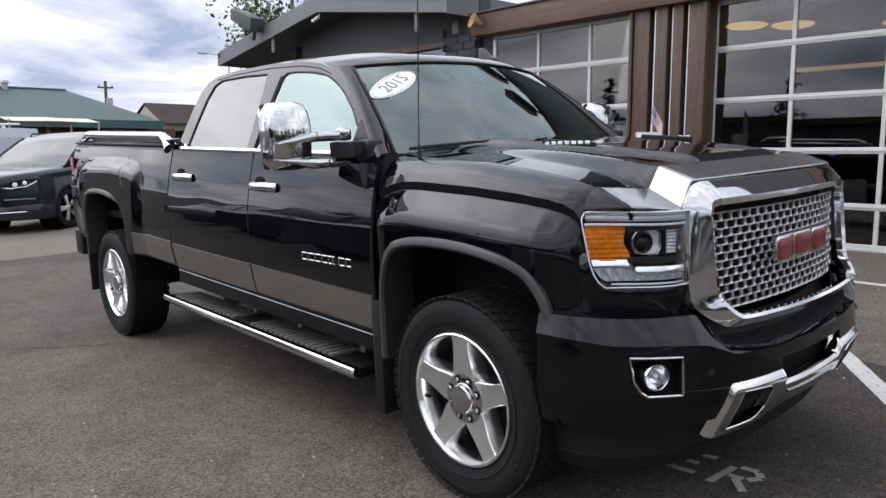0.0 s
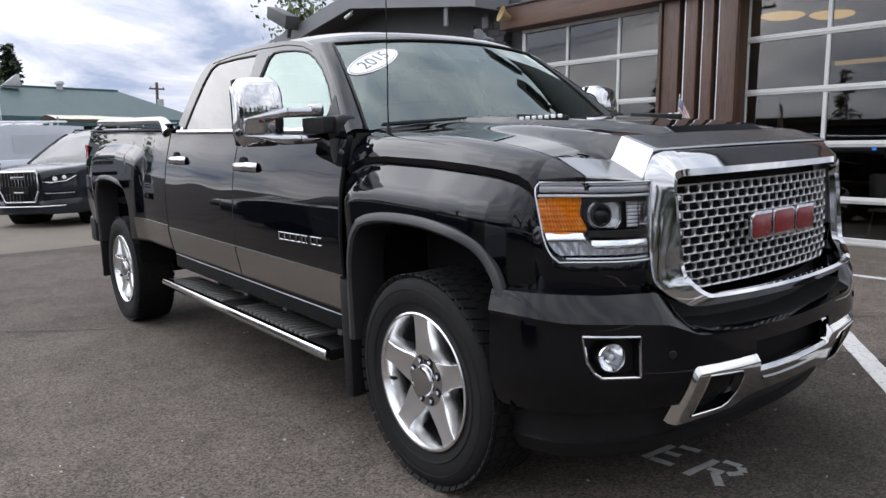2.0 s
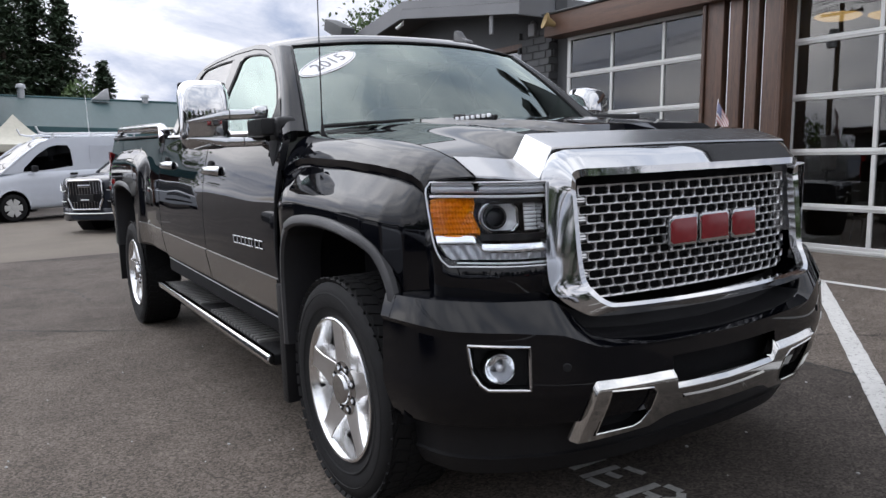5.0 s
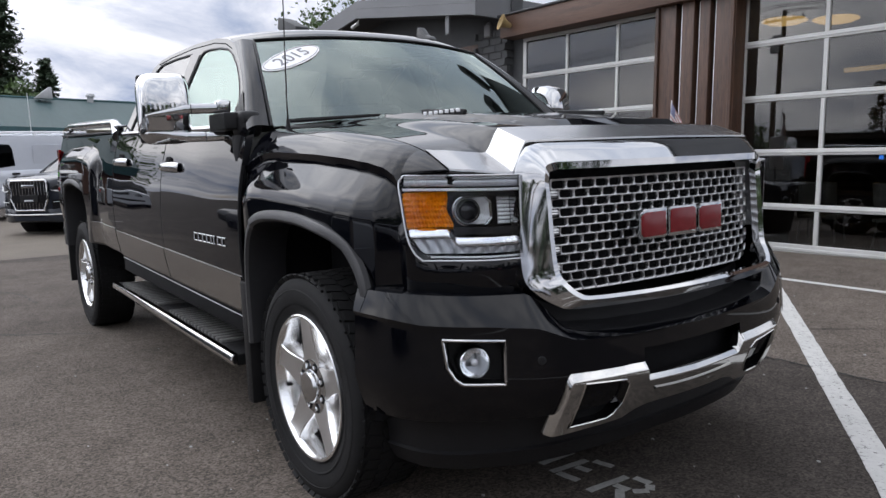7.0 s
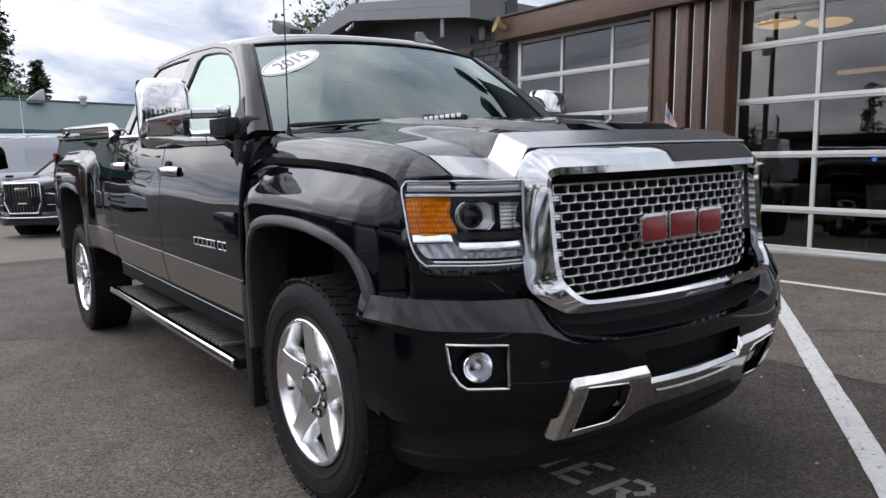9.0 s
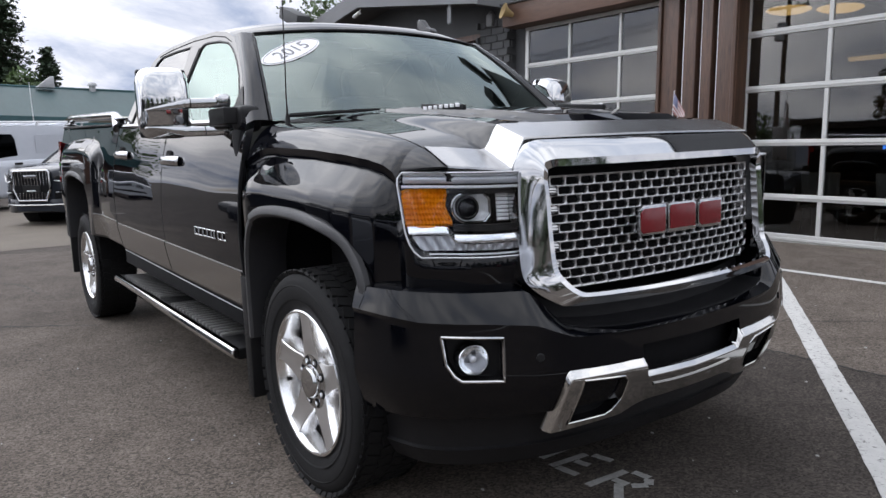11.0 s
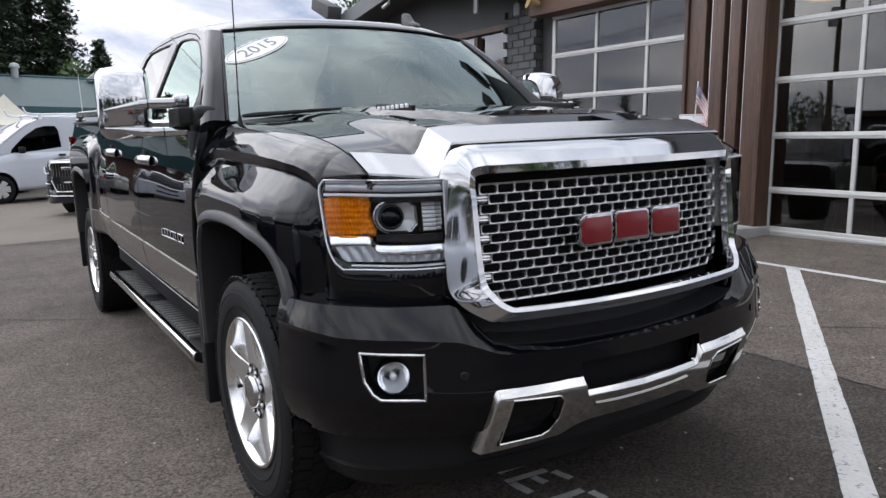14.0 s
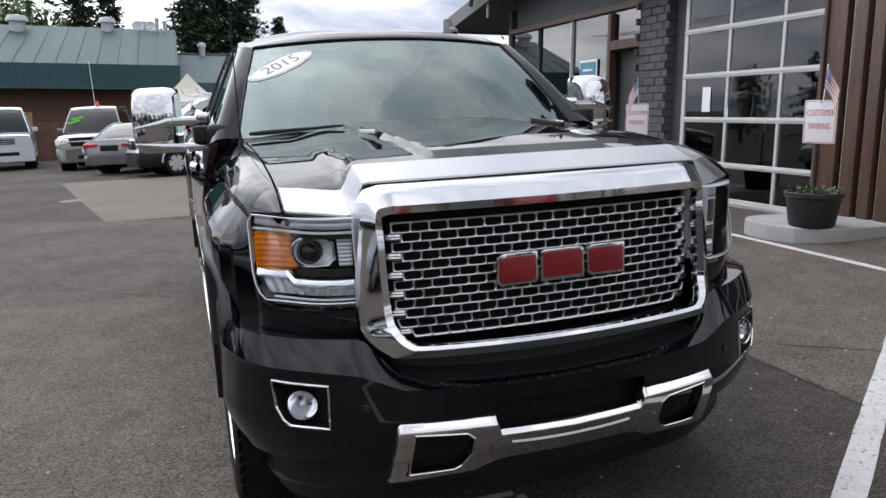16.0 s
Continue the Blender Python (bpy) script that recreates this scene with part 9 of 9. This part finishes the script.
# woods across the street, behind the camera's back
for k in range(16):
    x = -62 + 9.0 * k + random.uniform(-2, 2)
    if k % 3 == 0:
        broadleaf(x, -46 + random.uniform(-5, 5), random.uniform(5, 8), random.uniform(3.0, 4.2), 40 + k, 2200, 0.2, 0.30)
    else:
        conifer(x, -50 + random.uniform(-6, 6), random.uniform(6, 11), random.uniform(2.0, 3.0), 6, 60 + k)
for k in range(7):
    conifer(52 + random.uniform(-5, 5), -34 + 9 * k, random.uniform(7, 12), random.uniform(2.6, 3.6), 5, 90 + k)
for k in range(15):
    a = radians(-72 + 7.6 * k)
    far = random.uniform(27, 33)
    if k % 4 == 1:
        broadleaf(far * math.cos(a), far * math.sin(a), random.uniform(5.0, 6.5), 3.2, 120 + k, 1100, 0.15, 0.5)
    else:
        conifer(far * math.cos(a), far * math.sin(a), random.uniform(5.5, 8.5), random.uniform(2.6, 3.4), 9, 140 + k)
shop = thing("roadside_building", "low grey roadside building beyond the lot", "building", Matrix.Translation((37, -6, -0.6)))
part("wall", box(8, 42, 3.4, (0, 0, 1.7)), M["grey_plastic"], shop, smooth=False)
part("roof", box(9, 43, 0.4, (0, 0, 3.6), 0.03, 1), M["roof_brown"], shop, smooth=False)
shed = thing("low_shop_building", "low dark grey commercial building across the street", "building", Matrix.Translation((-6, -36, -0.72)))
part("wall", box(34, 8, 3.6, (0, 0, 1.8)), M["grey_wall"], shed, smooth=False)
part("roof", box(35, 9, 0.4, (0, 0, 3.8), 0.03, 1), M["roof_brown"], shed, smooth=False)
for k in range(8):
    part("window", box(2.6, 0.1, 1.5, (-14 + 4 * k, 4.02, 1.9)), M["dark"], shed, smooth=False)

# ---------------------------------------------------------------- bricks of the pier
bk_full = raw("brick", box(0.300, 0.05, 0.104, (0, 0, 0), 0.006, 1), M["brick"])
bk_half = raw("brick", box(0.142, 0.05, 0.104, (0, 0, 0), 0.006, 1), M["brick"])
for i in range(30):
    z = -0.10 + 0.117 * i
    x = -7.80
    first = i % 2
    while x < -7.06:
        me, w = (bk_half, 0.142) if (first and x < -7.77) or x + 0.300 > -7.02 else (bk_full, 0.300)
        if x + w > -7.02:
            break
        o = new("brick", me)
        o.parent = brick_pier
        o.location = (x + w / 2, 5.936 + random.uniform(-0.004, 0.004), z)
        o.rotation_euler = (random.uniform(-0.02, 0.02), 0, random.uniform(-0.02, 0.02))
        x += w + 0.012
    for k in range(2):
        o = new("brick", bk_full)
        o.parent = brick_pier
        o.rotation_euler = (0, 0, radians(90))
        o.location = (-7.805, 6.10 + 0.312 * k - 0.10 * (i % 2), z)
        o = new("brick", bk_full)
        o.parent = brick_pier
        o.rotation_euler = (0, 0, radians(90))
        o.location = (-7.045, 6.10 + 0.312 * k - 0.10 * (i % 2), z)
